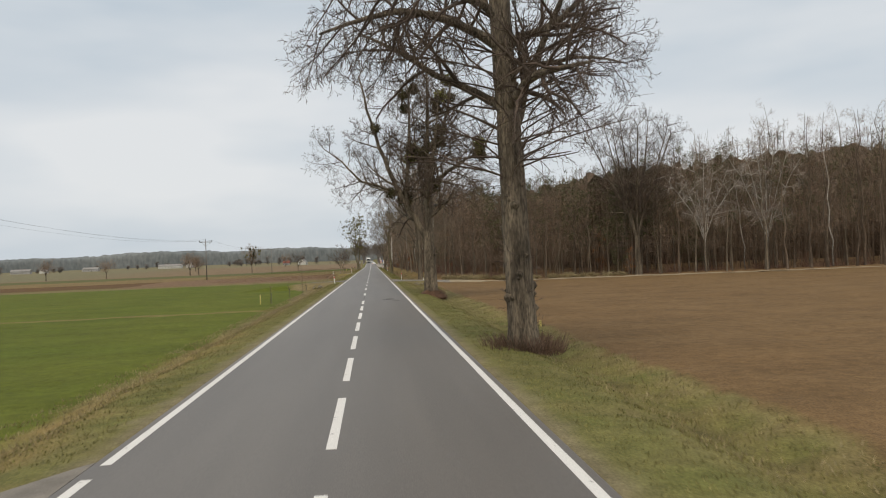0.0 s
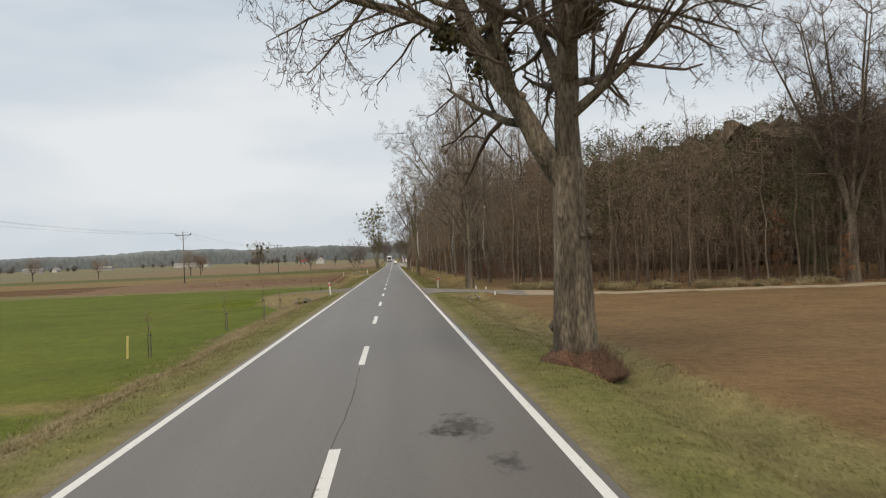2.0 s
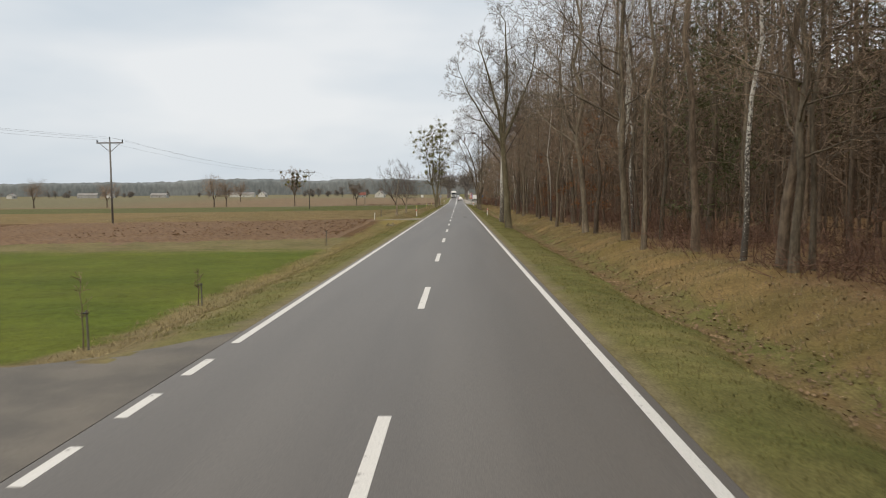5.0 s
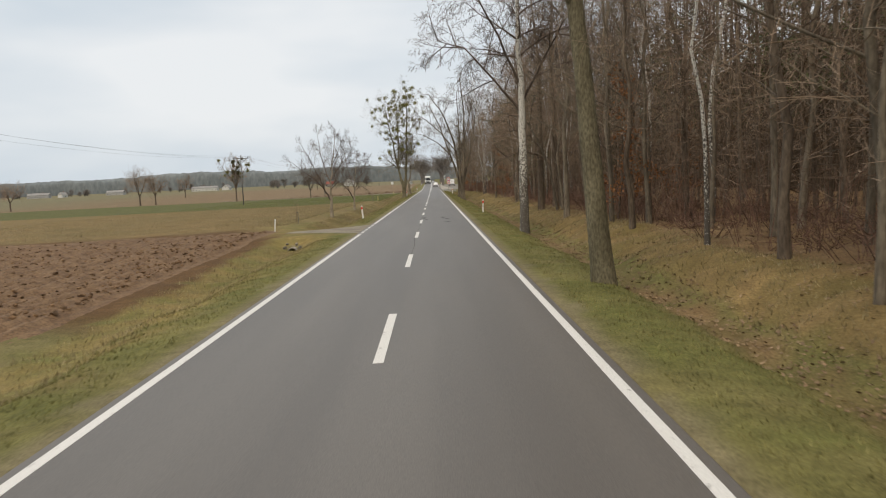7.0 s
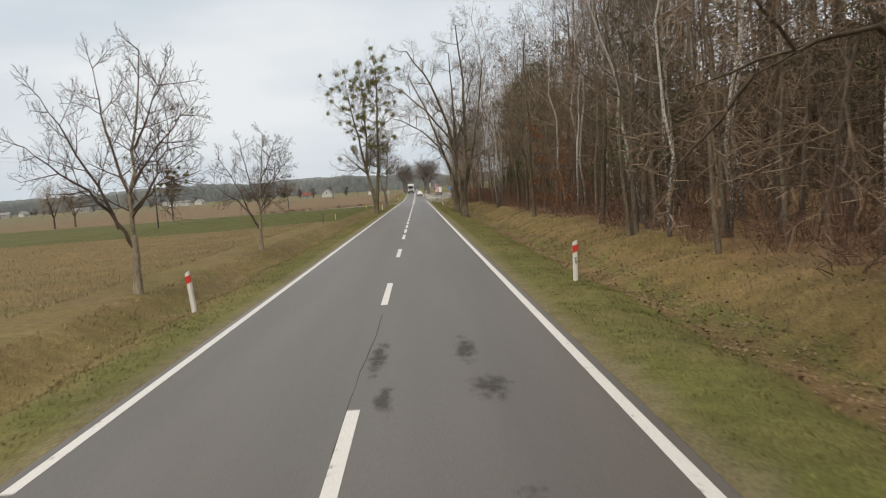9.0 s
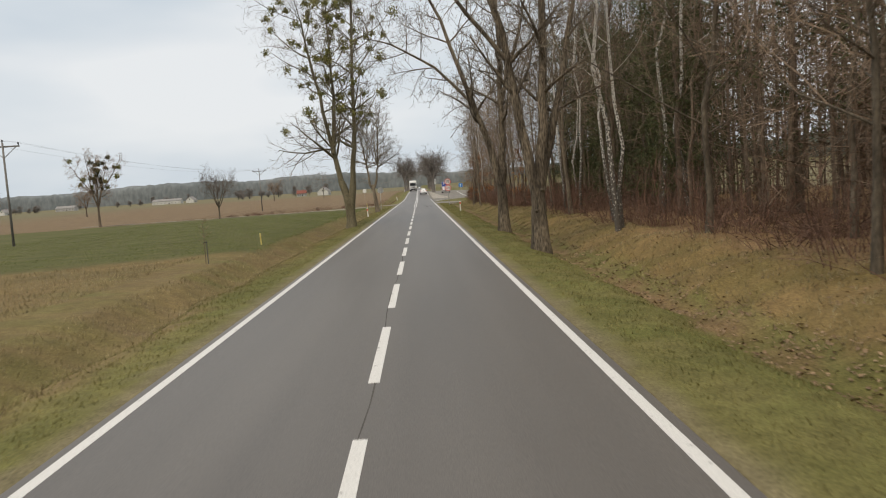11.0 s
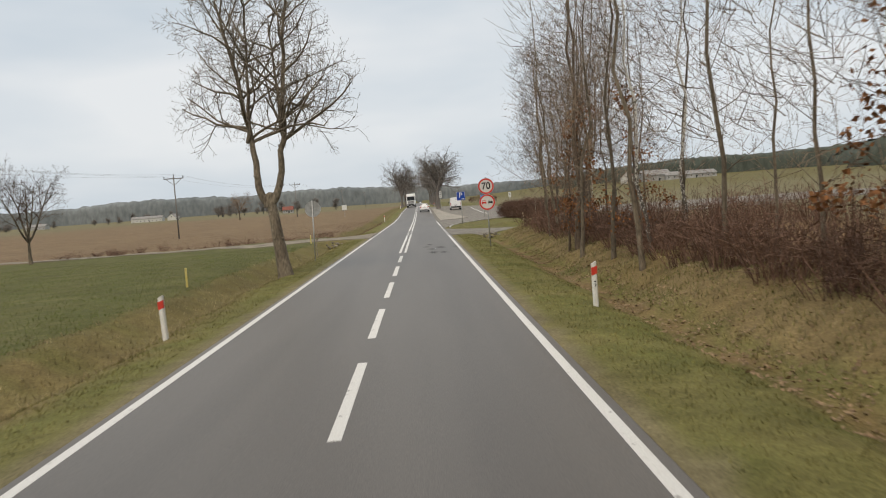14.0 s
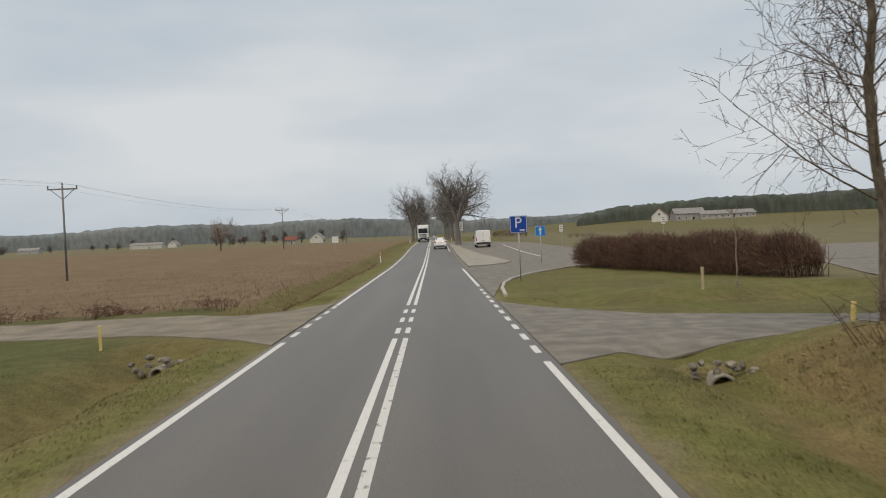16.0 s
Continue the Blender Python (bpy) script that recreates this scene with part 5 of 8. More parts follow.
build_shaped("oak_tree", on_land(7.1, 106.3), "low-limbed oak beside the forest track", 61, (4.2, 0.25, (0.05, 0), 1.3),
             [([(0.05, 0, 3.8), (0.0, 0, 6.5), (-0.3, 0.2, 10.0), (-0.4, 0.2, 15.5)], 0.19, 18), ([(0, 0, 3.4), (-1.0, -0.3, 4.8), (-2.4, -0.6, 5.8), (-3.9, -0.8, 6.9), (-5.4, -0.9, 8.0)], 0.085, 12),
              ([(0, 0, 3.0), (0.9, -0.5, 4.0), (2.1, -0.9, 4.9), (3.9, -1.3, 5.8), (5.3, -1.5, 6.5)], 0.075, 11), ([(0.02, 0, 5.0), (-1.5, 0.3, 7.5), (-3.2, 0.4, 10.0), (-4.8, 0.3, 13.0)], 0.095, 14),
              ([(0.0, 0, 5.6), (1.4, 0.0, 8.0), (2.8, 0.2, 11.0), (3.6, 0.2, 14.0)], 0.095, 13), ([(0.2, -0.1, 2.3), (1.4, -0.8, 2.5), (2.8, -1.1, 2.35), (4.2, -1.3, 2.5)], 0.035, 5)],
             M_ASPEN, M_GREY_TWIG, 3.0, group="forest edge trees", low=2.4)
build_shaped("oak_tree", on_land(7.0, 107.5), "lichen-grey oak close beside another", 62, (5.0, 0.21, (-0.1, 0), 1.3),
             [([(-0.1, 0, 4.6), (-0.3, 0, 7.5), (-0.5, 0.3, 11.0), (-0.4, 0.3, 16.0)], 0.17, 14), ([(-0.1, 0, 4.4), (-1.2, 0.4, 6.5), (-2.9, 0.7, 9.0), (-4.6, 0.9, 11.5)], 0.1, 10),
              ([(-0.1, 0.1, 5.4), (0.6, 1.2, 8.0), (1.2, 2.4, 11.5), (1.6, 3.0, 14.5)], 0.1, 9)], M_ASPEN, M_BROWN_TWIG, 2.9, group="forest edge trees", low=4.5)
build_shaped("lime_tree", on_land(4.72, 164.9), "greenish mossy tree with a straight trunk", 171, (7.2, 0.27, (-0.5, 0.2), 1.25),
             [([(-0.5, 0.2, 6.8), (-0.7, 0.2, 9.0), (-1.5, 0.3, 11.8), (-2.3, 0.3, 14.3)], 0.16, 11), ([(-0.45, 0.2, 6.8), (-0.2, 0.2, 9.5), (-0.1, 0.2, 12.5), (-0.2, 0.2, 15.8)], 0.17, 13),
              ([(-0.4, 0.2, 6.8), (0.7, 0, 9.0), (1.7, 0, 11.6), (2.3, 0, 14.2)], 0.13, 10), ([(-0.5, 0.1, 6.4), (-1.8, -0.6, 8.2), (-3.0, -0.9, 10.2), (-3.8, -1.0, 12.0)], 0.1, 8)], M_MOSSY, M_GREY_TWIG, 2.4, low=7.2)
build_shaped("birch_tree", on_land(5.31, 185.9), "tall white-barked birch with weeping twigs on the verge", 172, (7.4, 0.235, (0.1, 0), 1.25),
             [([(0.1, 0, 7.0), (0.0, 0, 9.5), (0.15, 0, 13.0), (0.1, 0, 17.5)], 0.15, 18), ([(0.1, 0, 5.8), (-1.2, 0.1, 7.6), (-2.6, 0.1, 9.2), (-3.9, 0.1, 9.6)], 0.07, 8),
              ([(0.1, 0, 6.4), (1.2, 0.2, 8.4), (2.4, 0.4, 10.4), (3.4, 0.4, 11.2)], 0.07, 8), ([(0.1, 0, 7.2), (-1.0, -0.4, 9.6), (-2.2, -0.8, 12.0), (-3.1, -0.9, 13.4)], 0.07, 8)], M_BIRCH, M_LIME_TWIG, 3.0, WEEPING, low=6.0, dark_limbs=True)
build_shaped("aspen_tree", on_land(8.4, 194.6), "slender pale stem bowing out over the verge", 173, (2.6, 0.085, (-0.45, 0), 1.15),
             [([(-0.45, 0, 2.4), (-0.9, 0, 3.8), (-1.6, 0.1, 5.2), (-2.6, 0.2, 6.6), (-4.0, 0.3, 8.6)], 0.075, 9), ([(-2.2, 0.15, 6.1), (-2.1, 0.5, 7.5), (-2.3, 0.8, 9.5)], 0.035, 6)], M_ASPEN, M_BROWN_TWIG, 1.8, LEANER, "forest edge trees", low=5.0)
build_shaped("oak_tree", on_land(8.05, 199.6), "dark old oak with low crooked branches", 174, (6.5, 0.23, (0.1, 0), 1.25),
             [([(0.1, 0, 6.2), (0.2, 0, 9.5), (-0.2, 0.2, 14.0)], 0.18, 14), ([(0.05, 0, 3.6), (-0.9, -0.5, 3.9), (-1.9, -0.9, 3.7), (-2.9, -1.2, 3.3)], 0.06, 5), ([(0.05, 0, 4.1), (-0.7, -0.8, 4.9), (-1.8, -1.4, 5.3), (-2.6, -1.9, 6.2)], 0.055, 6)],
             M_BROWN, M_BROWN_TWIG, 2.4, LEANER, "forest edge trees", low=3.0)
build_shaped("oak_tree", on_land(8.9, 198.7), "straight dark oak close beside another", 175, (8.0, 0.21, (0.05, 0), 1.25),
             [([(0.05, 0, 7.6), (0.0, 0, 10.5), (0.3, 0.2, 15.0)], 0.17, 14), ([(0.05, 0, 6.8), (1.0, 0.4, 8.5), (1.9, 0.8, 11.0)], 0.08, 7)], M_BROWN, M_BROWN_TWIG, 2.4, LEANER, "forest edge trees", low=6.5)
build_spreading("fruit_tree", on_land(-32.8, 362.5), "small dark round tree in the field", 67, 2.0, 0.16, 7.6, 6.0, M_LIME, M_LIME_TWIG, 5, "field trees", dense=1.1, gnarl=0.15)
for k, (x, y, h, w, lab) in enumerate(((-83, 372, 10.5, 5.5, "bare grey field tree among others"), (-80, 376, 8.5, 4.5, "smaller bare field tree"),
                                       (-121, 374, 8.6, 7.0, "low round field tree"), (-104, 480, 9.0, 6.0, "bare field tree at a boundary"), (-150, 380, 9.5, 6.0, "bare dark field tree"),
                                       (-175, 330, 10.0, 6.5, "bare dark field tree"), (-60, 560, 9, 6, "bare tree by the farms"))):
    build_spreading("field_tree", on_land(x, y), lab, 70 + k, 2.6, 0.26, h, w, M_BROWN, M_BROWN_TWIG, 3, "field trees", dense=0.8, gnarl=0.11, far=True)
fan = [([(0, 0, 3.4), (0.8 * math.cos(a), 0.8 * math.sin(a), 6.0), (2.8 * w * math.cos(a), 2.8 * w * math.sin(a), 8.8), (4.2 * w * math.cos(a), 4.2 * w * math.sin(a), 13.0 - 1.8 * w)], 0.13, 9)
       for a, w in ((0.1, 1.0), (0.9, 0.6), (2.0, 0.9), (3.2, 1.0), (3.9, 0.35), (5.2, 0.8))]
field_tree, tops = build_shaped("field_tree", on_land(-54, 366), "field tree with mistletoe in its crown", 71, (3.8, 0.24, (0, 0), 1.2), fan, M_BROWN, M_BROWN_TWIG, 2.4, LEANER, "field trees", low=4.5)
rng = random.Random(5)
for k in range(26):
    c = tops[k % 6][rng.randrange(4, 10)] + Vector((rng.gauss(0, 0.5), rng.gauss(0, 0.5), rng.gauss(0, 0.4)))
    put_part("mistletoe", leaves_mesh("mistletoe", 700 + k, [(c, rng.uniform(0.3, 0.6), 110, 0.24)], M_MISTLE_DARK if k % 3 else M_MISTLE), field_tree, "green mistletoe ball")
# Far avenue trees: bark and twigs both take the haze-tinted colour.
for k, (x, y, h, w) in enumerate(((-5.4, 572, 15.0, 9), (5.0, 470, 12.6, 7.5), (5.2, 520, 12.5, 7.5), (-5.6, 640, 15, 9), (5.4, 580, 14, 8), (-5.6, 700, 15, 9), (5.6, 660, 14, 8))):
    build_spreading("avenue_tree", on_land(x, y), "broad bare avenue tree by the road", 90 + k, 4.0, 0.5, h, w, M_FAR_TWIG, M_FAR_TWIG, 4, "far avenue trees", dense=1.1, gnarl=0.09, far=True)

def at_place(ob, place, turn=0, tilt=0):
    ob.matrix_basis = pose(*place, 0, tilt, turn)
    return ob


at_place(build_woodland_tree("alder_tree", "slender grey tree with fine upswept branches", 151, 13.5, 0.15, M_ASPEN, M_LIME_TWIG, 0.2, 56, 3.1, 0.7, wob=0.07, droop=0.02, tri=1.8), on_land(10.4, 352.4), 40, -1)
build_spreading("oak_tree", on_land(12.6, 347.6), "dark forked tree behind shrubs", 63, 3.6, 0.15, 11.0, 5.0, M_LIME, M_LIME_TWIG, 3, "trees on the verge", dense=1.0, gnarl=0.12)

# forest-edge kinds
KINDS = {
    "leaner": [build_woodland_tree("oak_tree", "bare tree reaching its branches over the verge", 180 + k, 15.5 + 0.8 * k, 0.15, M_ASPEN, M_GREY_TWIG if k % 2 else M_BROWN_TWIG, 0.22, 24, 3.6, 0.6, wob=0.16, reach=0.45) for k in range(4)],
    "oak": [build_woodland_tree("oak_tree", "slim bare oak at the forest edge", 100 + k, 17 + k, 0.14, M_BROWN, M_BROWN_TWIG, 0.22, 20, 3.4, 0.6, wob=0.16) for k in range(3)],
    "aspen": [build_woodland_tree("aspen_tree", "slender bare grey tree at the forest edge", 110 + k, 17 + k, 0.10, M_ASPEN, M_BROWN_TWIG, 0.14, 19, 3.4, 0.75, wob=0.18) for k in range(3)],
    "birch": [build_woodland_tree("birch_tree", "white-barked birch at the forest edge", 120 + k, 16 + k, 0.085, M_BIRCH, M_BIRCH_TWIG, 0.36, 18, 2.8, 0.7, wob=0.16) for k in range(3)],
    "pine": [build_woodland_tree("pine_tree", "dark pine with a ragged needle crown", 130 + k, 15 + k, 0.17, M_BROWN, M_BROWN_TWIG, 0.4, 16, 2.2, 0.25,
                                 (M_NEEDLE, 0.16, 1.0, 0.66, 100, 0.24, 2.0), tri=0.8) for k in range(2)],
    "beech": [build_woodland_tree("beech_tree", "young beech holding withered brown leaves", 140 + k, 7 + 2 * k, 0.07, M_BROWN, M_BROWN_TWIG, 0.12, 14, 2.0, 0.4,
                                  (M_RUST, 0.15, 0.8, 0.5, 16, 0.11, 1.3), tri=0.6) for k in range(2)],
}


def plant(kind, x, y, scale, turn, tilt=(0, 0), pick=None):
    row = KINDS[kind]
    src = row[(pick if pick is not None else int(abs(x * 7.3 + y * 3.1))) % len(row)]
    return copy_thing(src, pose(*on_land(x, y), *tilt) @ pose(0, 0, 0, 0, 0, turn) @ Matrix.Scale(scale, 4))


# stems that stand by themselves and can be told apart
for kind, x, y, s, tx, ty, p in (("birch", 11.8, 186.8, 1.25, 0, 2, 1), ("birch", 8.2, 260.6, 1.2, 0, -4, 2), ("birch", 8.5, 261.2, 1.05, 0, -1, 0), ("birch", 9.2, 265.2, 0.95, 0, -7, 1), ("birch", 12.3, 268.0, 1.2, 0, 1, 0), ("birch", 12.9, 266.6, 1.2, 0, 0, 2), ("birch", 13.2, 309.0, 0.95, 0, 3, 1), ("birch", 12.9, 309.3, 0.95, 0, -3, 2),
                                 ("birch", 8.4, 140.0, 1.15, 0, 1, 0), ("birch", 9.4, 217.8, 0.85, 0, -12, 1), ("birch", 13.5, 219.0, 1.1, 0, 1, 2), ("birch", 10.6, 279.1, 1.1, 0, 2, 0),
                                 ("birch", 9.7, 279.6, 1.0, 0, -2, 1), ("birch", 11.0, 175.5, 1.1, 0, 3, 2), ("birch", 15.0, 205.0, 1.2, 0, 0, 0), ("birch", 11.4, 228.0, 1.0, 0, -4, 1),
                                 ("birch", 12.6, 290.5, 0.95, 0, 3, 2), ("birch", 11.6, 302.0, 0.9, 0, -3, 0), ("birch", 10.2, 146.5, 1.0, 0, -2, 2),
                                 ("oak", 9.0, 109.0, 1.0, 0, 0, 2), ("oak", 8.4, 112.5, 1.05, 0, 0, 0), ("aspen", 11.6, 349.5, 0.55, 0, 2, 0), ("aspen", 12.2, 351.0, 0.5, 0, -3, 1), ("aspen", 11.1, 347.0, 0.5, 0, 0, 2), ("birch", 13.3, 350.0, 0.5, 0, 2, 0), ("aspen", 7.0, 323.6, 0.74, 0, 3, 0),
                                 ("aspen", 7.5, 320.7, 0.76, 0, 2, 1), ("aspen", 7.3, 316.5, 0.78, 0, -3, 2), ("aspen", 8.0, 215.2, 0.72, 0, -3, 0), 
                                 ("pine", 43, 101, 1.05, 0, 0, 0), ("beech", 9.2, 182.5, 1.0, 0, 0, 0), ("beech", 9.0, 178.8, 0.9, 0, 0, 1),
                                 ("beech", 8.6, 305.8, 0.95, 0, 0, 0), ("beech", 8.2, 319.5, 0.8, 0, 0, 1), ("beech", 31.5, 94.0, 0.6, 0, 0, 0), ("oak", 7.25, 325.5, 0.78, 0, 2, 0), ("oak", 7.75, 327.0, 0.75, 0, 0, 2), ("beech", 7.4, 325.8, 1.05, 0, 0, 0), ("beech", 7.1, 326.6, 0.75, 0, 0, 1),
                                 ("aspen", 8.8, 331.4, 0.7, 0, 0, 0), ("aspen", 9.6, 334.0, 0.75, 0, 3, 1), ("aspen", 8.4, 336.5, 0.7, 0, -3, 2), ("oak", 10.3, 338.0, 0.7, 0, 2, 1), ("aspen", 9.2, 340.5, 0.7, 0, 0, 0),
                                 ("aspen", 10.9, 343.0, 0.65, 0, 3, 1), ("oak", 9.7, 345.5, 0.6, 0, -2, 2), ("aspen", 8.1, 329.5, 0.7, 0, 2, 2), ("aspen", 10.6, 332.5, 0.7, 0, 0, 0), ("birch", 11.4, 335.5, 0.8, 0, 0, 1),
                                 ("birch", 10.4, 222.5, 0.8, 0, -7, 2), ("birch", 11.6, 224.0, 0.85, 0, 4, 0), ("birch", 9.8, 232.5, 0.8, 0, 3, 1), ("birch", 12.3, 234.0, 1.1, 0, -2, 2), ("birch", 13.0, 226.5, 1.1, 0, 0, 1),
                                 ("birch", 10.8, 241.0, 1.0, 0, -4, 0), ("birch", 12.0, 243.0, 1.05, 0, 3, 1), ("birch", 10.2, 212.0, 0.85, 0, 4, 2), ("birch", 10.4, 204.4, 0.85, 0, 1, 1), ("birch", 11.2, 154.0, 1.0, 0, -2, 0), ("birch", 9.4, 128.0, 1.0, 0, 2, 1), ("birch", 10.2, 120.0, 1.0, 0, -2, 2)):
    plant(kind, x, y, s, (x * 57 + y * 31) % 360, (tx, ty), p)

def front_height(x):
    """The wood is young near the road and taller further along the field."""
    return float(np.interp(x, [8, 12, 28, 42, 70, 120], [14.0, 11.2, 11.8, 16.5, 18.5, 19.5]))


def edge_scale(y):
    """Taller trees at the start of the wood, lower ones further along."""
    return float(np.interp(y, [109, 165, 195, 288, 300, 345], [1.0, 0.95, 0.8, 0.78, 0.72, 0.66]))


rng = random.Random(77)
y = 109.0
while y < 344:
    for lane, (lo, hi) in enumerate(((7.6, 9.4), (9.6, 12.2), (12.2, 15.5))):
        if y > 288 and lane == 2:
            continue
        if rng.random() < ((0.66, 0.62, 0.4)[lane] if y < 288 else 0.72):
            kind = rng.choices(("oak", "aspen", "birch", "pine", "beech"), (4, 5, 0.9, 0.5 if (lane and y < 288) else 0, 0.9) if y < 288 else (1.6, 6, 1.2, 0, 0.8))[0]
            place = (rng.uniform(lo, hi), y + rng.uniform(-1.3, 1.3), rng.uniform(0.8, 1.15) * (edge_scale(y) if lane == 0 or y > 252 else 0.97), rng.uniform(0, 360), (rng.gauss(0, 1.5), rng.gauss(0, 2)))
            row_number = int((y - 109) / 2.75 + 0.5)
            # the edge opens up where the birches stand
            open_edge = (205 < y < 232 and lane == 0 and kind != "birch" and row_number % 3) or (y > 288 and lane == 0 and row_number % 3 == 0)
            open_edge = open_edge or (y < 130 and lane < 2 and row_number % 3 == 1)
            # beyond the forked limes the wood is thin and lets the sky through
            open_edge = open_edge or (252 < y < 288 and (3 * row_number + lane) % 5 < 3) or (y > 288 and (row_number + 2 * lane) % 4 == 1)
            if lane == 0 and row_number % 2 and kind in ("oak", "aspen"):
                kind = "leaner"
                place = (place[0], place[1], place[2], rng.uniform(-40, 40), place[4])
            if not open_edge:
                plant(kind, *place)
    y += 2.75
x = 10.5
while x < 105:
    for lane in range(2):
        yy = 100.5 - 0.24 * (x - 10) + (3.2 * lane + rng.uniform(0, 2.4))
        kind = rng.choices(("oak", "aspen", "birch", "pine", "beech"), (4, 5, 0.6 if x > 28 else 0, 0.6 if lane else 0.1, 0.8 if x > 28 else 0))[0]
        plant(kind, x + rng.uniform(-0.8, 0.8), yy, rng.uniform(0.85, 1.1) * front_height(x) / 17, rng.uniform(0, 360), (rng.gauss(0, 1.5), rng.gauss(0, 1.5)))
    x += 1.75 if x < 60 else 2.4
for x, y, q in ((14.4, 295.5, 0.95), (15.8, 298.0, 1.0), (15.2, 302.0, 0.9), (17.2, 296.6, 1.0), (16.8, 303.0, 0.95), (18.4, 300.0, 1.0)):
    plant("pine", x, y, q, 50 * x + 20 * y)
plant("birch", 9.6, 301.3, 0.95, 20, (0, -2), 0)
plant("birch", 9.95, 302.0, 0.95, 80, (0, 3), 1)
plant("aspen", 8.1, 298.7, 1.15, 0, (0, -1), 1)
plant("aspen", 8.5, 296.0, 1.1, 90, (0, 1), 0)
for k in range(13):
    plant("pine", 13.2 + (k * 3.7) % 7.5, 283 + 1.75 * k, 0.85 + 0.02 * (k * 5 % 8), 77 * k)
for k in range(8):
    plant("pine", 12.8 + (k * 1.7) % 4.2, 296 + 1.1 * k, 0.88 + 0.02 * (k * 3 % 7), 53 * k)
for k in range(7):
    plant("pine", 12.4 + (k * 1.9) % 4.5, 268.5 + 2.3 * k, 0.9 + 0.02 * (k * 3 % 7), 61 * k)
for x, y in ((19.5, 309.0), (21.0, 313.0), (20.2, 306.5), (22.5, 307.0), (23.2, 315.5), (24.6, 311.0)):
    plant("pine", x, y, 0.7, 40 * x)
for k in range(7):
    plant("pine", rng.uniform(11.5, 16.5), 262 + 3.0 * k + rng.uniform(-0.8, 0.8), rng.uniform(0.85, 1.05), rng.uniform(0, 360))
for row in KINDS.values():
    for ob in row:
        for o in (*ob.children_recursive, ob):
            bpy.data.objects.remove(o)


# ---- deep woods, undergrowth, litter and grass: beyond counting ----
def build_deep_woods():
    rng = random.Random(5)
    stems, twigs, needles = Limbs(), Limbs(), []
    spots = [(13.5 + 24 * rng.random() ** 1.3, rng.uniform(104, 306)) for k in range(560)]
    for k in range(360):
        x = rng.uniform(22, 122)
        spots.append((x, 104.5 - 0.24 * (x - 10) + rng.random() * 26))
    # the wood thickens again away from the road
    for k in range(80):
        y = rng.uniform(284, 312)
        spots.append((1.2 + 0.36 * (y - 252) + 8 * rng.random(), y))
    spots = np.array(spots)
    heights = land_z(spots[:, 0], spots[:, 1]) - 0.2
    for number, ((x, y), z) in enumerate(zip(spots.tolist(), heights.tolist())):
        if number < 920 and y > (274 if x < 14.5 else 302) and number % 3:
            continue
        inner = min(1.0, max(0.0, (y - 100) / 60))
        h = rng.uniform(0.8, 1.08) * (front_height(x) * (1 - inner) + (17.0 if y < 190 else 18.0) * (edge_scale(y) if y > 252 else 1.0) * inner)
        r = rng.uniform(0.06, 0.13)
        b = Vector((x, y, z))
        lean = Vector((rng.gauss(0, 0.6), rng.gauss(0, 0.6), h))
        pine = rng.random() < (0.55 if number >= 920 else 0.4 if x > 16 and y < 252 else 0.28 if y > 252 else 0.12)
        stems.add([b, b + lean * 0.4 + Vector((rng.gauss(0, 0.15), rng.gauss(0, 0.15), 0)), b + lean], [r, r * 0.75, 0.02], 5)
        for j in range(9 if pine else 20):
            f = rng.random() ** 0.8 * 0.9 + 0.08
            a = rng.uniform(0, 6.28)
            q = b + lean * f
            ln = rng.uniform(1.2, 3.2) * (1.1 - 0.5 * f)
            e = q + Vector((math.cos(a) * ln, math.sin(a) * ln, ln * rng.uniform(0.0, 0.9)))
            twigs.add([q, e], [0.024, 0.008], 2)
            for s in range(4):
                u = q.lerp(e, rng.uniform(0.25, 1.0))
                w = u + Vector((rng.gauss(0, 0.6), rng.gauss(0, 0.6), rng.gauss(0.25, 0.4)))
                twigs.add([u, w], [0.015, 0.006], 2)
        if pine:
            for j in range(24):
                f = rng.uniform(0.36, 1.0)
                a, o = rng.uniform(0, 6.28), rng.uniform(0.2, 1.9) * (1.42 - f)
                needles.append((b + lean * f + Vector((math.cos(a) * o * 1.7, math.sin(a) * o * 1.7, 0)), rng.uniform(0.5, 0.9), 24, 0.3))
    ob = tagged(new("deep_woods"), "dense brown leafless forest behind the edge", "forest", kind="stuff")
    put_part("trunks", stems.mesh("trunks", M_BROWN), ob)
    put_part("branches", twigs.mesh("branches", M_MIST_TWIG), ob)
    put_part("needles", leaves_mesh("needles", 8, needles, M_NEEDLE, 0.16), ob)
    # a young, close-grown stand fills the depth of the wood
    saplings, mist = Limbs(), Limbs()
    spots = []
    for k in range(1900):
        x = rng.uniform(13, 50) if k % 2 else rng.uniform(14, 125)
        spots.append((x, rng.uniform(106, 288) if k % 2 else 105 - 0.24 * (x - 10) + rng.uniform(0, 42)))
    spots = np.array(spots)
    for (x, y), z in zip(spots.tolist(), (land_z(spots[:, 0], spots[:, 1]) - 0.1).tolist()):
        b = Vector((x, y, z))
        h = rng.uniform(1.2, 6.5)
        t = b + Vector((rng.gauss(0, 0.9), rng.gauss(0, 0.9), h))
        saplings.add([b, b.lerp(t, 0.5) + Vector((rng.gauss(0, 0.2), rng.gauss(0, 0.2), 0)), t], [0.028, 0.018, 0.008], 3)
        for j in range(9):
            q = b.lerp(t, rng.uniform(0.25, 1.0))
            saplings.add([q, q + Vector((rng.gauss(0, 0.9), rng.gauss(0, 0.9), rng.gauss(0.15, 0.4)))], [0.013, 0.006], 2)
    put_part("young_stand", saplings.mesh("young_stand", M_MIST_TWIG), ob)
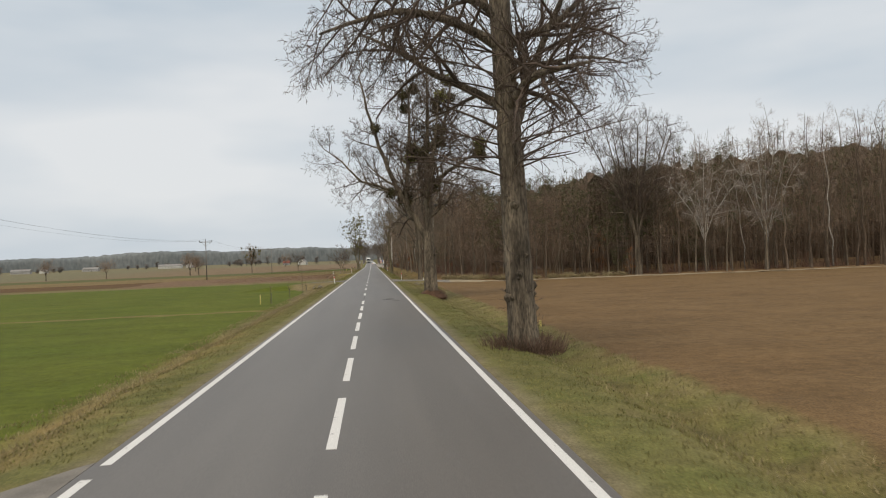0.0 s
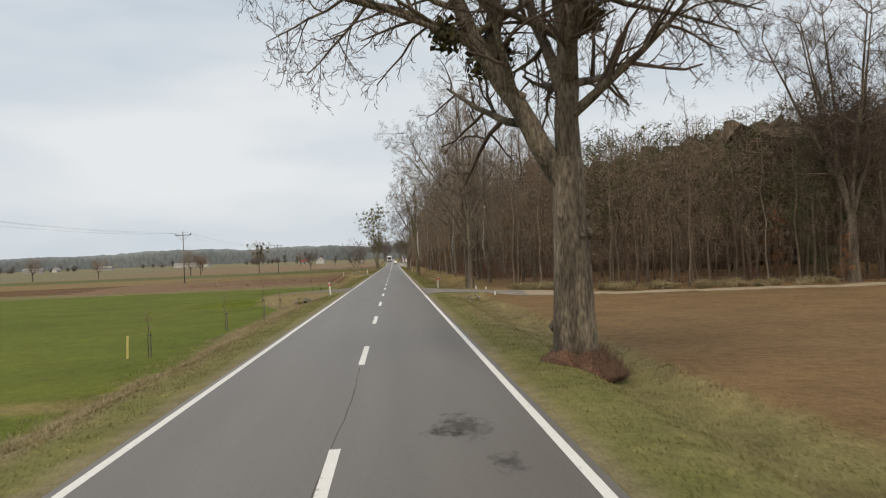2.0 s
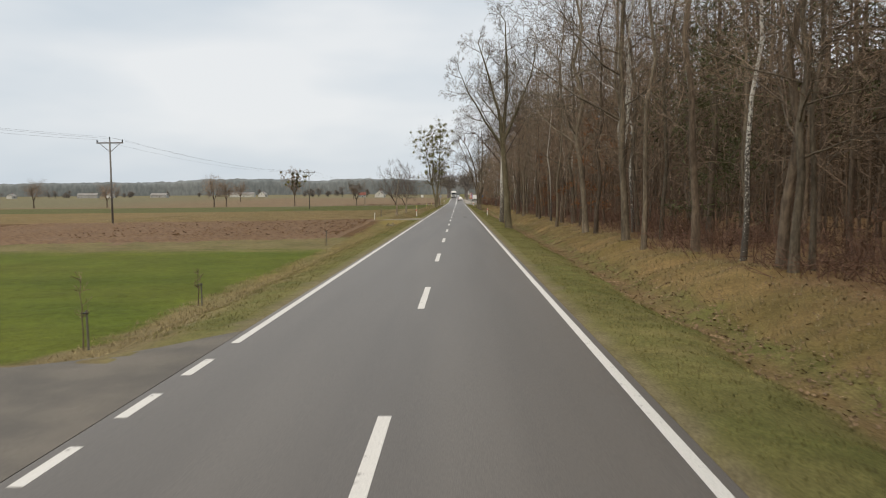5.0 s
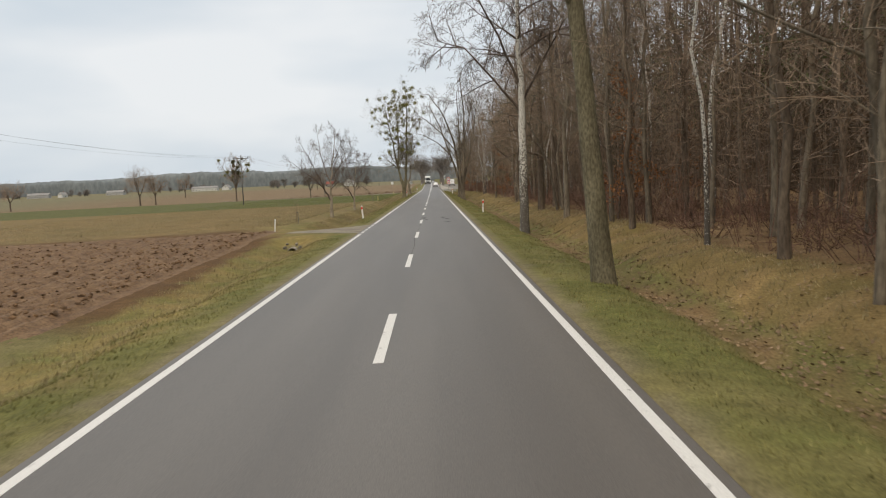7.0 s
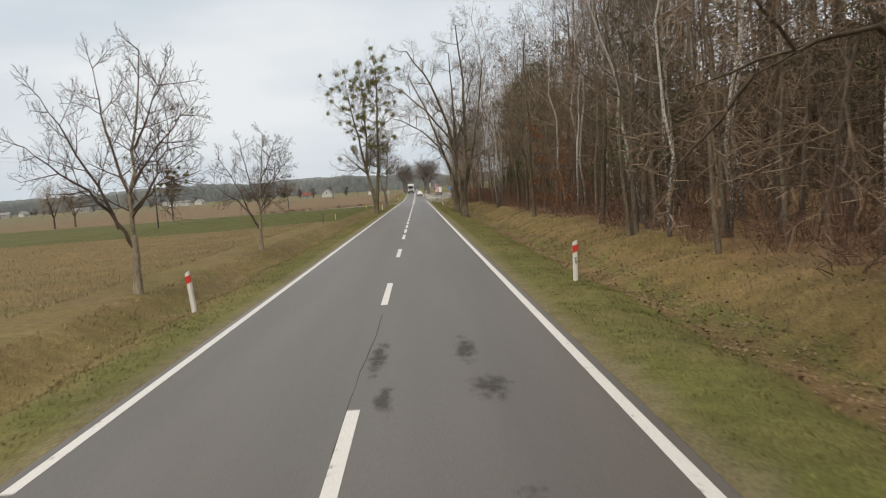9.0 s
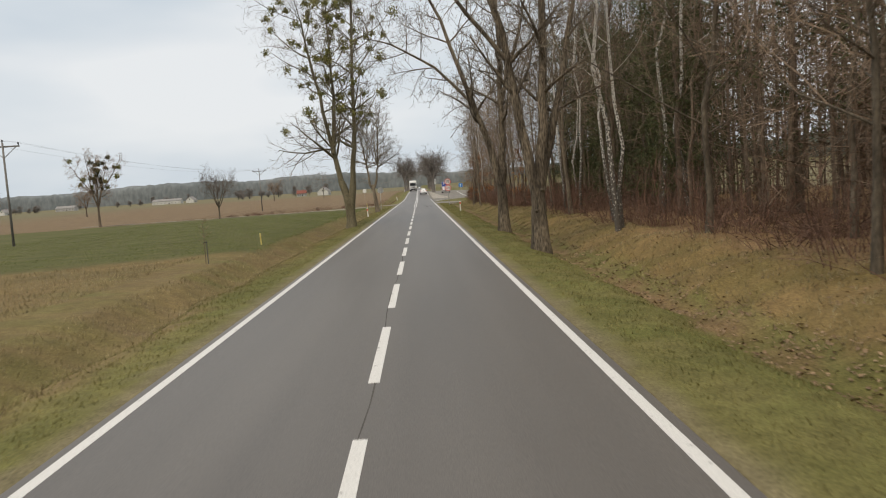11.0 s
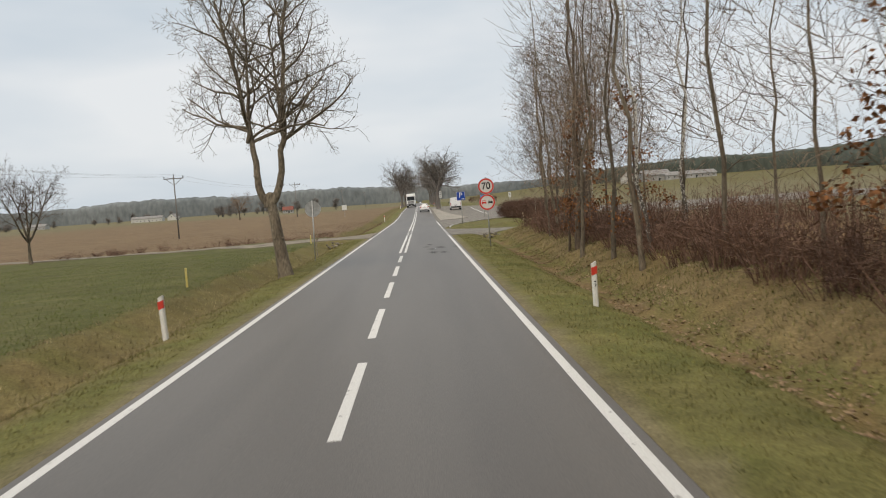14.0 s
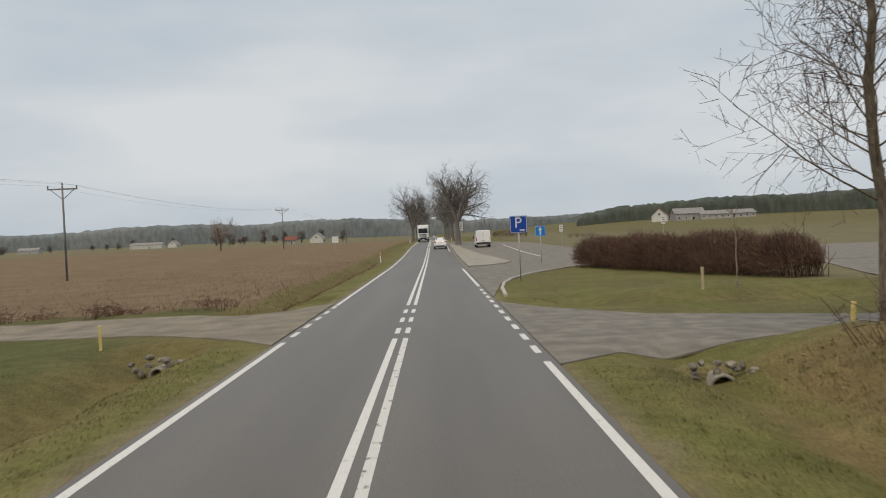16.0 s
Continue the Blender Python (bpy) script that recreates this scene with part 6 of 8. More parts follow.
    # fine twigs of the close-set outer crowns
    for k in range(66000):
        road_side = k % 5 > 1
        if road_side:
            x, y = 9.6 + 8 * rng.random() ** 1.1, rng.uniform(108, 288)
        else:
            x = 12 + 100 * rng.random() ** 1.25
            y = 102.5 - 0.24 * (x - 10) + 11 * rng.random()
        if road_side and (y < 132 and (k % 7 or x < 12) or y > 258 and x < 14 and k % 4):
            continue
        top = (13.0 * (edge_scale(y) if x < 11.5 or y > 252 else 1.15) if road_side else front_height(x) * 0.9) + 1.6 * math.sin(x * 0.9 + y * 0.31) * math.sin(y * 0.7 + 1.0)
        q = Vector((x, y, 1.0 + (top - 1.0) * rng.random() ** 0.85))
        e = q + Vector((rng.gauss(0, 0.55), rng.gauss(0, 0.55), rng.gauss(0.35, 0.45)))
        mist.add([q, e], [0.011 if road_side else 0.015, 0.005], 2)
    # the close-set depth of the wood
    depth = Limbs()
    for k in range(37000):
        if k % 2:
            x, y = 14.5 + 17 * rng.random(), rng.uniform(112, 290)
            top = 15.5 * (edge_scale(y) if y > 252 else 1.0)
            if y > 264 and x < 17 and k % 5:
                continue
        else:
            x = 12 + 112 * rng.random()
            y = 109 - 0.24 * (x - 10) + 22 * rng.random()
            top = front_height(x) * 0.97
        if k % 23 == 0:
            y = rng.uniform(284, 312)
            x = 1.5 + 0.36 * (y - 252) + 8 * rng.random()
            top = 11.0
        q = Vector((x, y, 1.2 + (0.84 * top - 1.2) * rng.random() ** 0.8))
        e = q + Vector((rng.gauss(0, 0.8), rng.gauss(0, 0.8), rng.gauss(0.3, 0.6)))
        depth.add([q, e], [0.034, 0.01], 2)
    put_part("inner_branches", depth.mesh("inner_branches", M_BROWN), ob)
    over = Limbs()
    for k in range(2200):
        x, y = 6.6 + 5.6 * rng.random(), rng.uniform(288, 340)
        q = Vector((x, y, (3.5 if x > 7.5 else 6.0) + rng.random() * (9.5 - 0.06 * (y - 288))))
        e = q + Vector((rng.gauss(-0.7, 0.5), rng.gauss(0, 0.5), rng.uniform(0.3, 1.2)))
        over.add([q, q.lerp(e, 0.5) + Vector((0, 0, -0.1)), e], [0.014, 0.01, 0.005], 2)
    put_part("roadside_twigs", over.mesh("roadside_twigs", M_GREY_TWIG), ob)
    put_part("outer_twigs", mist.mesh("outer_twigs", M_MIST_TWIG), ob)


def build_forest_shade_sheet():
    """Added dark sheet far inside the wood, standing for its shaded trunks and crowns."""
    rng = np.random.RandomState(3)
    verts, faces, base = [], [], 0
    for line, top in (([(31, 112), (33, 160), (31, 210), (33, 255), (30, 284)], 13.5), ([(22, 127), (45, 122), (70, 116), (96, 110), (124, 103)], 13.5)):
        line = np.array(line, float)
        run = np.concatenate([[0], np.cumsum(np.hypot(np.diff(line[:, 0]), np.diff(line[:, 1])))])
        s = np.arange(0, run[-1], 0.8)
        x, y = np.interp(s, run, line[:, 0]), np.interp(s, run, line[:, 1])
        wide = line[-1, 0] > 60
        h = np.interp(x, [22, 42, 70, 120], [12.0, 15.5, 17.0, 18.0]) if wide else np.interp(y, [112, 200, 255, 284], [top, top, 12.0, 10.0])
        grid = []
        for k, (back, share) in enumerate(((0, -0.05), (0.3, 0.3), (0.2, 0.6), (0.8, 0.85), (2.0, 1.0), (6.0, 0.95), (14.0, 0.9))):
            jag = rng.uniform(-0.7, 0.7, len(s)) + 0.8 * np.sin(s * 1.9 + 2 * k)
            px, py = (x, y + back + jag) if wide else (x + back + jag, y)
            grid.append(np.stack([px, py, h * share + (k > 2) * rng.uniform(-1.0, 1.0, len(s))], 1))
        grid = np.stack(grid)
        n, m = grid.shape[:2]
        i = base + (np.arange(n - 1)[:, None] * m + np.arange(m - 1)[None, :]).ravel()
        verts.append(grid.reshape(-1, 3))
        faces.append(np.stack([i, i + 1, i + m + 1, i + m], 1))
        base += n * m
    me = mesh_from_arrays("forest_depth", np.concatenate(verts), np.concatenate(faces), M_FOREST_SHADE, False)
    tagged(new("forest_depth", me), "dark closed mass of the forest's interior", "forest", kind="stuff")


def brush(name, label, category, spots, mat, kind="stuff"):
    """Upright bundles of thin shoots; spots: x, y, height, width, count."""
    rng = random.Random(len(spots) * 7 + 3)
    rows = Limbs()
    zs = land_z(np.array([q[0] for q in spots]), np.array([q[1] for q in spots])) - 0.05
    for (x, y, h, w, count), z in zip(spots, zs.tolist()):
        for k in range(count):
            a, o = rng.uniform(0, 6.28), w * rng.random() ** 0.7
            b = Vector((x + math.cos(a) * o * 0.55, y + math.sin(a) * o * 0.55, z))
            e = Vector((x + math.cos(a) * o * 1.15 + rng.gauss(0, 0.12), y + math.sin(a) * o * 1.15 + rng.gauss(0, 0.12), z + h * rng.uniform(0.45, 1.0)))
            m = b.lerp(e, 0.5) + Vector((rng.gauss(0, 0.07), rng.gauss(0, 0.07), 0.05 * h))
            rows.add([b, m, e], [0.011, 0.009, 0.004], 2)
            for s in range(2):
                q = m.lerp(e, rng.random())
                t = q + (e - b) * rng.uniform(0.0, 0.25) + Vector((rng.gauss(0, 0.26), rng.gauss(0, 0.26), rng.gauss(0, 0.12)))
                rows.add([q, t], [0.008, 0.004], 2)
    return tagged(new(name, rows.mesh(name, mat)), label, category, kind=kind)


def build_undergrowth():
    rng = random.Random(15)
    spots = []
    for k in range(760):
        spots.append((rng.uniform(8.8, 15), rng.uniform(110, 290), rng.uniform(0.35, 1.3) if k % 6 else rng.uniform(1.5, 3.0), rng.uniform(0.6, 1.6), 17))
    for k in range(360):
        x = rng.uniform(10, 95)
        spots.append((x, 101.8 - 0.24 * (x - 10) + rng.uniform(0, 7), rng.uniform(0.35, 1.2) if k % 6 else rng.uniform(1.5, 3.2), rng.uniform(0.6, 1.5), 13))
    brush("undergrowth", "tangled red-brown undergrowth along the forest foot", "undergrowth", spots, M_BRUSH)
    tufts = [(x, 98.6 - 0.24 * (x - 10) + rng.uniform(0, 2.2), rng.uniform(0.35, 0.75), 0.5, 60) for x in [9.5 + 22 * rng.random() ** 1.4 for k in range(90)]]
    brush("dry_tufts", "pale dry grass tufts at the forest foot", "grass", tufts, M_STRAW)
    spots = [(rng.uniform(7.8, 10.6), rng.uniform(291, 349), rng.uniform(0.6, 1.6), rng.uniform(0.5, 1.1), 30) for k in range(250)]
    weeds = [(-7.5 - 26 * rng.random() ** 1.3, rng.uniform(366.6, 369.5), rng.uniform(0.3, 0.8), 0.5, 16) for k in range(46)]
    brush("tall_weeds", "reddish-brown dead weeds beside the farm lane", "weeds", weeds, M_BRUSH)
    spots += [(27 + 1.5 * k, 486 + 0.6 * k, 1.1, 0.9, 40) for k in range(4)]
    deep = [(rng.uniform(10.5, 19), rng.uniform(284, 338), rng.uniform(0.9, 2.2), rng.uniform(0.6, 1.3), 24) for k in range(170)]
    brush("shrub_layer", "brown leafless shrubs deeper in the wood", "shrubs", deep, M_BRUSH)
    brush("roadside_thicket", "dense red-brown shrub thicket below bare trees", "thicket", spots, M_BRUSH)


def build_hedge(name, label, corners, h, count, mat, half=1.15):
    """A dense bushy hedge: stems below, a close mass of fine twigs above, rounded at the ends."""
    (x0, y0), (x1, y1) = corners
    rng = random.Random(int(x0 * 10))
    length = math.hypot(x1 - x0, y1 - y0)
    nx, ny = -(y1 - y0) / length, (x1 - x0) / length
    stems, twigs = Limbs(), Limbs()

    def spot(f, o):
        return x0 + (x1 - x0) * f + nx * o, y0 + (y1 - y0) * f + ny * o

    def level(rows):
        return land_z(np.array([q[0] for q in rows]), np.array([q[1] for q in rows])).tolist()

    feet = [spot(rng.random(), rng.uniform(-0.5, 0.5) * half) for k in range(count // 60)]
    for (x, y), z in zip(feet, level(feet)):
        e = Vector((x + rng.gauss(0, 0.3), y + rng.gauss(0, 0.3), z + h * rng.uniform(0.5, 0.85)))
        b = Vector((x, y, z - 0.1))
        stems.add([b, b.lerp(e, 0.5) + Vector((rng.gauss(0, 0.08), rng.gauss(0, 0.08), 0)), e], [0.018, 0.014, 0.007], 4)
    tufts = []
    for k in range(count):
        f = rng.random()
        end = min(1.0, min(f, 1 - f) * length / 2.2)
        bulge = math.sqrt(max(0.05, 1 - (1 - end) ** 2)) * (1 + 0.13 * math.sin(f * 19 + 1) + 0.09 * math.sin(f * 43))
        a = rng.uniform(-0.6, math.pi + 0.6)
        r = rng.random() ** 0.4 * rng.uniform(0.85, 1.14)
        tufts.append((*spot(f, math.cos(a) * half * r * bulge), a, max(0.04 + 0.3 * rng.random(), (0.40 + 0.60 * math.sin(a) * r * bulge) * h)))
    for (x, y, a, up), z in zip(tufts, level(tufts)):
        q = Vector((x, y, z + up))
        d = Vector((nx * math.cos(a) + rng.gauss(0, 0.6), ny * math.cos(a) + rng.gauss(0, 0.6), math.sin(a) * 0.8 + 0.5 + rng.gauss(0, 0.4))).normalized()
        twigs.add([q - d * 0.2, q + d * rng.uniform(0.05, 0.22)], [0.0065, 0.003], 2)
    ob = tagged(new(name), label, "hedge")
    put_part("stem_mass", stems.mesh("stem_mass", mat), ob)
    put_part("twig_mass", twigs.mesh("twig_mass", mat), ob)
    return ob


def scatter(name, label, category, mat, count, seed, place, leaf, upright, kind="stuff"):
    """Single small blades or leaves; place(rng) gives x, y arrays."""
    r = np.random.RandomState(seed)
    x, y = place(r, count)
    z = land_z(x, y)
    n = len(x)
    a = r.uniform(0, 6.283, n)
    h = leaf * r.uniform(0.5, 1.4, n)
    if upright:
        w = 0.008 + 0.005 * r.rand(n)
        bx, by = np.cos(a) * w, np.sin(a) * w
        lx, ly = r.normal(0, 0.42, n) * h, r.normal(0, 0.42, n) * h
        v = np.stack([np.stack([x - bx, y - by, z - 0.015], 1), np.stack([x + bx, y + by, z - 0.015], 1), np.stack([x + lx, y + ly, z + h], 1)], 1)
        f = np.arange(n * 3).reshape(n, 3)
    else:
        u = np.stack([np.cos(a) * h, np.sin(a) * h, r.normal(0, 0.25, n) * h], 1)
        s = np.stack([-np.sin(a) * h * 0.55, np.cos(a) * h * 0.55, r.normal(0, 0.3, n) * h], 1)
        c = np.stack([x, y, z + 0.02 + 0.02 * r.rand(n)], 1)
        v = np.stack([c - u * 0.5, c + s * 0.5, c + u * 0.5, c - s * 0.5], 1)
        f = np.arange(n * 4).reshape(n, 4)
    return tagged(new(name, mesh_from_arrays(name, v.reshape(-1, 3), f, mat, False)), label, category, kind=kind)


def clear_of_lanes(x, y):
    """Keeps blades off the paved side roads."""
    lane_l = ((y > 105.5) & (y < 118.6)) | ((y > 184.8) & (y < 196.6)) | ((y > 354.4) & (y < 367)) | (y < 12.6)
    lane_r = ((y > 96) & (y < 109.6)) | ((y > 350) & (y < 364.4)) | (y > 366)
    return ~np.where(x < 0, lane_l, lane_r)


def along(lo, hi, y0, y1, both=True, side=1, power=1.0):
    def place(r, n):
        y = y0 + (y1 - y0) * r.rand(n)
        d = lo + (hi - lo) * r.rand(n) ** power
        x = d * (np.where(r.rand(n) < 0.5, -1, 1) if both else side)
        keep = clear_of_lanes(x, y) & (wave(x, y, 31, 1.3) + wave(x, y, 32, 0.5) > -0.5)
        return x[keep], y[keep]
    return place


def furrow_z(x, y):
    """Rough furrows along the road, with turned-up lumps between them."""
    ridge = 0.075 * np.sin(x * 6.28 / 0.62 + 1.2 * wave(x, y, 8, 5.0)) + 0.045 * wave(x, y, 9, 1.3) + 0.03 * wave(x, y, 10, 0.55)
    edge = smooth01(-x, 8.3, 9.2) * (1 - smooth01(-x, 46, 50)) * smooth01(y - 0.12 * x, 164.4, 166.5) * (1 - smooth01(y, 193.0, 196.0))
    return land_z(x, y) + (0.1 + ridge) * edge - 0.03 * (1 - edge)


def build_clods():
    """The ploughed strip and the clods turned up on it."""
    gx, gy = np.meshgrid(-np.concatenate([np.arange(8.0, 22.0, 0.15), np.arange(22.0, 51.0, 0.3)]), np.arange(158.0, 197.0, 0.25))
    rows, cols = gx.shape
    i = (np.arange(rows - 1)[:, None] * cols + np.arange(cols - 1)[None, :]).ravel()
    me = mesh_from_arrays("ploughed_soil", np.stack([gx, gy, furrow_z(gx, gy)], -1).reshape(-1, 3), np.stack([i, i + cols, i + cols + 1, i + 1], 1), M_CLOD)
    tagged(new("ploughed_soil", me), "reddish-brown ploughed strip with rough furrows", "field", kind="structure")
    r = np.random.RandomState(12)
    bm = bmesh.new()
    bmesh.ops.create_icosphere(bm, subdivisions=1, radius=1.0)
    bm.verts.ensure_lookup_table()
    unit = np.array([v.co[:] for v in bm.verts])
    tri = np.array([[v.index for v in f.verts] for f in bm.faces])
    bm.free()
    n = 3000
    x, y = -9.0 - 24 * r.rand(n) ** 1.6, 166.5 + 26.5 * r.rand(n)
    size = 0.02 + 0.07 * r.rand(n) ** 2.5
    v = unit[None] * (1 + r.uniform(-0.35, 0.35, (n, len(unit), 1))) * (size[:, None] * np.stack([r.uniform(0.8, 1.6, n), r.uniform(0.8, 1.4, n), r.uniform(0.6, 1.0, n)], 1))[:, None, :]
    v = v + np.stack([x, y, furrow_z(x, y) + 0.01], 1)[:, None, :]
    f = tri[None] + (np.arange(n) * len(unit))[:, None, None]
    tagged(new("soil_clods", mesh_from_arrays("soil_clods", v.reshape(-1, 3), f.reshape(-1, 3), M_CLOD, False)), "brown clods of freshly ploughed soil", "soil", kind="stuff")


build_deep_woods()
build_forest_shade_sheet()
build_undergrowth()
build_clods()
build_hedge("hedge", "long dense red-brown clipped hedge on grass", ((11.4, 390.2), (17.2, 369.6)), 2.05, 62000, M_HEDGE, 1.6)
build_hedge("hedge", "distant red-brown hedge behind the lay-by", ((16.0, 537.0), (24.5, 534.0)), 2.1, 6000, M_HEDGE)
scatter("verge_grass", "short green-yellow grass on the road verges", "grass", M_GRASS, 250000, 1, along(3.5, 5.4, -8, 372, power=1.0), 0.045, True)
scatter("ditch_grass", "matted dry straw-coloured grass on ditch slopes", "grass", M_STRAW, 64000, 2, along(4.7, 7.7, -8, 345, both=False, side=-1), 0.1, True)
scatter("ditch_grass", "dry tufted grass along the shallow ditch", "grass", M_STRAW, 9000, 3, along(5.0, 7.5, -8, 97, both=False, side=1), 0.09, True)
scatter("ditch_grass", "low green grass and moss in the shallow ditch", "grass", M_GRASS, 26000, 13, along(5.0, 7.4, -8, 97, both=False, side=1), 0.06, True)
scatter("bank_grass", "low olive grass on the open bank", "grass", M_GRASS, 36000, 14, along(6.0, 9.4, 272, 352, both=False, side=1), 0.07, True)
scatter("bank_grass", "faded grass and moss on the woodland bank", "grass", M_STRAW, 46000, 4, along(6.3, 9.2, 109, 352, both=False, side=1), 0.09, True)
scatter("fallen_leaves", "dry brown leaves gathered in the ditch", "leaves", M_LITTER, 34000, 5, along(5.35, 6.7, 109, 335, both=False, side=1), 0.068, False)
scatter("fallen_leaves", "dry brown leaves scattered over the forest floor", "leaves", M_LITTER, 24000, 6, along(6.6, 11.0, 109, 350, both=False, side=1), 0.068, False)
scatter("field_weeds", "dry brown weed stalks along the bare field", "weeds", M_BRUSH, 9000, 7, lambda r, n: (-5.2 - 40 * r.rand(n) ** 2.2, 367.2 + 60 * r.rand(n) ** 1.4), 0.17, True)
scatter("rape_plants", "low green rape plants in the field", "crop", M_RAPE, 60000, 9, lambda r, n: (-7.6 - 34 * r.rand(n) ** 1.35, 270 + 83 * r.rand(n)), 0.07, True)
scatter("stubble", "short golden stubble and dry weeds in the field", "stubble", M_STRAW, 36000, 10, lambda r, n: (-9.5 - 36 * r.rand(n) ** 1.5, 199 + 68 * r.rand(n)), 0.13, True)


# ---- roadside furniture ----
def build_post(place, digit, turn=0.0, tilt=(0, 0), label="white roadside marker post with a red band"):
    """Delineator: hollow-backed white plastic blade with a slanted red reflector."""
    ob = thing("marker_post", place, label, "marker post", "marker posts")
    ob.matrix_basis = pose(*place, tilt[0], tilt[1], turn)
    bm = bmesh.new()
    w, d, h = 0.06, 0.05, 1.0
    rings = []
    for z in (-0.3, 0.0, h - 0.06):
        rings.append([bm.verts.new(p) for p in ((-w, -d * 0.3, z), (-w * 0.55, -d, z), (w * 0.55, -d, z), (w, -d * 0.3, z), (w * 0.9, d, z), (-w * 0.9, d, z))])
    top = [bm.verts.new(p) for p in ((-w, -d * 0.3, h - 0.04), (-w * 0.55, -d, h - 0.03), (w * 0.55, -d, h + 0.01), (w, -d * 0.3, h + 0.02), (w * 0.9, d, h + 0.01), (-w * 0.9, d, h - 0.05))]
    rings.append(top)
    for a, b in zip(rings, rings[1:]):
        for k in range(6):
            bm.faces.new((a[k], a[(k + 1) % 6], b[(k + 1) % 6], b[k]))
    bm.faces.new(top)
    bm.faces.new(rings[0][::-1])
    part("blade", bm, M_WHITE, ob)
    bm = bmesh.new()
    add_poly(bm, [(-w * 1.03, -d - 0.004, h - 0.30), (w * 1.03, -d - 0.004, h - 0.26), (w * 1.03, -d - 0.004, h - 0.09), (-w * 1.03, -d - 0.004, h - 0.13)], d * 1.2)
    part("reflector", bm, M_RED, ob, "red reflective band")
    if digit:
        text_part(digit, 0.12, pose(0, -d - 0.003, h - 0.53, 90, 0, 0), M_BLACK, ob, "numeral")
        bm = bmesh.new()
        add_box(bm, -0.02, 0.02, -d - 0.003, -d + 0.002, h - 0.45, h - 0.42)
        part("small_mark", bm, M_BLACK, ob)
    return ob


build_post(on_land(4.62, 110.2), "9", 2, (0, 1))
build_post(on_land(4.62, 207.8), "8", 0, (0, 2))
build_post(on_land(4.78, 311.4), "7", 0, (0, 0))
build_post(on_land(-4.35, 106.2), "", 0, (0, -5), "leaning white marker post with a red band")
build_post(on_land(-4.68, 207.6), "", 0, (0, -5), "leaning white marker post with a red band")
build_post(on_land(-4.72, 311.4), "", 0, (0, -2), "white marker post with a red band beside grass")
build_post(on_land(-4.78, 418.0), "", 0, (0, -2), "white marker post with a red band beside grass")
build_post(on_land(4.7, 508.0), "", 0, (0, 0), "distant white marker post with a red band")
build_post(on_land(-4.7, 517.0), "", 0, (0, 0), "distant white marker post with a red band")


def build_field_post(place, mat, h, label, tilt=0):
    """Short square marker with a slanted cap."""
    ob = thing("field_post", place, label, "marker", "field markers")
    ob.matrix_basis = pose(*place, 0, tilt, 20)
    bm = bmesh.new()
    add_box(bm, -0.038, 0.038, -0.038, 0.038, -0.3, h - 0.05, 0.008)
    part("shaft", bm, mat, ob)
    bm = bmesh.new()
    add_box(bm, -0.044, 0.044, -0.044, 0.044, h - 0.06, h, 0.012)
    part("cap", bm, mat, ob)


for x, y, mat, h, lab, tilt in ((-9.4, 72.7, M_YELLOW, 0.85, "yellow pipeline marker at the field edge", 2), (7.25, 32.5, M_YELLOW, 0.27, "weathered yellow marker in ditch grass", -4),
                                (7.2, 103.2, M_WHITE, 0.28, "short white marker beside the track", 0), (7.95, 103.0, M_WHITE, 0.2, "low white marker at the forest edge", 4), (7.8, 96.4, M_WHITE, 0.28, "short white marker by the field ditch", 0),
                                (-8.9, 194.6, M_WHITE, 0.75, "slim white marker beside the field entrance", 5), (-8.2, 274.4, M_YELLOW, 0.65, "pale yellow marker at the crop edge", -2),
                                (-8.1, 324.4, M_YELLOW, 0.75, "yellow marker at the crop edge", 0), (-7.8, 356.3, M_YELLOW, 0.65, "yellow marker near a stone culvert", 0),
                                (9.5, 352.2, M_YELLOW, 0.6, "faded yellow marker among shrubs", 6), (9.9, 362.4, M_PALE_WOOD, 0.75, "stout pale wooden post on grass", 0)):
    build_field_post(on_land(x, y), mat, h, lab, tilt)


def build_sapling(place, h, label, stake=True):
    """Young planted tree tied to a stake."""
    rng = random.Random(int(abs(place[0] * 31 + place[1] * 17)))
    ob = thing("sapling", place, label, "sapling", "planted saplings")
    wood, twigs = Limbs(), Limbs()
    pts = [Vector((rng.gauss(0, 0.007) * k, rng.gauss(0, 0.007) * k, -0.1 + h * k / 6)) for k in range(7)]
    wood.add(pts, [(0.02 if stake else 0.032) * (1 - 0.11 * k) for k in range(7)], 5)
    lv = [(3, 3, 0.1, 0.08, 3, 0.3, 35, 0.5, 0.4), (2, 2, 0.1, 0.05, 0, 0, 0, 0, 0.6)]
    for k in range(14):
        a = rng.uniform(0, 6.28)
        grow(rng, twigs, twigs, pts[rng.randrange(3, 7)].copy(), Vector((math.cos(a), math.sin(a), 1.0)).normalized(), h * rng.uniform(0.1, 0.2), 0.006, lv)
    put_part("stem", wood.mesh("stem", M_BROWN if stake else M_PALE_BARK), ob)
    put_part("twig_mass", twigs.mesh("twig_mass", M_BROWN_TWIG), ob)
    if stake:
        bm = bmesh.new()
        add_cone(bm, (0.1, 0.04, -0.2), (0.09, 0.03, h * 0.55), 0.025, 0.022, 8)
        part("stake", bm, M_POLE, ob)
        bm = bmesh.new()
        add_box(bm, -0.03, 0.13, -0.012, 0.06, h * 0.5, h * 0.5 + 0.03, 0.004)
        part("tie", bm, M_TRIM, ob)


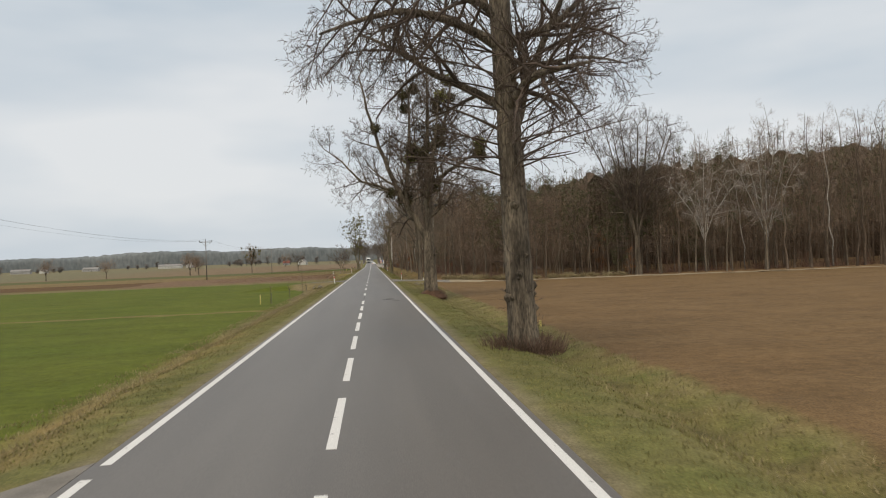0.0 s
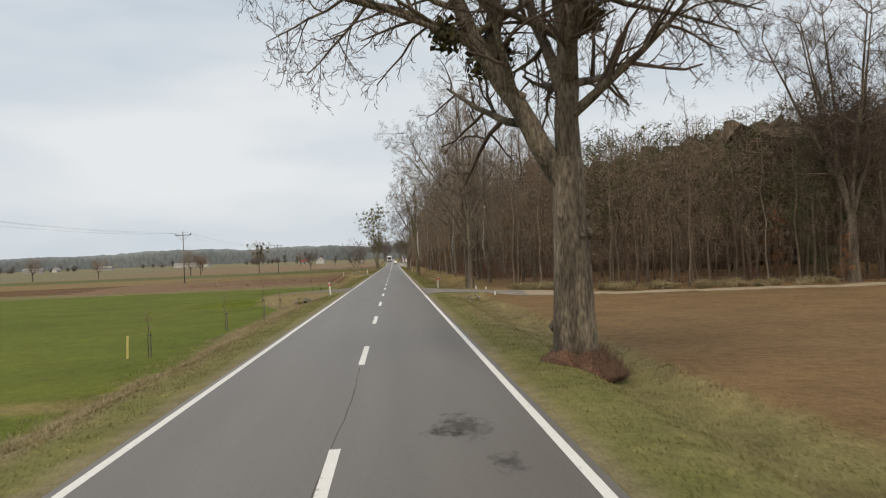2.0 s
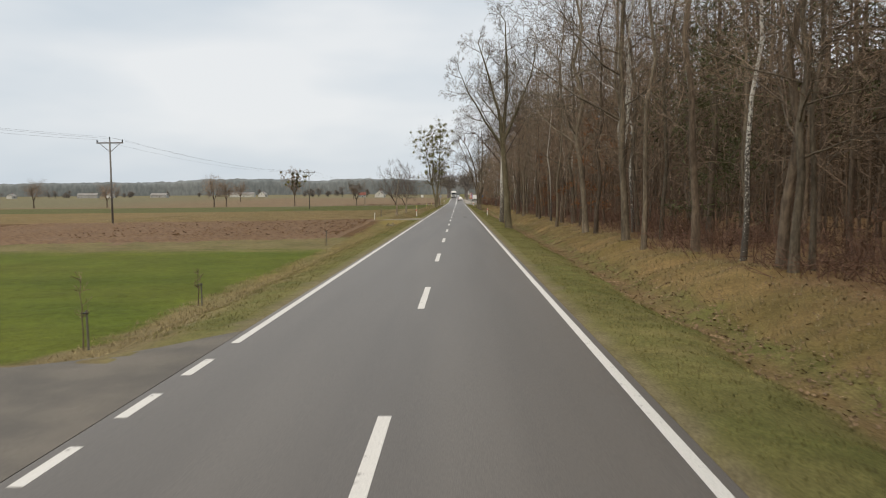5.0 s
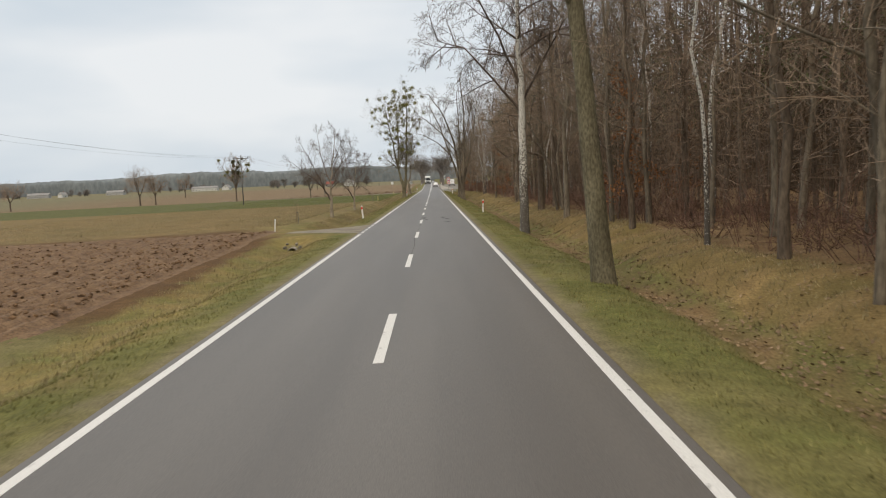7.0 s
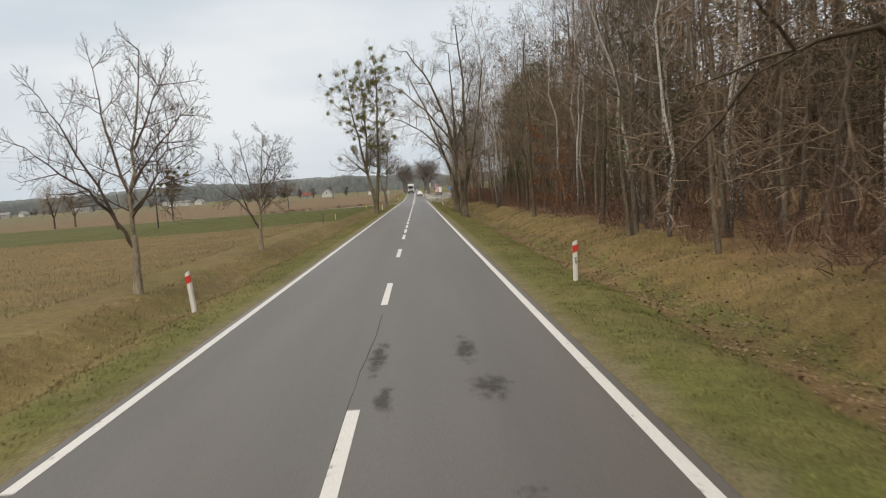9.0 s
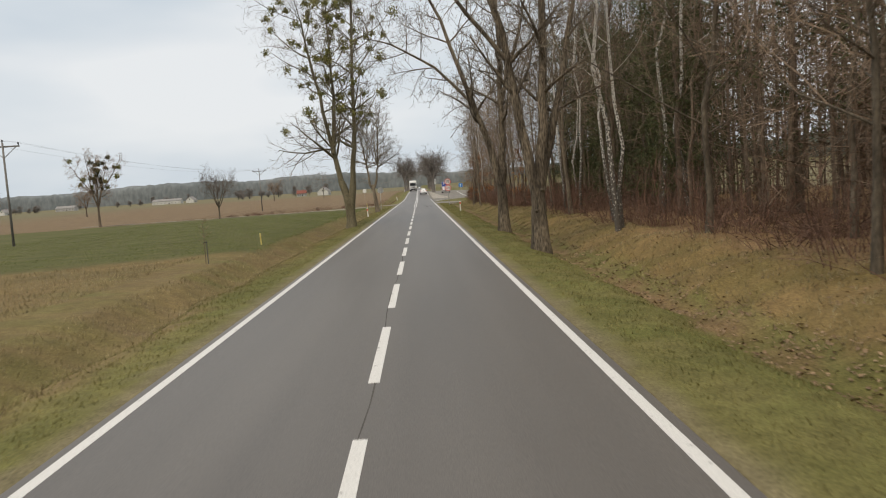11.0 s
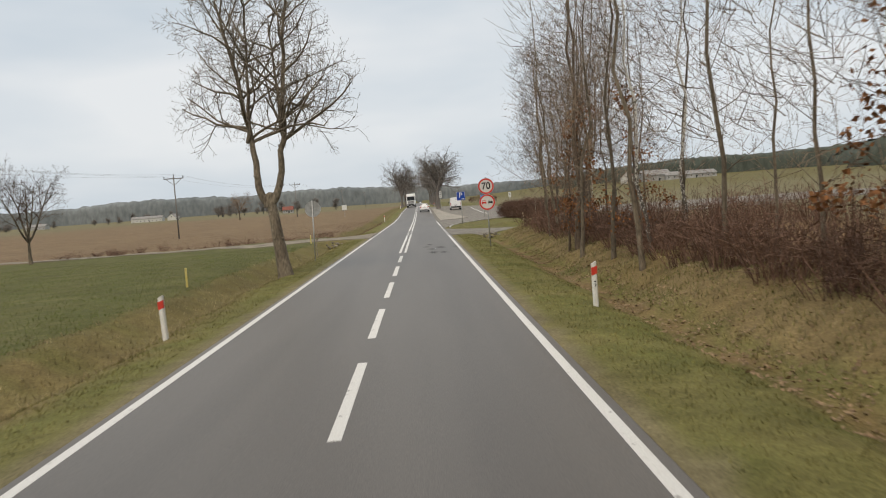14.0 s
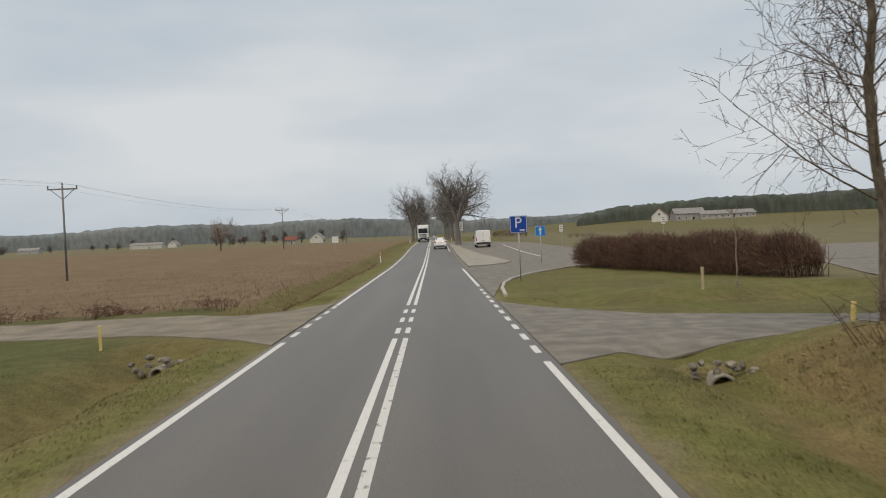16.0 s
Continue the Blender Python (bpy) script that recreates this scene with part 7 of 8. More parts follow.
for x, y, h, lab in ((-8.4, 72.0, 1.7, "thin staked sapling at the crop edge"), (-8.0, 83.5, 1.8, "thin staked sapling at the crop edge"), (-7.75, 101.2, 1.4, "thin staked sapling on the dry bank"),
                     (-7.3, 91.0, 2.4, "thin staked sapling on the dry bank"), (-7.4, 121.0, 1.6, "thin staked sapling by the entrance"), (-7.2, 128.0, 1.3, "thin staked sapling by the green crop"),
                     (-8.3, 157.5, 1.9, "thin staked sapling by ploughed soil"), (-9.0, 203.0, 1.6, "thin staked sapling in faded grass"), (-8.3, 263.5, 1.8, "thin staked sapling in the dry ditch"),
                     (-5.7, 344.0, 1.75, "thin young sapling beside green crop"), (11.0, 362.2, 2.6, "slender planted sapling beside the hedge")):
    build_sapling(on_land(x, y), h, lab, "staked" in lab)


def build_culvert(place, turn, label, stones=11, r=0.24):
    """Concrete pipe mouth set into a bank among field stones."""
    rng = random.Random(int(abs(place[1]) * 3))
    ob = thing("culvert", place, label, "culvert", "culverts", turn)
    bm = bmesh.new()
    n = 20
    rows = []
    for y, rr in ((0, r), (0, r + 0.06), (0.9, r + 0.06)):
        rows.append([bm.verts.new((math.cos(a) * rr, y, math.sin(a) * rr)) for a in [k * 6.2832 / n for k in range(n)]])
    rows.insert(0, [bm.verts.new((math.cos(a) * r, 0.9, math.sin(a) * r)) for a in [k * 6.2832 / n for k in range(n)]])
    for a, b in zip(rows, rows[1:]):
        for k in range(n):
            bm.faces.new((a[k], a[(k + 1) % n], b[(k + 1) % n], b[k]))
    part("pipe", bm, M_PIPE, ob, smooth=True)
    # A near-black disc in the bore paints the pipe's inner shade.
    bm = bmesh.new()
    bmesh.ops.create_circle(bm, cap_ends=True, segments=20, radius=r, matrix=pose(0, 0.85, 0, 90, 0, 0))
    part("dark_mouth", bm, M_HOLE, ob)
    for k in range(stones):
        a = math.pi * (k + 0.5) / stones + rng.uniform(-0.1, 0.1)
        bm = bmesh.new()
        bmesh.ops.create_icosphere(bm, subdivisions=2, radius=1.0)
        off = Vector((rng.uniform(0, 9), rng.uniform(0, 9), rng.uniform(0, 9)))
        sx, sy, sz = rng.uniform(0.06, 0.13), rng.uniform(0.06, 0.11), rng.uniform(0.05, 0.09)
        rr = r + rng.uniform(0.12, 0.4)
        for v in bm.verts:
            v.co *= 1 + 0.35 * noise.noise(v.co * 1.6 + off)
            v.co = Vector((v.co.x * sx + math.cos(a) * rr * 1.5, v.co.y * sy + 0.12, v.co.z * sz + math.sin(a) * rr * 0.8 + 0.02))
        part("stone", bm, M_STONE, ob)
    # earth heaped over the pipe
    bm = bmesh.new()
    bmesh.ops.create_icosphere(bm, subdivisions=3, radius=1.0)
    for v in bm.verts:
        k = 1 + 0.15 * noise.noise(v.co * 2.3)
        v.co = Vector((v.co.x * 0.8 * k, v.co.y * 0.7 * k + 0.82, v.co.z * (r + 0.13) * k - 0.02))
    part("earth_bank", bm, M_EARTH, ob, "earth and dry grass over the pipe", smooth=True)


build_culvert((6.0, 95.2, -0.52), 0, "concrete culvert mouth under the track", 7, 0.14)
build_culvert((-6.4, 106.2, -0.72), 0, "concrete culvert mouth ringed with field stones", 11, 0.18)
build_culvert((-6.2, 185.2, -0.72), 0, "half-buried culvert mouth with pale stones", 6, 0.2)
build_culvert((5.9, 349.8, -0.52), 0, "concrete culvert mouth in a stone bank", 15, 0.2)
build_culvert((-5.7, 354.4, -0.55), 0, "half-hidden culvert mouth with field stones", 11, 0.15)


def disc(bm, r, y0, y1, n=40):
    bmesh.ops.create_cone(bm, cap_ends=True, segments=n, radius1=r, radius2=r, depth=y1 - y0, matrix=pose(0, (y0 + y1) / 2, 0, 90, 0, 0))


def ring(bm, r0, r1, y, thick=0.003, n=48):
    rows = [[bm.verts.new((math.cos(a) * rr, yy, math.sin(a) * rr)) for a in [k * 6.2832 / n for k in range(n)]] for rr, yy in ((r0, y), (r1, y), (r1, y + thick), (r0, y + thick))]
    for k in range(n):
        for i in range(4):
            a, b = rows[i], rows[(i + 1) % 4]
            bm.faces.new((a[k], b[k], b[(k + 1) % n], a[(k + 1) % n]))
    bmesh.ops.recalc_face_normals(bm, faces=bm.faces)


def shift(bm, x, z):
    bmesh.ops.translate(bm, vec=(x, 0, z), verts=bm.verts)
    return bm


def car_figure(x, z, s):
    """Rear view of a car as a pictogram."""
    bm = bmesh.new()
    y = -0.0065
    for pts in ([(-0.5, -0.2), (0.5, -0.2), (0.5, 0.1), (0.42, 0.18), (-0.42, 0.18), (-0.5, 0.1)],
                [(-0.44, 0.17), (-0.36, 0.17), (-0.3, 0.42), (-0.36, 0.48)], [(0.44, 0.17), (0.36, 0.17), (0.3, 0.42), (0.36, 0.48)],
                [(-0.36, 0.42), (0.36, 0.42), (0.36, 0.5), (-0.36, 0.5)], [(-0.46, -0.36), (-0.28, -0.36), (-0.28, -0.19), (-0.46, -0.19)],
                [(0.28, -0.36), (0.46, -0.36), (0.46, -0.19), (0.28, -0.19)]):
        add_poly(bm, [(x + px * s, y, z + pz * s) for px, pz in pts], 0.002)
    return bm


def build_speed_sign(place):
    ob = thing("road_sign", place, "pole with a 70 limit disc above a no-overtaking disc", "road sign")
    ob.matrix_basis = pose(*place, 0, -0.6, -4)
    bm = bmesh.new()
    add_cone(bm, (0, 0.05, -0.4), (0, 0.05, 3.56), 0.032, 0.032, 14)
    part("pole", bm, M_ZINC, ob, "grey galvanised pole", smooth=True)
    bm = bmesh.new()
    add_cone(bm, (0, 0.05, 3.56), (0, 0.05, 3.59), 0.035, 0.02, 14)
    part("pole_cap", bm, M_TRIM, ob)
    for zc, tag in ((3.13, "speed"), (2.305, "overtaking")):
        plate = bmesh.new()
        disc(plate, 0.405, -0.002, 0.012)
        p = part("disc", shift(plate, 0, zc), M_SIGN_WHITE, ob, "round white sign face")
        bm = bmesh.new()
        ring(bm, 0.325, 0.405, -0.0055)
        part("red_border", shift(bm, 0, zc), M_SIGN_RED, p)
        bm = bmesh.new()
        ring(bm, 0.40, 0.413, -0.006, 0.022)
        part("rim", shift(bm, 0, zc), M_ZINC, p)
        for dz in (-0.2, 0.2):
            bm = bmesh.new()
            add_box(bm, -0.2, 0.2, 0.012, 0.03, zc + dz - 0.015, zc + dz + 0.015)
            part("bracket", bm, M_ZINC, p)
        if tag == "speed":
            for digit, dx in (("7", -0.115), ("0", 0.115)):
                text_part(digit, 0.50, pose(dx, -0.0045, zc, 90, 0, 0) @ Matrix.Diagonal((0.92, 1, 1, 1)), M_BLACK, p, "numeral", 0.009)
        else:
            part("red_car_symbol", car_figure(-0.16, zc - 0.01, 0.228), M_SIGN_RED, p)
            part("black_car_symbol", car_figure(0.165, zc - 0.01, 0.228), M_BLACK, p)


build_speed_sign(on_land(4.52, 334.6))


def build_sign_back(place):
    ob = thing("road_sign", place, "back of a round grey road sign on a pole", "road sign")
    ob.matrix_basis = pose(*place, 0, -1.5, 176)
    bm = bmesh.new()
    add_cone(bm, (0, 0.05, -0.4), (0, 0.05, 3.05), 0.03, 0.03, 12)
    part("pole", bm, M_ZINC, ob, smooth=True)
    bm = bmesh.new()
    disc(bm, 0.4, -0.002, 0.012)
    p = part("disc", shift(bm, 0, 2.62), M_ZINC, ob, "grey zinc back of a round sign")
    bm = bmesh.new()
    ring(bm, 0.39, 0.405, -0.004, 0.03)
    part("rim", shift(bm, 0, 2.62), M_ZINC, p)
    for dz in (-0.18, 0.18):
        bm = bmesh.new()
        add_box(bm, -0.25, 0.25, 0.012, 0.03, 2.62 + dz - 0.02, 2.62 + dz + 0.02)
        part("bracket", bm, M_ZINC, p)


build_sign_back(on_land(-4.47, 334.1))


def build_square_sign(place, size, face, label, figure, zc):
    ob = thing("road_sign", place, label, "road sign")
    bm = bmesh.new()
    add_cone(bm, (0, 0.05, -0.4), (0, 0.05, zc + size / 2), 0.032, 0.032, 12)
    part("pole", bm, M_ZINC, ob, smooth=True)
    bm = bmesh.new()
    h = size / 2
    add_box(bm, -h, h, 0.0, 0.015, zc - h, zc + h, 0.006)
    p = part("panel", bm, face, ob)
    bm = bmesh.new()
    b = h * 0.95
    for x0, x1, z0, z1 in ((-b, b, b - 0.02, b), (-b, b, -b, -b + 0.02), (-b, -b + 0.02, -b, b), (b - 0.02, b, -b, b)):
        add_box(bm, x0, x1, -0.004, 0.001, zc + z0, zc + z1)
    part("white_border", bm, M_SIGN_WHITE, p)
    if figure == "P":
        text_part("P", size * 0.86, pose(-0.02, -0.005, zc + 0.07, 90, 0, 0), M_SIGN_WHITE, p, "letter")
        bm = bmesh.new()
        add_poly(bm, [(0.05, -0.005, zc - 0.33), (0.22, -0.005, zc - 0.33), (0.22, -0.005, zc - 0.37), (0.34, -0.005, zc - 0.30), (0.22, -0.005, zc - 0.23), (0.22, -0.005, zc - 0.27), (0.05, -0.005, zc - 0.27)], 0.002)
        part("arrow", bm, M_SIGN_WHITE, p)
    else:
        bm = bmesh.new()
        add_poly(bm, [(x * size, -0.005, zc + z * size) for x, z in ((-0.07, -0.36), (0.07, -0.36), (0.07, 0.1), (0.22, 0.1), (0, 0.38), (-0.22, 0.1), (-0.07, 0.1))], 0.002)
        part("arrow", bm, M_SIGN_WHITE, p)


build_square_sign(on_land(5.35, 377.0), 0.9, M_SIGN_BLUE, "blue square parking sign with a white letter", "P", 2.95)
build_square_sign(on_land(9.6, 400.0), 0.85, M_SIGN_SKY, "light blue one-way sign with a white arrow", "arrow", 2.6)


def build_small_board(place, w, h, zc, label):
    ob = thing("notice_board", place, label, "sign board")
    bm = bmesh.new()
    add_cone(bm, (0, 0.04, -0.3), (0, 0.04, zc), 0.03, 0.03, 8)
    part("pole", bm, M_ZINC, ob)
    bm = bmesh.new()
    add_box(bm, -w / 2, w / 2, 0, 0.02, zc - h / 2, zc + h / 2, 0.005)
    p = part("board", bm, M_SIGN_WHITE, ob)
    if "back" in label:
        return
    bm = bmesh.new()
    for k in range(3):
        add_box(bm, -w * 0.3, w * 0.3, -0.004, 0.001, zc - h * 0.3 + k * h * 0.25, zc - h * 0.3 + k * h * 0.25 + h * 0.08)
    part("print_bars", bm, M_TRIM, p)


build_small_board(on_land(17.5, 438.0), 0.45, 0.9, 2.5, "small white board on a pole")
build_small_board(on_land(35.0, 452.0), 0.6, 1.2, 2.8, "white board on a pole in a meadow")
build_small_board(on_land(5.6, 470.0), 0.6, 1.5, 3.2, "tall white roadside board on a pole")
build_small_board(on_land(-16, 470), 1.1, 1.1, 2.0, "grey board backs on short poles")


# ---- power line ----
def build_power_pole(place, h, turn):
    ob = thing("power_pole", place, "wooden power pole with braced crossarm and insulators", "power pole", "power line", turn)
    bm = bmesh.new()
    add_cone(bm, (0, 0, -0.6), (0, 0, h), 0.12, 0.085, 12)
    part("pole", bm, M_POLE, ob, smooth=True)
    bm = bmesh.new()
    add_box(bm, -1.5, 1.5, -0.06, 0.06, h - 0.42, h - 0.28, 0.01)
    part("crossarm", bm, M_POLE, ob)
    for s in (-1, 1):
        bm = bmesh.new()
        add_cone(bm, (0, 0.02, h - 1.4), (s * 1.15, 0.02, h - 0.42), 0.035, 0.035, 6)
        part("brace", bm, M_POLE, ob)
    for x in (-1.42, 0.0, 1.42):
        bm = bmesh.new()
        z = h - 0.28 if x else h
        for k, (r, dz) in enumerate(((0.05, 0.1), (0.09, 0.05), (0.065, 0.05), (0.09, 0.05), (0.05, 0.05))):
            add_cone(bm, (x, 0, z), (x, 0, z + dz), r, r * 0.85, 8)
            z += dz
        part("insulator", bm, M_TRIM, ob)


POLES = [(-38.6, 100.0), (-38.7, 193.0), (-37.4, 305.0), (-36.3, 415.5), (-34.6, 521.0), (-33.0, 640.0), (-31.5, 760.0)]
HEIGHTS = {}
for x, y in POLES:
    z = float(land_z(x, y))
    HEIGHTS[y] = z + 9.6
    if y != 100.0 and y != 305.0:
        build_power_pole((x, y, z), 9.6, 2)
build_power_pole((-38.0, 72.0, float(land_z(-38, 72.0))), 9.6, 2)
build_power_pole((-37.4, 305.0, float(land_z(-37.4, 305.0))), 9.6, 2)
for dx, dz in ((-1.42, 0.02), (0.0, 0.3), (1.42, 0.02)):
    rows = Limbs()
    line = [(-38.0, 72.0)] + POLES[1:]
    for (xa, ya), (xb, yb) in zip(line, line[1:]):
        za, zb = float(land_z(xa, ya)) + 9.6 + dz, float(land_z(xb, yb)) + 9.6 + dz
        pts = []
        for k in range(17):
            f = k / 16
            pts.append(Vector((xa + dx + (xb - xa) * f, ya + (yb - ya) * f, za + (zb - za) * f - 5.2 * f * (1 - f))))
        rows.add(pts, [0.008] * 17, 4)
    tagged(new("power_cable", rows.mesh("power_cable", M_POLE)), "thin sagging overhead power cable", "cable", "power line cables")


# ---- vehicles ----
def loft(sections):
    """Closed body from cross-sections of equal point count, front to back."""
    bm = bmesh.new()
    rows = [[bm.verts.new(p) for p in sec] for sec in sections]
    n = len(rows[0])
    for a, b in zip(rows, rows[1:]):
        for k in range(n):
            bm.faces.new((a[k], a[(k + 1) % n], b[(k + 1) % n], b[k]))
    bm.faces.new(rows[0][::-1])
    bm.faces.new(rows[-1])
    bmesh.ops.recalc_face_normals(bm, faces=bm.faces)
    return bm


def body_section(y, zlo, zbelt, ztop, wlo, wbelt, wtop):
    """Half-rounded car section: sill, door, shoulder, roof."""
    half = [(wlo * 0.9, zlo), (wlo, zlo + 0.08), (wbelt, zbelt - 0.15), (wbelt * 0.985, zbelt), (wtop * 1.02, ztop - 0.12), (wtop * 0.93, ztop - 0.03), (wtop * 0.55, ztop)]
    return [(x, y, z) for x, z in half] + [(-x, y, z) for x, z in reversed(half)]


def wheel(ob, x, y, r, w):
    bm = bmesh.new()
    prof = [(r * 0.62, -w), (r * 0.93, -w), (r, -w * 0.75), (r, w * 0.75), (r * 0.93, w), (r * 0.62, w)]
    n = 24
    rows = [[bm.verts.new((x + px, y + math.cos(a) * rr, r + math.sin(a) * rr)) for rr, px in prof] for a in [k * 6.2832 / n for k in range(n)]]
    for i in range(n):
        a, b = rows[i], rows[(i + 1) % n]
        for k in range(len(prof) - 1):
            bm.faces.new((a[k], a[k + 1], b[k + 1], b[k]))
    bmesh.ops.recalc_face_normals(bm, faces=bm.faces)
    tyre = part("wheel", bm, M_TYRE, ob, "black tyre", smooth=True)
    bm = bmesh.new()
    s = 1 if x > 0 else -1
    bmesh.ops.create_cone(bm, cap_ends=True, segments=20, radius1=r * 0.62, radius2=r * 0.62, depth=w * 0.8, matrix=Matrix.Translation((x, y, r)) @ pose(0, 0, 0, 0, 90, 0))
    for k in range(5):
        a = k * 6.2832 / 5
        add_cone(bm, (x + s * w * 0.6, y, r), (x + s * w * 0.6, y + math.cos(a) * r * 0.58, r + math.sin(a) * r * 0.58), r * 0.1, r * 0.07, 6)
    part("rim", bm, M_RIM, tyre, "alloy rim")


def panel(ob, name, pts, mat, label="", push=(0, 0, 0), thick=0.012):
    """A thin fitted panel over a body's skin; its thickness goes inwards along -push."""
    bm = bmesh.new()
    f = bm.faces.new([bm.verts.new(p) for p in pts])
    f.normal_update()
    nrm = f.normal if f.normal.dot(Vector(push)) > 0 else -f.normal
    r = bmesh.ops.extrude_face_region(bm, geom=[f])
    bmesh.ops.translate(bm, vec=nrm * thick, verts=[g for g in r["geom"] if isinstance(g, bmesh.types.BMVert)])
    bmesh.ops.recalc_face_normals(bm, faces=bm.faces)
    return part(name, bm, mat, ob, label)


def build_suv(place):
    """Boxy white sport-utility car seen mostly from behind; y points ahead."""
    ob = thing("car", place, "white boxy sport-utility car driving ahead", "car")
    S = body_section
    body = loft([S(2.26, 0.40, 0.78, 0.84, 0.72, 0.74, 0.60), S(2.1, 0.30, 0.86, 0.98, 0.86, 0.87, 0.70), S(1.2, 0.24, 0.98, 1.08, 0.92, 0.92, 0.72), S(0.85, 0.24, 1.02, 1.16, 0.92, 0.92, 0.72),
                 S(0.25, 0.24, 1.04, 1.58, 0.92, 0.92, 0.64), S(-0.3, 0.24, 1.05, 1.67, 0.92, 0.92, 0.64), S(-1.6, 0.26, 1.07, 1.65, 0.92, 0.92, 0.63), S(-2.0, 0.30, 1.07, 1.60, 0.90, 0.90, 0.60),
                 S(-2.18, 0.36, 1.02, 1.18, 0.86, 0.87, 0.74), S(-2.26, 0.42, 0.9, 1.0, 0.82, 0.84, 0.74)])
    part("body", body, M_CAR, ob, "white painted body", smooth=False)
    panel(ob, "rear_window", [(-0.66, -2.165, 1.19), (0.66, -2.165, 1.19), (0.54, -2.02, 1.55), (-0.54, -2.02, 1.55)], M_GLASS, "dark tinted rear glass", (0, -1, 0.3), 0.035)
    panel(ob, "windscreen", [(-0.66, 0.84, 1.16), (0.66, 0.84, 1.16), (0.56, 0.30, 1.54), (-0.56, 0.30, 1.54)], M_GLASS, "dark windscreen", (0, 1, 0.5), 0.03)
    for s in (-1, 1):
        for y0, y1, y2, y3 in ((0.62, -0.28, -0.28, 0.2), (-0.36, -1.2, -1.2, -0.36), (-1.28, -1.9, -1.75, -1.28)):
            panel(ob, "side_window", [(s * 0.912, y0, 1.08), (s * 0.912, y1, 1.09), (s * 0.70, y2, 1.53), (s * 0.70, y3, 1.53)], M_GLASS, "", (s, 0, 0.3), 0.02)
        panel(ob, "tail_light", [(s * 0.58, -2.275, 0.86), (s * 0.86, -2.24, 0.86), (s * 0.875, -2.21, 1.08), (s * 0.64, -2.25, 1.08)], M_LAMP, "red tail lamp", (0, -1, 0), 0.03)
        panel(ob, "rear_reflector", [(s * 0.56, -2.285, 0.62), (s * 0.80, -2.27, 0.62), (s * 0.80, -2.27, 0.66), (s * 0.56, -2.285, 0.66)], M_LAMP, "thin red reflector", (0, -1, 0), 0.015)
        panel(ob, "headlamp", [(s * 0.5, 2.27, 0.66), (s * 0.82, 2.17, 0.68), (s * 0.84, 2.12, 0.82), (s * 0.52, 2.24, 0.80)], M_HEADLAMP, "clear headlamp", (0, 1, 0), 0.02)
        bm = bmesh.new()
        pts = [Vector((s * 0.60, 0.15 - 1.95 * k / 8, 1.655 + 0.055 * math.sin(math.pi * k / 8) + 0.015)) for k in range(9)]
        w = Limbs()
        w.add(pts, [0.02] * 9, 6)
        put_part("roof_rail", w.mesh("roof_rail", M_ZINC), ob, "metal roof rail")
        bm.free()
        bm = bmesh.new()
        add_box(bm, s * 1.0 - 0.1, s * 1.0 + 0.1, 0.52, 0.64, 1.06, 1.22, 0.03)
        part("wing_mirror", bm, M_CAR, ob)
        for y in (1.38, -1.38):
            wheel(ob, s * 0.82, y, 0.36, 0.12)
        bm = bmesh.new()
        add_box(bm, s * 0.48 - 0.13, s * 0.48 + 0.13, -2.33, -2.2, 0.37, 0.43, 0.015)
        part("exhaust_trim", bm, M_RIM, ob)
        for y in (-0.2, -1.1):
            bm = bmesh.new()
            add_box(bm, s * 0.935 - 0.015, s * 0.935 + 0.015, y - 0.1, y + 0.1, 0.92, 0.96, 0.01)
            part("door_handle", bm, M_CAR, ob)
    bm = bmesh.new()
    add_box(bm, -0.84, 0.84, -2.34, -2.0, 0.46, 0.72, 0.06)
    b = part("rear_bumper", bm, M_CAR, ob)
    bm = bmesh.new()
    add_box(bm, -0.62, 0.62, -2.345, -2.1, 0.36, 0.48, 0.03)
    part("diffuser", bm, M_TRIM, b, "black lower trim")
    bm = bmesh.new()
    add_box(bm, -0.60, 0.60, -2.12, -1.98, 1.585, 1.625, 0.015)
    part("spoiler", bm, M_CAR, ob)
    bm = bmesh.new()
    add_box(bm, -0.26, 0.26, -2.305, -2.27, 0.80, 0.91, 0.006)
    plate = part("number_plate", bm, M_SIGN_WHITE, ob, "white number plate")
    for k in range(2):
        bm = bmesh.new()
        add_box(bm, -0.19 + 0.22 * k, -0.02 + 0.22 * k, -2.309, -2.303, 0.83, 0.88)
        part("plate_bar", bm, M_BLACK, plate)
    bm = bmesh.new()
    disc(bm, 0.05, -0.006, 0.006, 20)
    bmesh.ops.translate(bm, vec=(0, -2.262, 1.07), verts=bm.verts)
    part("badge", bm, M_RIM, ob, "round metal badge")
    bm = bmesh.new()
    add_cone(bm, (0, -1.75, 1.64), (0, -1.83, 1.74), 0.03, 0.008, 6)
    part("antenna_fin", bm, M_TRIM, ob)
    return ob


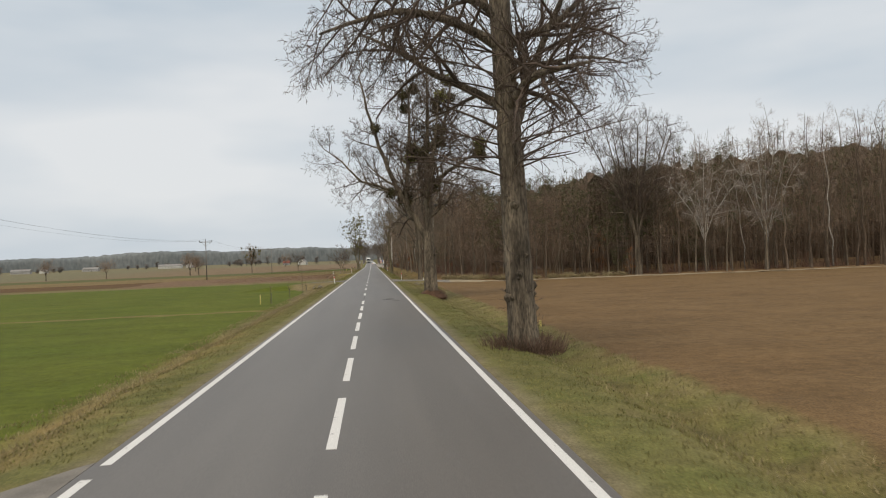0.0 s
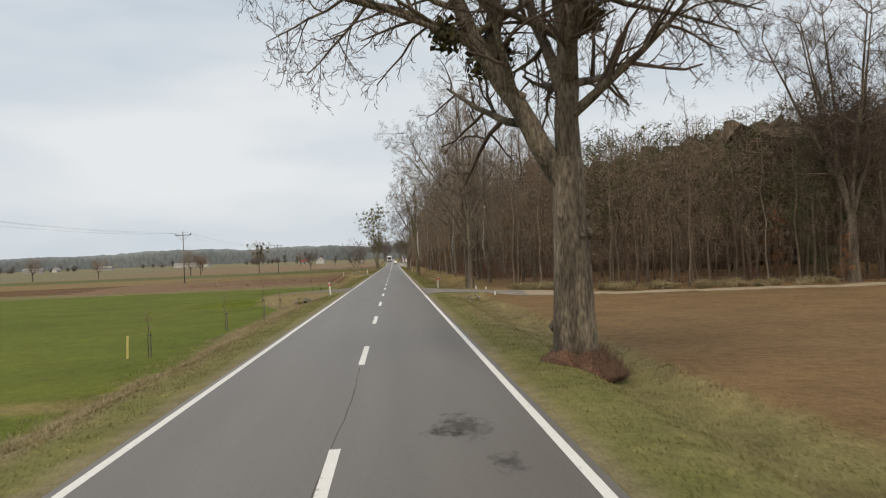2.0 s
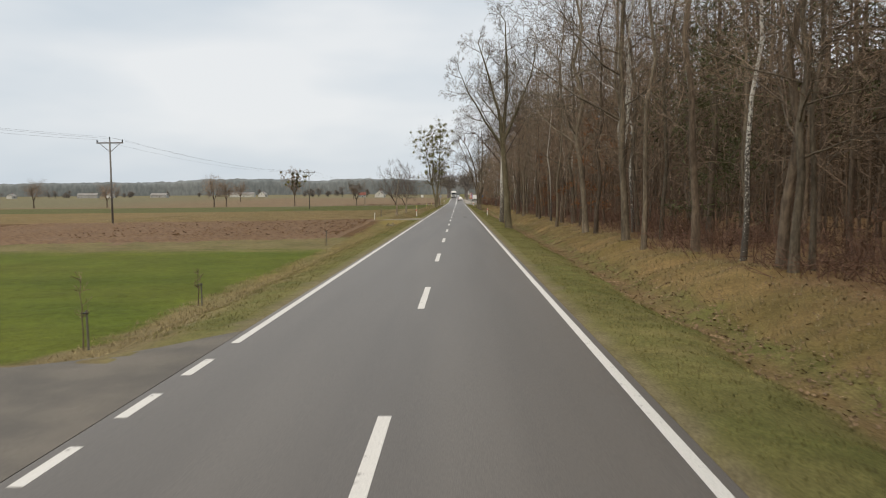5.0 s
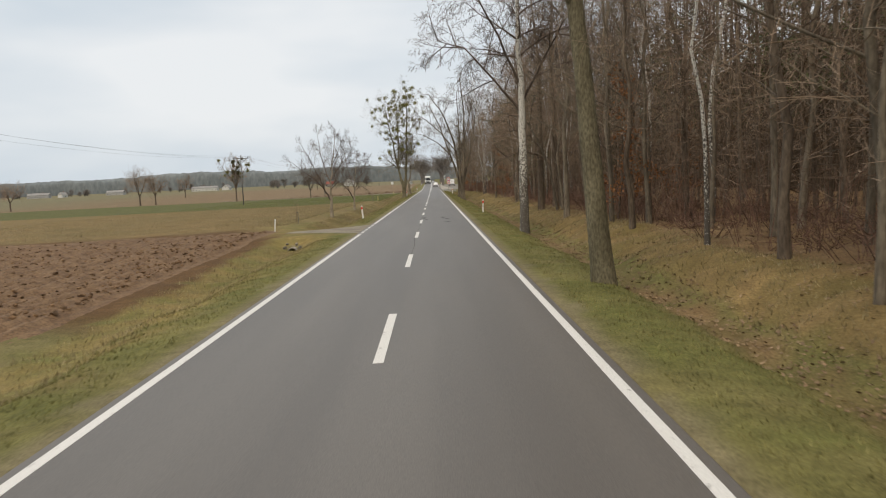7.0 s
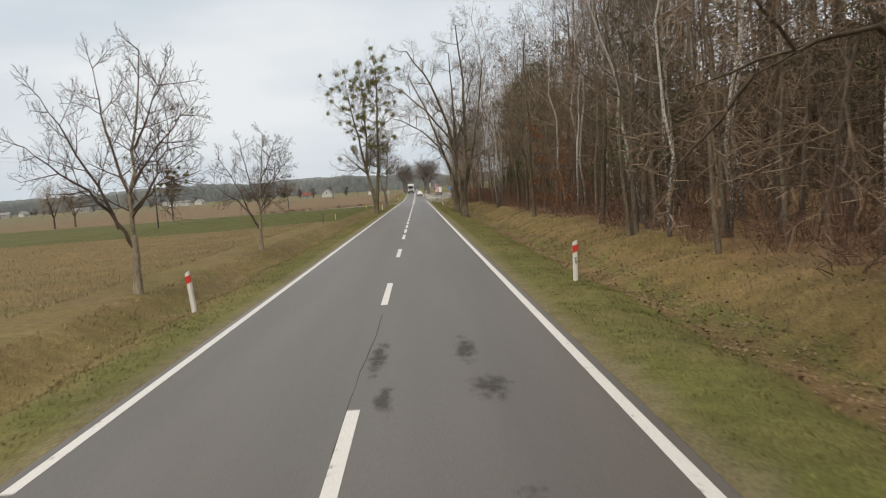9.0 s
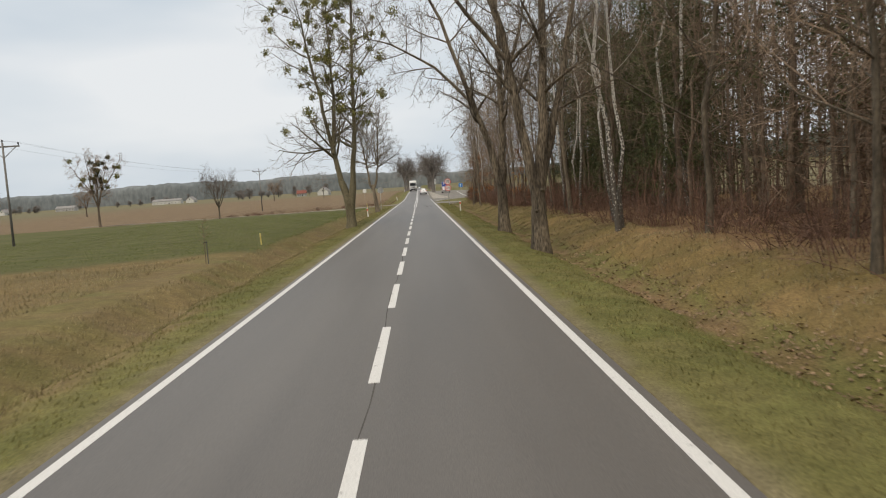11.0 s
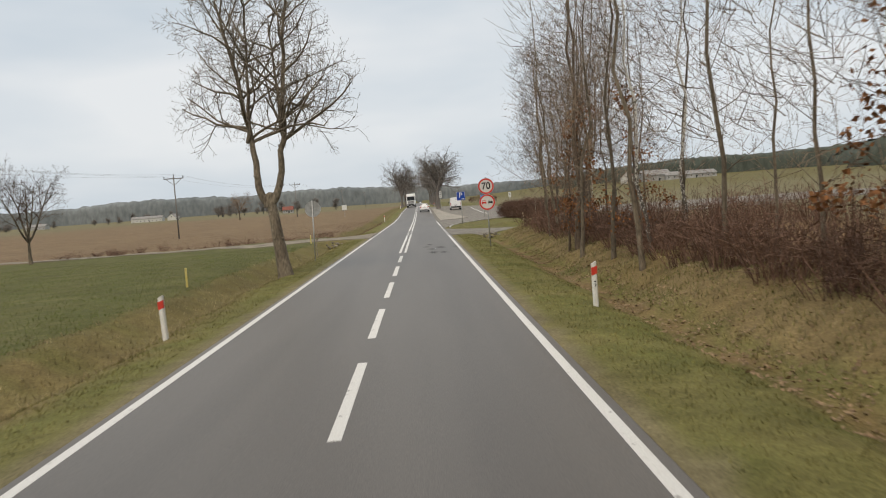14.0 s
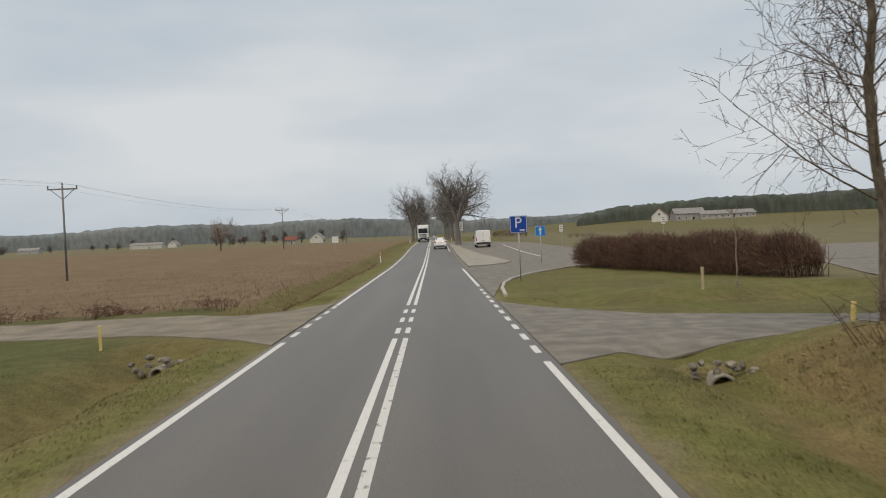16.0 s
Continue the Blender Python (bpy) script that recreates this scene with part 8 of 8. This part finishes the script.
def build_van(place):
    ob = thing("van", place, "white panel van parked in the lay-by", "van")
    S = body_section
    body = loft([S(2.5, 0.35, 0.85, 0.95, 0.85, 0.88, 0.7), S(1.9, 0.30, 1.05, 1.25, 0.97, 0.98, 0.78), S(1.2, 0.30, 1.2, 2.0, 0.98, 0.99, 0.84), S(0.7, 0.30, 1.25, 2.22, 0.98, 0.99, 0.88),
                 S(-2.3, 0.32, 1.25, 2.24, 0.98, 0.99, 0.90), S(-2.42, 0.4, 1.2, 2.18, 0.96, 0.97, 0.88)])
    part("body", body, M_CAR, ob, "white painted body")
    for s in (-1, 1):
        panel(ob, "rear_door_panel", [(s * 0.08, -2.425, 1.38), (s * 0.74, -2.425, 1.38), (s * 0.70, -2.425, 1.86), (s * 0.08, -2.425, 1.86)], M_CAR, "white blank rear door panel", (0, -1, 0), 0.02)
        panel(ob, "tail_light", [(s * 0.84, -2.43, 0.82), (s * 0.95, -2.41, 0.82), (s * 0.95, -2.41, 1.30), (s * 0.84, -2.43, 1.30)], M_LAMP, "tall red tail lamp", (0, -1, 0), 0.03)
        panel(ob, "side_window", [(s * 0.985, 1.6, 1.28), (s * 0.985, 0.6, 1.28), (s * 0.89, 0.6, 1.9), (s * 0.89, 1.1, 1.9)], M_GLASS, "", (s, 0, 0), 0.02)
        bm = bmesh.new()
        add_box(bm, s * 1.1 - 0.1, s * 1.1 + 0.1, 1.45, 1.6, 1.2, 1.5, 0.03)
        part("wing_mirror", bm, M_TRIM, ob)
        for y in (1.6, -1.5):
            wheel(ob, s * 0.86, y, 0.34, 0.11)
    bm = bmesh.new()
    add_box(bm, -0.94, 0.94, -2.52, -2.3, 0.42, 0.66, 0.04)
    part("rear_bumper", bm, M_TRIM, ob, "black rear bumper")
    bm = bmesh.new()
    add_box(bm, -0.008, 0.008, -2.445, -2.4, 0.68, 2.12)
    part("door_seam", bm, M_TRIM, ob)
    bm = bmesh.new()
    add_box(bm, -0.26, 0.26, -2.45, -2.41, 0.78, 0.89, 0.005)
    plate = part("number_plate", bm, M_SIGN_WHITE, ob)
    bm = bmesh.new()
    add_box(bm, -0.2, 0.2, -2.455, -2.449, 0.81, 0.86)
    part("plate_bar", bm, M_BLACK, plate)
    panel(ob, "windscreen", [(-0.8, 1.92, 1.28), (0.8, 1.92, 1.28), (0.72, 1.28, 1.95), (-0.72, 1.28, 1.95)], M_GLASS, "dark windscreen", (0, 1, 0.5), 0.02)
    return ob


def build_truck(place):
    """Oncoming lorry; built facing +y and turned round."""
    ob = thing("truck", place, "oncoming white lorry with dark windscreen and trailer", "truck", "", 180)
    bm = bmesh.new()
    add_box(bm, -1.24, 1.24, -1.3, 0.9, 0.9, 3.1, 0.12)
    cab = part("cab", bm, M_CAR, ob, "white driver's cab")
    bm = bmesh.new()
    add_box(bm, -1.15, 1.15, -1.3, 0.55, 3.08, 3.75, 0.2)
    part("roof_fairing", bm, M_CAR, cab)
    panel(ob, "windscreen", [(-1.08, 0.905, 1.95), (1.08, 0.905, 1.95), (1.02, 0.905, 2.85), (-1.02, 0.905, 2.85)], M_GLASS, "dark windscreen", (0, 1, 0), 0.02)
    bm = bmesh.new()
    add_box(bm, -1.1, 1.1, 0.7, 0.94, 2.86, 3.05, 0.04)
    part("sun_visor", bm, M_TRIM, ob)
    bm = bmesh.new()
    for k in range(4):
        add_box(bm, -0.85, 0.85, 0.88, 0.93, 1.1 + 0.18 * k, 1.2 + 0.18 * k, 0.01)
    part("grille", bm, M_TRIM, ob, "dark slatted grille")
    bm = bmesh.new()
    add_box(bm, -1.24, 1.24, 0.6, 1.0, 0.32, 0.98, 0.08)
    b = part("bumper", bm, M_TRIM, ob, "dark front bumper")
    for s in (-1, 1):
        bm = bmesh.new()
        add_box(bm, s * 0.95 - 0.2, s * 0.95 + 0.2, 0.97, 1.02, 0.62, 0.84, 0.02)
        part("headlamp", bm, M_HEADLAMP, b, "clear headlamp")
        bm = bmesh.new()
        add_box(bm, s * 1.42 - 0.12, s * 1.42 + 0.12, 0.6, 0.75, 1.9, 2.7, 0.04)
        part("wing_mirror", bm, M_TRIM, ob)
        for y in (0.0, -3.4, -9.0, -10.3):
            wheel(ob, s * 1.05, y, 0.5, 0.15)
    bm = bmesh.new()
    add_box(bm, -1.25, 1.25, -13.5, -1.7, 1.2, 3.9, 0.05)
    part("trailer", bm, M_SIGN_WHITE, ob, "white box trailer")
    bm = bmesh.new()
    add_box(bm, -0.5, 0.5, -13.2, 0.4, 0.7, 1.0, 0.02)
    part("chassis", bm, M_TRIM, ob)
    bm = bmesh.new()
    add_box(bm, -0.26, 0.26, 1.0, 1.012, 0.42, 0.53, 0.004)
    part("plate_bar", bm, M_SIGN_WHITE, b)


build_suv((1.75, 452.0, float(road_z(452)) + 0.0))
van = build_van((8.0, 452.0, float(land_z(8.0, 452.0)) + 0.03))
van.scale = (1.1, 1.1, 1.1)
build_truck((-1.6, 516.0, float(road_z(516)) + 0.0))


# ---- farms and houses ----
def build_house(place, w, d, eave, ridge, roof, label, turn=0, rows=1, bays=4, chimney=True, gable_window=True):
    """Plastered house with pitched roof; the ridge runs along its width."""
    ob = thing("house", place, label, "house", "farm buildings", turn)
    bm = bmesh.new()
    pts = [(-d / 2, -1.0), (d / 2, -1.0), (d / 2, eave), (0, ridge - 0.15), (-d / 2, eave)]
    add_poly(bm, [(-w / 2, y, z) for y, z in pts], w, (1, 0, 0))
    wall = part("wall", bm, M_PLASTER if "white" in label else M_FARM, ob)
    for s in (-1, 1):
        bm = bmesh.new()
        k = (ridge - eave) / (d / 2)
        e = d / 2 + 0.5
        add_poly(bm, [(-w / 2 - 0.4, s * e, eave - 0.5 * k), (-w / 2 - 0.4, s * e, eave - 0.5 * k + 0.22), (-w / 2 - 0.4, 0, ridge + 0.22), (-w / 2 - 0.4, 0, ridge)], w + 0.8, (1, 0, 0))
        part("roof", bm, roof, ob)
    if chimney:
        bm = bmesh.new()
        add_box(bm, w * 0.2 - 0.3, w * 0.2 + 0.3, -0.3, 0.3, ridge - 0.6, ridge + 1.0, 0.03)
        part("chimney", bm, M_ROOF_RED, ob)
    for r in range(rows):
        for b in range(bays):
            x = -w / 2 + w * (b + 0.5) / bays
            z = 0.9 + r * 2.7
            for s in (-1, 1):
                bm = bmesh.new()
                add_box(bm, x - 0.55, x + 0.55, s * (d / 2 + 0.02) - 0.03, s * (d / 2 + 0.02) + 0.03, z, z + 1.3)
                win = part("window", bm, M_SIGN_WHITE, ob, "window with a pale frame")
                bm = bmesh.new()
                add_box(bm, x - 0.45, x + 0.45, s * (d / 2 + 0.04) - 0.02, s * (d / 2 + 0.04) + 0.02, z + 0.1, z + 1.2)
                part("pane", bm, M_GLASS, win)
    if gable_window:
        for s in (-1, 1):
            bm = bmesh.new()
            add_box(bm, s * (w / 2 + 0.02) - 0.04, s * (w / 2 + 0.02) + 0.04, -0.6, 0.6, eave + 0.2, eave + 1.5)
            part("window", bm, M_GLASS, ob)
    bm = bmesh.new()
    add_box(bm, w * 0.1 - 0.5, w * 0.1 + 0.5, -d / 2 - 0.06, -d / 2 + 0.02, 0, 2.1)
    part("door", bm, M_TRIM, ob)
    return ob


for x, y, w, d, e, r, roof, turn, lab, rows, bays in (
        (-263, 1060, 40, 12, 4.6, 7.4, M_ROOF_GREY, 0, "long whitewashed barn with a grey roof", 1, 8), (-236, 1052, 9, 12, 4.0, 8.4, M_ROOF_GREY, 75, "white gabled house beside a long barn", 1, 3),
        (-70, 815, 9, 11, 3.6, 8.2, M_ROOF_GREY, 80, "white house with a steep gable", 1, 3), (-87, 818, 9, 9, 3.0, 5.8, M_ROOF_RED, 5, "low house with a red tiled roof", 1, 4),
        (-430, 1010, 30, 12, 4.5, 7.5, M_ROOF_GREY, 8, "long pale farm shed far off", 1, 7), (-395, 990, 10, 9, 3.6, 7.6, M_ROOF_GREY, 70, "white gabled farmhouse near sheds", 1, 3),
        (-350, 1020, 26, 11, 4.0, 6.8, M_ROOF_GREY, -5, "pale low farm building far off", 1, 6), 
        (-520, 900, 24, 11, 4.0, 7.0, M_ROOF_RED, 15, "pale farm building with a red roof", 1, 5), (-560, 905, 12, 10, 4.0, 8.0, M_ROOF_GREY, 60, "white gabled house far off", 1, 4),
        (-480, 940, 10, 9, 3.6, 7.0, M_ROOF_GREY, 80, "small white house far off", 1, 3),
        (150, 850, 12, 10, 4.0, 8.6, M_ROOF_RED, 70, "white farmhouse with a dark red roof", 1, 3), (172, 862, 20, 12, 4.5, 8.0, M_ROOF_GREY, 0, "grey-roofed farm barn beside sheds", 1, 4),
        (196, 858, 36, 14, 3.0, 5.4, M_ROOF_GREY, -3, "long low farm shed with a pale roof", 1, 9)):
    house = build_house(on_land(x, y), w, d, e, r, roof, lab, turn, rows, bays)
    if x < 0:
        house.scale = (0.74, 0.74, 0.74)


# ---- distant woods ----
def build_far_woods(name, label, mat, line, depth, seed, step=4.0):
    """A closed canopy seen from far off; line: x, y, height of the tree tops along its front."""
    rng = np.random.RandomState(seed)
    line = np.array(line, float)
    run = np.concatenate([[0], np.cumsum(np.hypot(np.diff(line[:, 0]), np.diff(line[:, 1])))])
    s = np.arange(0, run[-1], step)
    x, y, top = (np.interp(s, run, line[:, k]) for k in range(3))
    rows = []
    for k, (back, share) in enumerate(((0, -0.1), (0.2, 0.5), (0.8, 0.82), (3, 0.95), (9, 1.0), (18, 0.97), (depth, 0.98))):
        bx, by = x + rng.uniform(-1, 1, len(s)), y + back + rng.uniform(-1, 1, len(s)) * (k > 0)
        ground_z = land_z(bx, by)
        crowns = (rng.uniform(-1.0, 1.0, len(s)) + 0.8 * np.sin(s / 9.0 + k) * np.sin(s / 23.0)) * (k > 0)
        rows.append(np.stack([bx, by, ground_z + (top - ground_z) * share + crowns * (1.3 if k > 1 else 0.8)], 1))
    grid = np.stack(rows)
    n, m = grid.shape[:2]
    i = (np.arange(n - 1)[:, None] * m + np.arange(m - 1)[None, :]).ravel()
    return tagged(new(name, mesh_from_arrays(name, grid.reshape(-1, 3), np.stack([i, i + 1, i + m + 1, i + m], 1), mat)), label, "woods", kind="stuff")


# The ridge's haze lies in its material colour only.
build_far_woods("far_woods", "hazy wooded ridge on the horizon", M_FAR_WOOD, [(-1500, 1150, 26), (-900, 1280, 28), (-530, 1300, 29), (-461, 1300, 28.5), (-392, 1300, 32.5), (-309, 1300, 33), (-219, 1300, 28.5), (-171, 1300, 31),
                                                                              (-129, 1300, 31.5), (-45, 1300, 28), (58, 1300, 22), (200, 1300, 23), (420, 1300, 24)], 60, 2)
build_far_woods("far_pines", "dark wooded rise beyond the meadow", M_FAR_PINE, [(112, 942, 12), (124, 940, 15.5), (169, 940, 21.0), (243, 940, 23.5), (300, 930, 23), (352, 900, 24.0), (520, 760, 22), (760, 560, 20)], 60, 5, 3.0)


build_far_woods("far_pines", "dark pine wood edge on the rising ground", M_FAR_PINE, [(187, 630, 8), (190, 628, 11), (196, 624, 14), (206, 616, 16), (230, 600, 17.5), (300, 560, 18.5), (430, 520, 19)], 14, 9, 1.6)


def build_far_tree(place, h, r, label, seed):
    """Rounded field tree far off: short stem and a haze-tinted crown of many small tufts."""
    rng = random.Random(seed)
    ob = thing("far_tree", place, label, "tree", "distant trees")
    bm = bmesh.new()
    add_cone(bm, (0, 0, -0.5), (0, 0, h * 0.5), 0.3, 0.2, 6)
    part("trunk", bm, M_FAR_PINE, ob)
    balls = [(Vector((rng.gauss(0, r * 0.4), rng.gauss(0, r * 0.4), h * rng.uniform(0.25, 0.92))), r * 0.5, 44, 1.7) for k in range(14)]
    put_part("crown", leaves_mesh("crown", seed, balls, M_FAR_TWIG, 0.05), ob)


rng = random.Random(31)
for k in range(46):
    x, y = (rng.uniform(-480, -150), rng.uniform(1085, 1100)) if k % 2 else (rng.uniform(-160, -20), rng.uniform(836, 860)) if k % 4 else (rng.uniform(-640, -420), rng.uniform(1000, 1060))
    build_far_tree(on_land(x, y), rng.uniform(5, 10.5), rng.uniform(1.8, 3.4), "hazy bare tree near distant farms", 900 + k)
